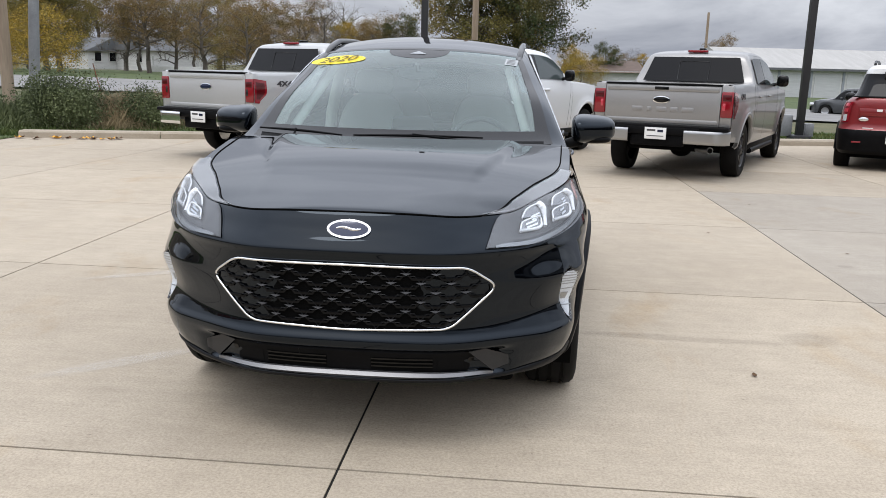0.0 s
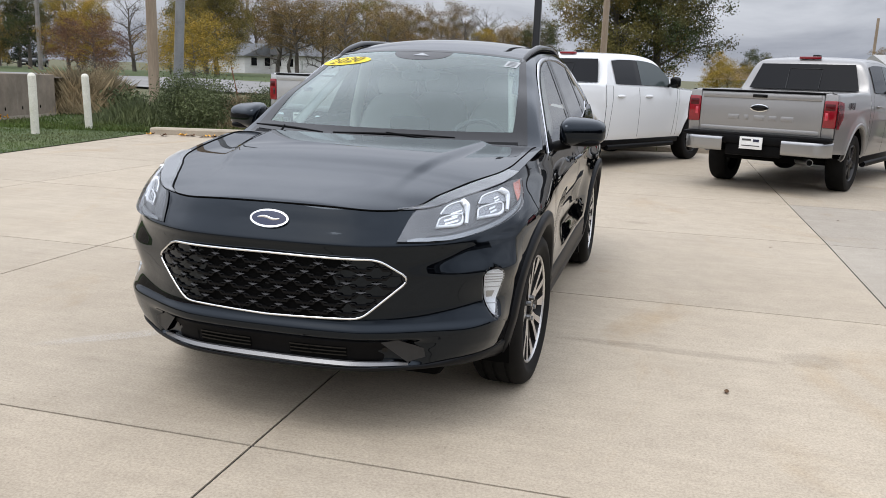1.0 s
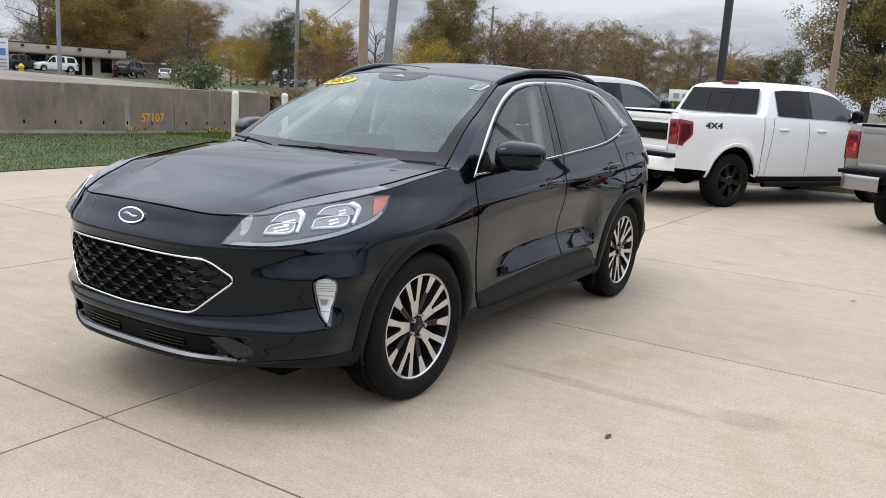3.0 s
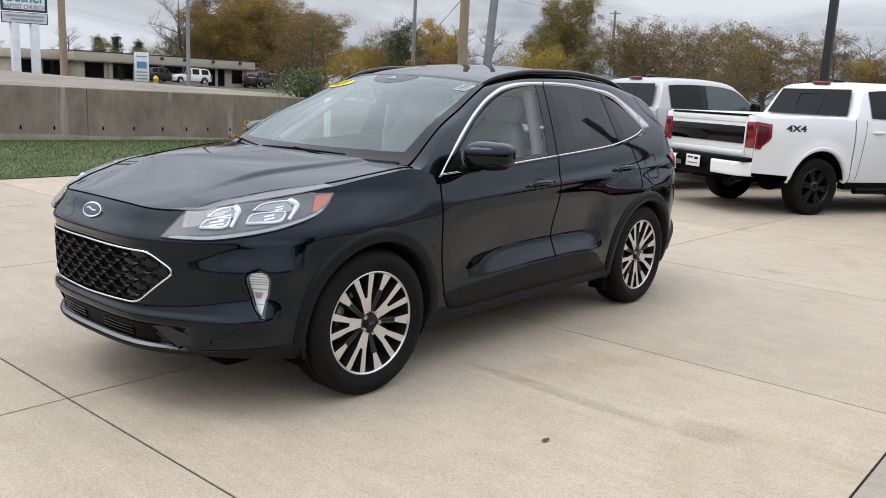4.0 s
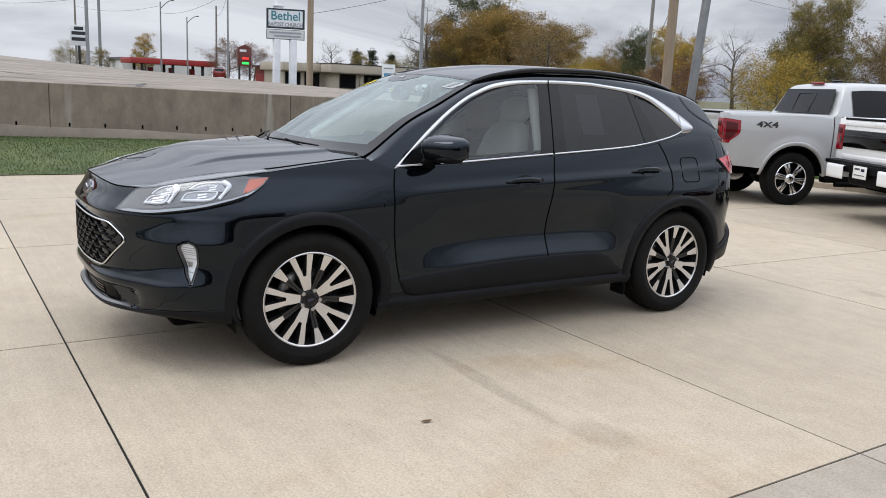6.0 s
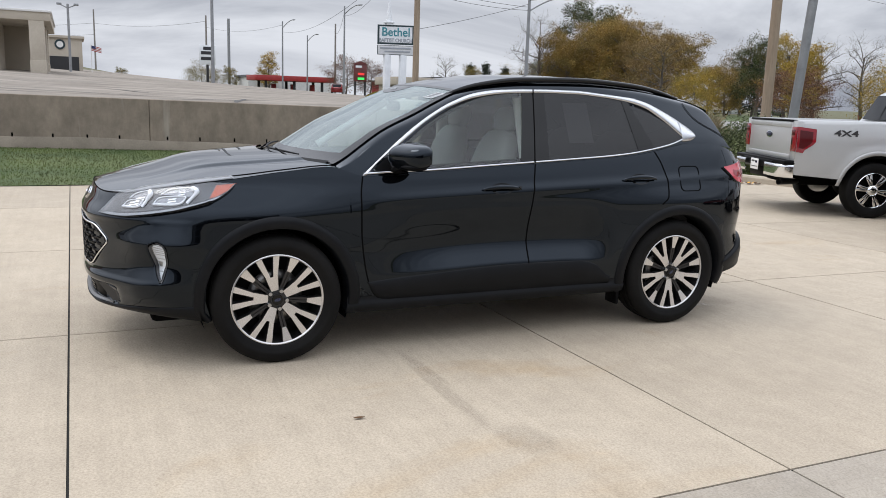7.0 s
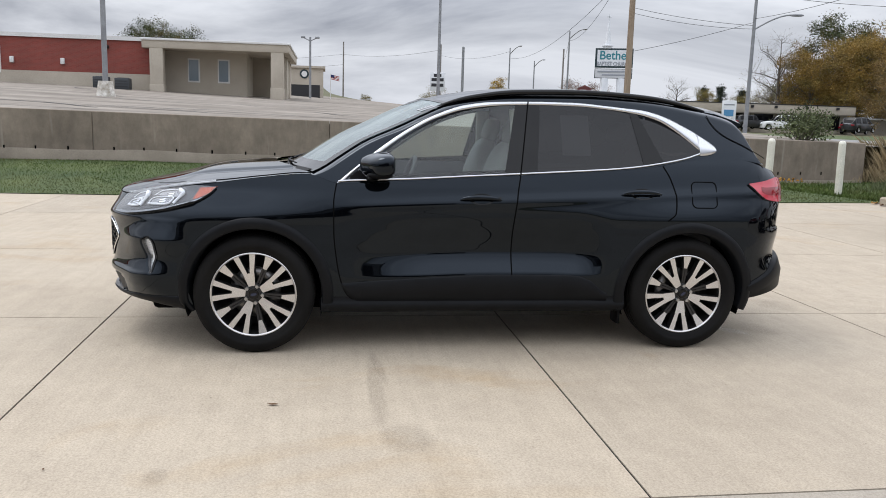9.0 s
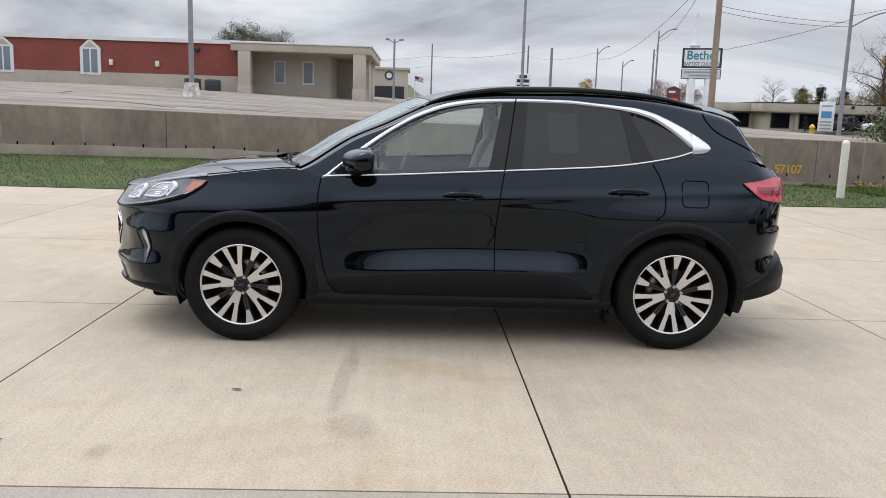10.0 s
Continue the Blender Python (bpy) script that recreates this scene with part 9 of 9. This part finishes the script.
# loose leaves and trash by the kerb
rk = random.Random(9)
for k in range(16):
    x = -9.1 + 2.6 * rk.random()
    y = kerb_y(x) - 0.35 - 0.3 * rk.random()
    bm = bmesh.new()
    s = 0.05 + 0.05 * rk.random()
    grid(bm, [[Vector((s * (i - 1), s * 0.7 * (j - 1), 0.01 + 0.4 * s * abs((i - 1) * (j - 1)) + 0.02 * rk.random())) for i in range(3)] for j in range(3)])
    ob = part("fallen_leaf", bm, leaf_litter if k % 3 else spray, None)
    ob.matrix_basis = pose(x, y, -0.05, 0, 0, rk.uniform(0, 360))
    tagged(ob, "curled dead leaf heaped against the kerb", "leaf", "fallen leaves")


# ---------- buildings ----------
brick_red, nt, b = nodes_of("red_brick")
co = nt.nodes.new("ShaderNodeTexCoord")
mp = nt.nodes.new("ShaderNodeMapping")
mp.inputs["Rotation"].default_value = (0, radians(90), radians(90))
br = nt.nodes.new("ShaderNodeTexBrick")
for k, v in (("Color1", (0.20, 0.044, 0.033, 1)), ("Color2", (0.24, 0.056, 0.042, 1)), ("Mortar", (0.19, 0.08, 0.065, 1))):
    br.inputs[k].default_value = v
br.inputs["Scale"].default_value, br.inputs["Mortar Size"].default_value = 1.0, 0.008
br.inputs["Brick Width"].default_value, br.inputs["Row Height"].default_value = 0.2, 0.068
nt.links.new(co.outputs["Object"], mp.inputs[0])
nt.links.new(mp.outputs[0], br.inputs[0])
nb = noise_node(nt, 0.5, 5)
nt.links.new(mix_node(nt, 0.6, br.outputs[0], ramp_node(nt, nb.outputs["Fac"], [(0.3, (0.8, 0.8, 0.8)), (0.7, (1.15, 1.1, 1.1))]).outputs[0], "MULTIPLY"), b.inputs["Base Color"])
b.inputs["Roughness"].default_value = 0.9
beige = mottled("beige_render", (0.39, 0.345, 0.28), (0.47, 0.42, 0.345), 0.9, 0, 0.6, 20, 0.2, 0.004)
beige_dark = mottled("taupe_render", (0.22, 0.195, 0.16), (0.27, 0.24, 0.20), 0.9, 0, 0.6, 20, 0.2, 0.004)
trim_white = mottled("white_trim", (0.62, 0.62, 0.60), (0.70, 0.70, 0.68), 0.7, 0, 1, 30, 0.1, 0.002)
roof_grey = mottled("shingle_grey", (0.10, 0.105, 0.11), (0.15, 0.155, 0.16), 0.9, 0, 2, 25, 0.3, 0.01)
roof_brown = mottled("shingle_brown", (0.10, 0.07, 0.055), (0.14, 0.10, 0.08), 0.9, 0, 2, 25, 0.3, 0.01)
siding_white = mottled("white_siding", (0.55, 0.55, 0.54), (0.66, 0.66, 0.64), 0.7, 0, 0.8, 20, 0.1, 0.003, (1, 1, 6))
door_grey = mottled("roll_door", (0.48, 0.49, 0.49), (0.56, 0.57, 0.57), 0.6, 0, 0.8, 20, 0.2, 0.004, (1, 1, 8))
pane_blue = plain("pane_blue", (0.16, 0.20, 0.23), 0.08, 0, 0, spec=0.8)
metal_white = mottled("white_metal_roof", (0.34, 0.33, 0.31), (0.41, 0.40, 0.38), 0.6, 0, 0.3, 10, 0.1, 0.004, (6, 1, 1))

ch = thing("church", "long red brick church with a beige base and porch", "church")
CX = -46.0
part("wall", boxed(CX - 14, CX, -75, -11.4, 1.0, 5.25), brick_red, ch, "red brick wall")
part("wall_base", boxed(CX - 14, CX + 0.06, -75, -11.35, 1.0, 3.32), beige, ch, "beige rendered base")
part("parapet", boxed(CX - 14.1, CX + 0.12, -75, -11.3, 5.25, 5.48), trim_white, ch, "white parapet edge")
for y in (-25.6, -20.35, -31.0, -36.3):
    wn_ = part("window", boxed(CX - 0.05, CX + 0.10, y - 0.62, y + 0.62, 3.15, 4.75), trim_white, ch, "white-framed window with a pointed head")
    bm = bmesh.new()
    pts = [(-0.62, 4.75), (0.62, 4.75), (0, 5.32)]
    vs = [bm.verts.new((CX + dx, y + a, z)) for dx in (-0.05, 0.10) for a, z in pts]
    for f in ((0, 2, 1), (3, 4, 5), (0, 1, 4, 3), (1, 2, 5, 4), (2, 0, 3, 5)):
        bm.faces.new([vs[i] for i in f])
    bmesh.ops.recalc_face_normals(bm, faces=bm.faces)
    part("window_head", bm, trim_white, wn_, shade=False)
    bm = bmesh.new()
    vs = [bm.verts.new((CX + 0.105, y + a, z)) for a, z in ((-0.42, 4.78), (0.42, 4.78), (0, 5.14))]
    bm.faces.new(vs)
    part("head_panel", bm, beige, wn_, shade=False)
    for s in (-0.24, 0.24):
        part("pane", boxed(CX + 0.09, CX + 0.112, y + s - 0.19, y + s + 0.19, 3.28, 4.68), pane_blue, wn_)
for y in (-19.1, -16.3):
    part("wall_light", boxed(CX, CX + 0.18, y - 0.11, y + 0.11, 3.75, 4.1, 0.03), trim_white, ch)
part("flood_light", boxed(CX, CX + 0.3, -14.0, -13.7, 4.75, 4.95, 0.03), pole_black, ch)
for y in (-13.9, -12.7):
    ac = thing("air_conditioner", "dark outdoor air-conditioning unit by the church wall", "air conditioner", "air conditioners", at=pose(CX + 1.1, y, church_z(CX + 1.1, y)))
    part("casing", boxed(-0.4, 0.4, -0.4, 0.4, 0.0, 0.66, 0.04), plain("unit_dark", (0.04, 0.045, 0.05), 0.6), ac)
    part("fan_grille", rod((0, 0, 0.66), (0, 0, 0.68), 0.32, 0.32, 16), pole_black, ac)
    for z in (0.14, 0.30, 0.46):
        part("vent_slat", boxed(0.40, 0.41, -0.34, 0.34, z, z + 0.04), pole_black, ac)
# porch
part("porch_wall", boxed(CX - 6, CX - 1.6, -11.4, -5.9, 1.0, 5.0), beige, ch)
part("porch_back", boxed(CX - 12, CX - 6, -11.4, -3.6, 1.0, 5.0), beige, ch)
part("porch_roof", boxed(CX - 12, CX + 0.7, -11.7, -3.2, 4.85, 5.36, 0.03), beige, ch, "deep beige porch fascia")
part("porch_trim", boxed(CX - 12.05, CX + 0.78, -11.75, -3.12, 5.30, 5.42, 0.02), trim_white, ch)
for x in (CX + 0.3, CX - 4, CX - 8):
    for y in ((-10.9, -3.9) if x > CX else (-3.9,)):
        cl = part("porch_pillar", boxed(x - 0.38, x + 0.38, y - 0.38, y + 0.38, 1.0, 4.9, 0.02), beige, ch)
        part("pillar_foot", boxed(x - 0.41, x + 0.41, y - 0.41, y + 0.41, 1.0, 2.75, 0.02), beige, cl)
for y in (-9.1, -7.3):
    pw = part("porch_window", boxed(CX - 1.62, CX - 1.55, y - 0.36, y + 0.36, 3.0, 4.45), trim_white, ch)
    part("pane", boxed(CX - 1.57, CX - 1.53, y - 0.28, y + 0.28, 3.1, 4.36), pane_blue, pw)

fs = thing("station_building", "small white station with a dark round emblem", "building")
part("wall", boxed(-80, -74, -5.4, -1.3, 1.5, 5.45), beige, fs)
part("roof", boxed(-80.2, -73.8, -5.6, -1.1, 5.45, 5.65), beige, fs)
# black panel painted for the dark beneath the station's porch
part("porch_shade", boxed(-74.02, -73.95, -5.0, -1.6, 2.2, 3.9), pole_black, fs)
bm = bmesh.new()
cyl(bm, (-74.0, -3.05, 4.9), (-73.93, -3.05, 4.9), 0.42, 0.42, 20)
em = part("emblem", bm, sign_dark, fs)
bm = bmesh.new()
cyl(bm, (-73.93, -3.05, 4.9), (-73.9, -3.05, 4.9), 0.27, 0.27, 20)
part("emblem_centre", bm, trim_white, em)
fl = thing("flag", "small flag on a slim white pole", "flag", at=pose(-73.5, -0.6, 2.4))
part("flag_pole", rod((0, 0, 0), (0, 0, 2.6), 0.03, 0.03, 6), trim_white, fl)
def banner(name, y0, y1, z0, z1, mat, off):
    bm = bmesh.new()
    rows = [[Vector((0.05 * math.sin(5 * (y0 + (y1 - y0) * k / 10)) + off + e, y0 + (y1 - y0) * k / 10, z0 + (z1 - z0) * v - 0.22 * (y0 + (y1 - y0) * k / 10))) for k in range(11)] for v, e in ((0, 0), (1, 0), (1, -2 * off - 0.008), (0, -2 * off - 0.008))]
    grid(bm, rows + rows[:1])
    bmesh.ops.recalc_face_normals(bm, faces=bm.faces)
    return part(name, bm, mat, fl)


banner("cloth", 0.03, 0.82, 2.08, 2.52, trim_white, 0.0)
for k in range(4):
    banner("stripe", 0.03, 0.82, 2.08 + 0.126 * k, 2.14 + 0.126 * k, sign_red, 0.006)
banner("canton", 0.03, 0.36, 2.28, 2.52, plain("flag_blue", (0.02, 0.03, 0.10), 0.8), 0.010)

of = thing("office_building", "low beige office with a deep flat fascia", "building")
part("wall", boxed(-96, -87.3, 39.4, 62, 0.2, 3.0), beige, of)
part("fascia", boxed(-96.5, -86.4, 38.6, 62.4, 2.85, 3.85, 0.02), beige, of, "deep beige fascia")
part("fascia_edge", boxed(-96.55, -86.35, 38.55, 62.45, 3.82, 3.92), pole_black, of)
part("soffit", boxed(-96.4, -86.45, 38.7, 62.3, 2.76, 2.86), beige_dark, of)
part("side_wing", boxed(-97, -90.5, 34.2, 39.4, 0.2, 3.0), beige, of)
part("side_fascia", boxed(-97.5, -89.6, 33.8, 38.6, 2.85, 3.8, 0.02), beige, of)
for y, w in ((41.2, 1.1), (44.6, 1.2), (48.0, 1.0), (51.0, 1.3), (53.8, 1.1), (56.4, 0.5), (57.8, 0.5), (60.2, 0.8)):
    wd = part("window", boxed(-87.32, -87.26, y - w, y + w, 1.0 if w > 0.6 else 0.6, 2.7), pole_black, of)
    part("pane", boxed(-87.27, -87.22, y - w + 0.08, y + w - 0.08, 1.1 if w > 0.6 else 0.7, 2.6), dark_glass, wd)
for y in (35.4, 37.9):
    wd = part("window", boxed(-90.52, -90.46, y - 1.0, y + 1.0, 1.0, 2.7), pole_black, of)
    part("pane", boxed(-90.47, -90.42, y - 0.9, y + 0.9, 1.1, 2.6), dark_glass, wd)
for y in (43.0, 46.4, 49.5, 55.2):
    part("wall_pier", boxed(-87.3, -87.05, y - 0.2, y + 0.2, 0.2, 2.85), beige, of)
for y in (52, 56, 60, 49):
    part("roof_vent", boxed(-86.4, -86.2, y - 0.15, y + 0.15, 3.4, 3.7), pole_black, of)
for y in (43.5, 47.6):
    tree("pine", -85.9, y, 2.3, 1.1, 0, z=0.7)
lp_ = thing("annex_building", "plain grey annex behind the office", "building")
part("wall", boxed(-98, -90, 64, 74, 0.2, 2.4), beige_dark, lp_)
part("roof", boxed(-98.3, -89.7, 63.8, 74.2, 2.4, 2.6), trim_white, lp_)

gs = thing("fuel_station", "fuel station with a red flat canopy", "building")
part("canopy", boxed(-146, -138, 26.5, 40.5, 3.4, 4.3, 0.05), sign_red, gs, "red canopy")
for x in (-145, -139):
    for y in (28.5, 33.5, 38.5):
        part("canopy_post", boxed(x - 0.2, x + 0.2, y - 0.2, y + 0.2, 1.2, 3.4), pole_black, gs)
part("shop", boxed(-165, -152, 28, 44, 1.2, 4.1), trim_white, gs)
part("shop_roof", boxed(-165.3, -151.7, 27.7, 44.3, 4.1, 4.5), roof_grey, gs)
for y in (30.5, 34, 37.5):
    part("fuel_pump", boxed(-142.4, -141.6, y - 0.4, y + 0.4, 1.3, 2.9, 0.05), sign_red, gs)
sb = thing("roadside_shop", "low red-fronted roadside shop", "building")
part("wall", boxed(-128, -118, 44, 52, 1.0, 3.6), sign_red, sb)
part("roof", boxed(-128.4, -117.6, 43.6, 52.4, 3.6, 3.9), roof_brown, sb)


def house(x, y, w, d, h, roof_h, turn, wall_m, roof_m, label, z=None):
    z = ground_z(x, y) - 0.2 if z is None else z
    hs_ = thing("house", label, "house", "houses across the road", at=pose(x, y, z, 0, 0, turn))
    part("wall", boxed(-w / 2, w / 2, -d / 2, d / 2, 0, h), wall_m, hs_)
    bm = bmesh.new()
    e = 0.5
    pts = [(-w / 2 - e, -d / 2 - e, h - 0.15), (w / 2 + e, -d / 2 - e, h - 0.15), (w / 2 + e, d / 2 + e, h - 0.15), (-w / 2 - e, d / 2 + e, h - 0.15), (0, -d / 2 - e, h + roof_h), (0, d / 2 + e, h + roof_h)]
    vs = [bm.verts.new(p) for p in pts]
    for f in ((0, 4, 5, 3), (1, 2, 5, 4), (0, 1, 4), (2, 3, 5), (0, 3, 2, 1)):
        bm.faces.new([vs[i] for i in f])
    bmesh.ops.recalc_face_normals(bm, faces=bm.faces)
    part("roof", bm, roof_m, hs_, shade=False)
    bm = bmesh.new()
    vs = [bm.verts.new(p) for p in ((-w / 2, -d / 2 - 0.02, h - 0.1), (w / 2, -d / 2 - 0.02, h - 0.1), (0, -d / 2 - 0.02, h + roof_h - 0.25))]
    bm.faces.new(vs)
    part("gable", bm, wall_m, hs_, shade=False)
    for k in (-0.3, 0.0, 0.3):
        wd = part("window", boxed(k * w - 0.5, k * w + 0.5, -d / 2 - 0.08, -d / 2, 1.0, 2.2), trim_white, hs_)
        part("pane", boxed(k * w - 0.4, k * w + 0.4, -d / 2 - 0.1, -d / 2 - 0.05, 1.1, 2.1), dark_glass, wd)
    part("chimney", boxed(w * 0.25, w * 0.25 + 0.6, 0, 0.6, h, h + roof_h + 0.5), beige_dark, hs_)
    return hs_


house(-45.5, 96, 7.5, 9, 2.6, 1.5, -22, siding_white, roof_grey, "small white gabled house with grey shingles")
house(-52.5, 94, 6.5, 8, 2.4, 1.5, 60, siding_white, roof_grey, "pale house among the trees")
house(9, 88, 11, 7, 2.2, 1.1, 92, siding_white, roof_brown, "low white house with a brown roof", z=-0.5)
ws_ = thing("roadside_hoarding", "long low white board across the road", "board", at=pose(-33.5, 74.5, 0.15, 0, 0, 20))
part("panel", boxed(-2.6, 2.6, -0.1, 0.1, 0.1, 0.95, 0.02), trim_white, ws_)
for x in (-2.2, 2.2):
    part("post", boxed(x - 0.06, x + 0.06, -0.06, 0.06, -0.3, 1.9), trim_white, ws_)
bk = thing("roadside_sign", "white roadside banner with grey bars", "sign", at=pose(-13.2, 53.2, 0.2, 0, 0, 16))
part("panel", boxed(-1.6, 1.6, -0.06, 0.06, 1.3, 2.1, 0.01), sign_white, bk)
for x0, x1 in ((-1.3, -0.9), (-0.7, -0.1), (0.1, 0.6), (0.8, 1.3)):
    part("sign_bar", boxed(x0, x1, -0.075, -0.055, 1.5, 1.85), sign_grey, bk)
for x in (-1.4, 1.4):
    part("post", boxed(x - 0.05, x + 0.05, -0.05, 0.05, 0, 1.4), pole_black, bk)

wh_b = thing("warehouse", "long white metal storage building with roll-up doors", "building", at=pose(40, 92, -0.7, 0, 0, 8))
part("wall", boxed(-17, 30, -2, 14, 0, 3.25), siding_white, wh_b)
bm = bmesh.new()
vs = [bm.verts.new(p) for p in ((-17.4, -2.6, 3.1), (30.4, -2.6, 3.1), (30.4, 6, 5.5), (-17.4, 6, 5.5), (30.4, 14.6, 3.1), (-17.4, 14.6, 3.1))]
for f in ((0, 1, 2, 3), (3, 2, 4, 5), (0, 3, 5), (1, 4, 2)):
    bm.faces.new([vs[i] for i in f])
bmesh.ops.recalc_face_normals(bm, faces=bm.faces)
part("roof", bm, metal_white, wh_b, shade=False)
part("eave", boxed(-17.4, 30.4, -2.65, -2.4, 2.95, 3.2), roof_grey, wh_b)
for k in range(13):
    x = -15.5 + 3.6 * k
    part("roll_door", boxed(x, x + 2.9, -2.06, -1.98, 0, 2.6), door_grey, wh_b)
    part("door_pier", boxed(x + 3.1, x + 3.35, -2.1, -1.98, 0, 2.9), sign_grey, wh_b)


# the dealer's own building, behind the walker: unseen, added to darken the SUV's reflections
db = thing("dealership", "unseen grey dealership building with dark windows, added for reflections", "building")
dealer_wall = mottled("dealer_panel", (0.16, 0.165, 0.17), (0.21, 0.215, 0.22), 0.7, 0, 0.5, 20, 0.1, 0.003)
part("wall", boxed(26, 44, -46, 4, -0.05, 5.6), dealer_wall, db)
part("roof", boxed(25.7, 44.3, -46.3, 4.3, 5.6, 5.95), dealer_wall, db)
for k in range(10):
    y = -44 + 4.8 * k
    wd = part("window", boxed(25.9, 26.0, y, y + 4.2, 0.3, 3.4), pole_black, db)
    part("pane", boxed(25.86, 25.92, y + 0.1, y + 4.1, 0.4, 3.3), dark_glass, wd)
# made-up wing with doors, placed to be mirrored in the SUV's nose
part("added_wing", boxed(-14, 26, -52, -40, -0.05, 5.2), dealer_wall, db)
for k in range(8):
    x = -12 + 4.7 * k
    part("wing_door", boxed(x, x + 3.6, -40, -39.9, 0, 3.6), door_grey, db)


# ---------- concrete slabs, last ----------
grey_concrete = concrete.copy()
grey_concrete.name = "grey_concrete"
for nd in grey_concrete.node_tree.nodes:
    if nd.type == "VALTORGB" and abs(nd.color_ramp.elements[0].color[0] - 0.408) < 0.002:
        nd.color_ramp.elements[0].color, nd.color_ramp.elements[1].color = (0.345, 0.306, 0.254, 1), (0.395, 0.356, 0.30, 1)
pavement = thing("pavement", "pale tan brushed concrete slabs with dark joints", "pavement", kind="structure")
JX = [-20.6, -17.7, -14.75, -11.8, -8.75, -5.8, -2.86, -0.012, 2.93, 5.85, 8.75, 11.65, 14.6, 17.5, 20.4, 23.3]
JY = [-24.2, -21.5, -18.8, -16.05, -13.3, -10.6, -7.9, -5.15, -2.425, 0.335, 2.985, 5.72, 8.45, 11.2, 13.95, 16.7]
bm = bmesh.new()
grid(bm, [[Vector((x, y, lot_z(x, y) - 0.006)) for x in (-9.6, 0, 25)] for y in (-26, 3, 8, 10.2)])
part("joint_bed", bm, joint_mat, pavement)
for x0, x1 in zip(JX, JX[1:]):
    for y0, y1 in zip(JY, JY[1:]):
        if x1 < -9.3 or x1 < lawn_edge(y1) and x1 < lawn_edge(y0) or y0 > kerb_y(x1) - 0.2:
            continue
        g = 0.0056
        bm = bmesh.new()
        n = 6
        rows_t = []
        for j in range(n + 1):
            y = y0 + g + (y1 - y0 - 2 * g) * j / n
            row = []
            for i in range(n + 1):
                x = x0 + g + (x1 - x0 - 2 * g) * i / n
                x = max(x, lawn_edge(y))
                yy = min(y, kerb_y(x) - 0.14)
                row.append(Vector((x, yy, lot_z(x, yy))))
            rows_t.append(row)
        edge = rows_t[0] + [r[-1] for r in rows_t[1:]] + rows_t[-1][-2::-1] + [r[0] for r in rows_t[-2:0:-1]]
        grid(bm, rows_t)
        grid(bm, [edge, [p + Vector((0, 0, -0.05)) for p in edge]], closed=True)
        part("slab", bm, grey_concrete if 2.9 < x0 < 5.8 and y1 < 6 else concrete, pavement, shade=False)
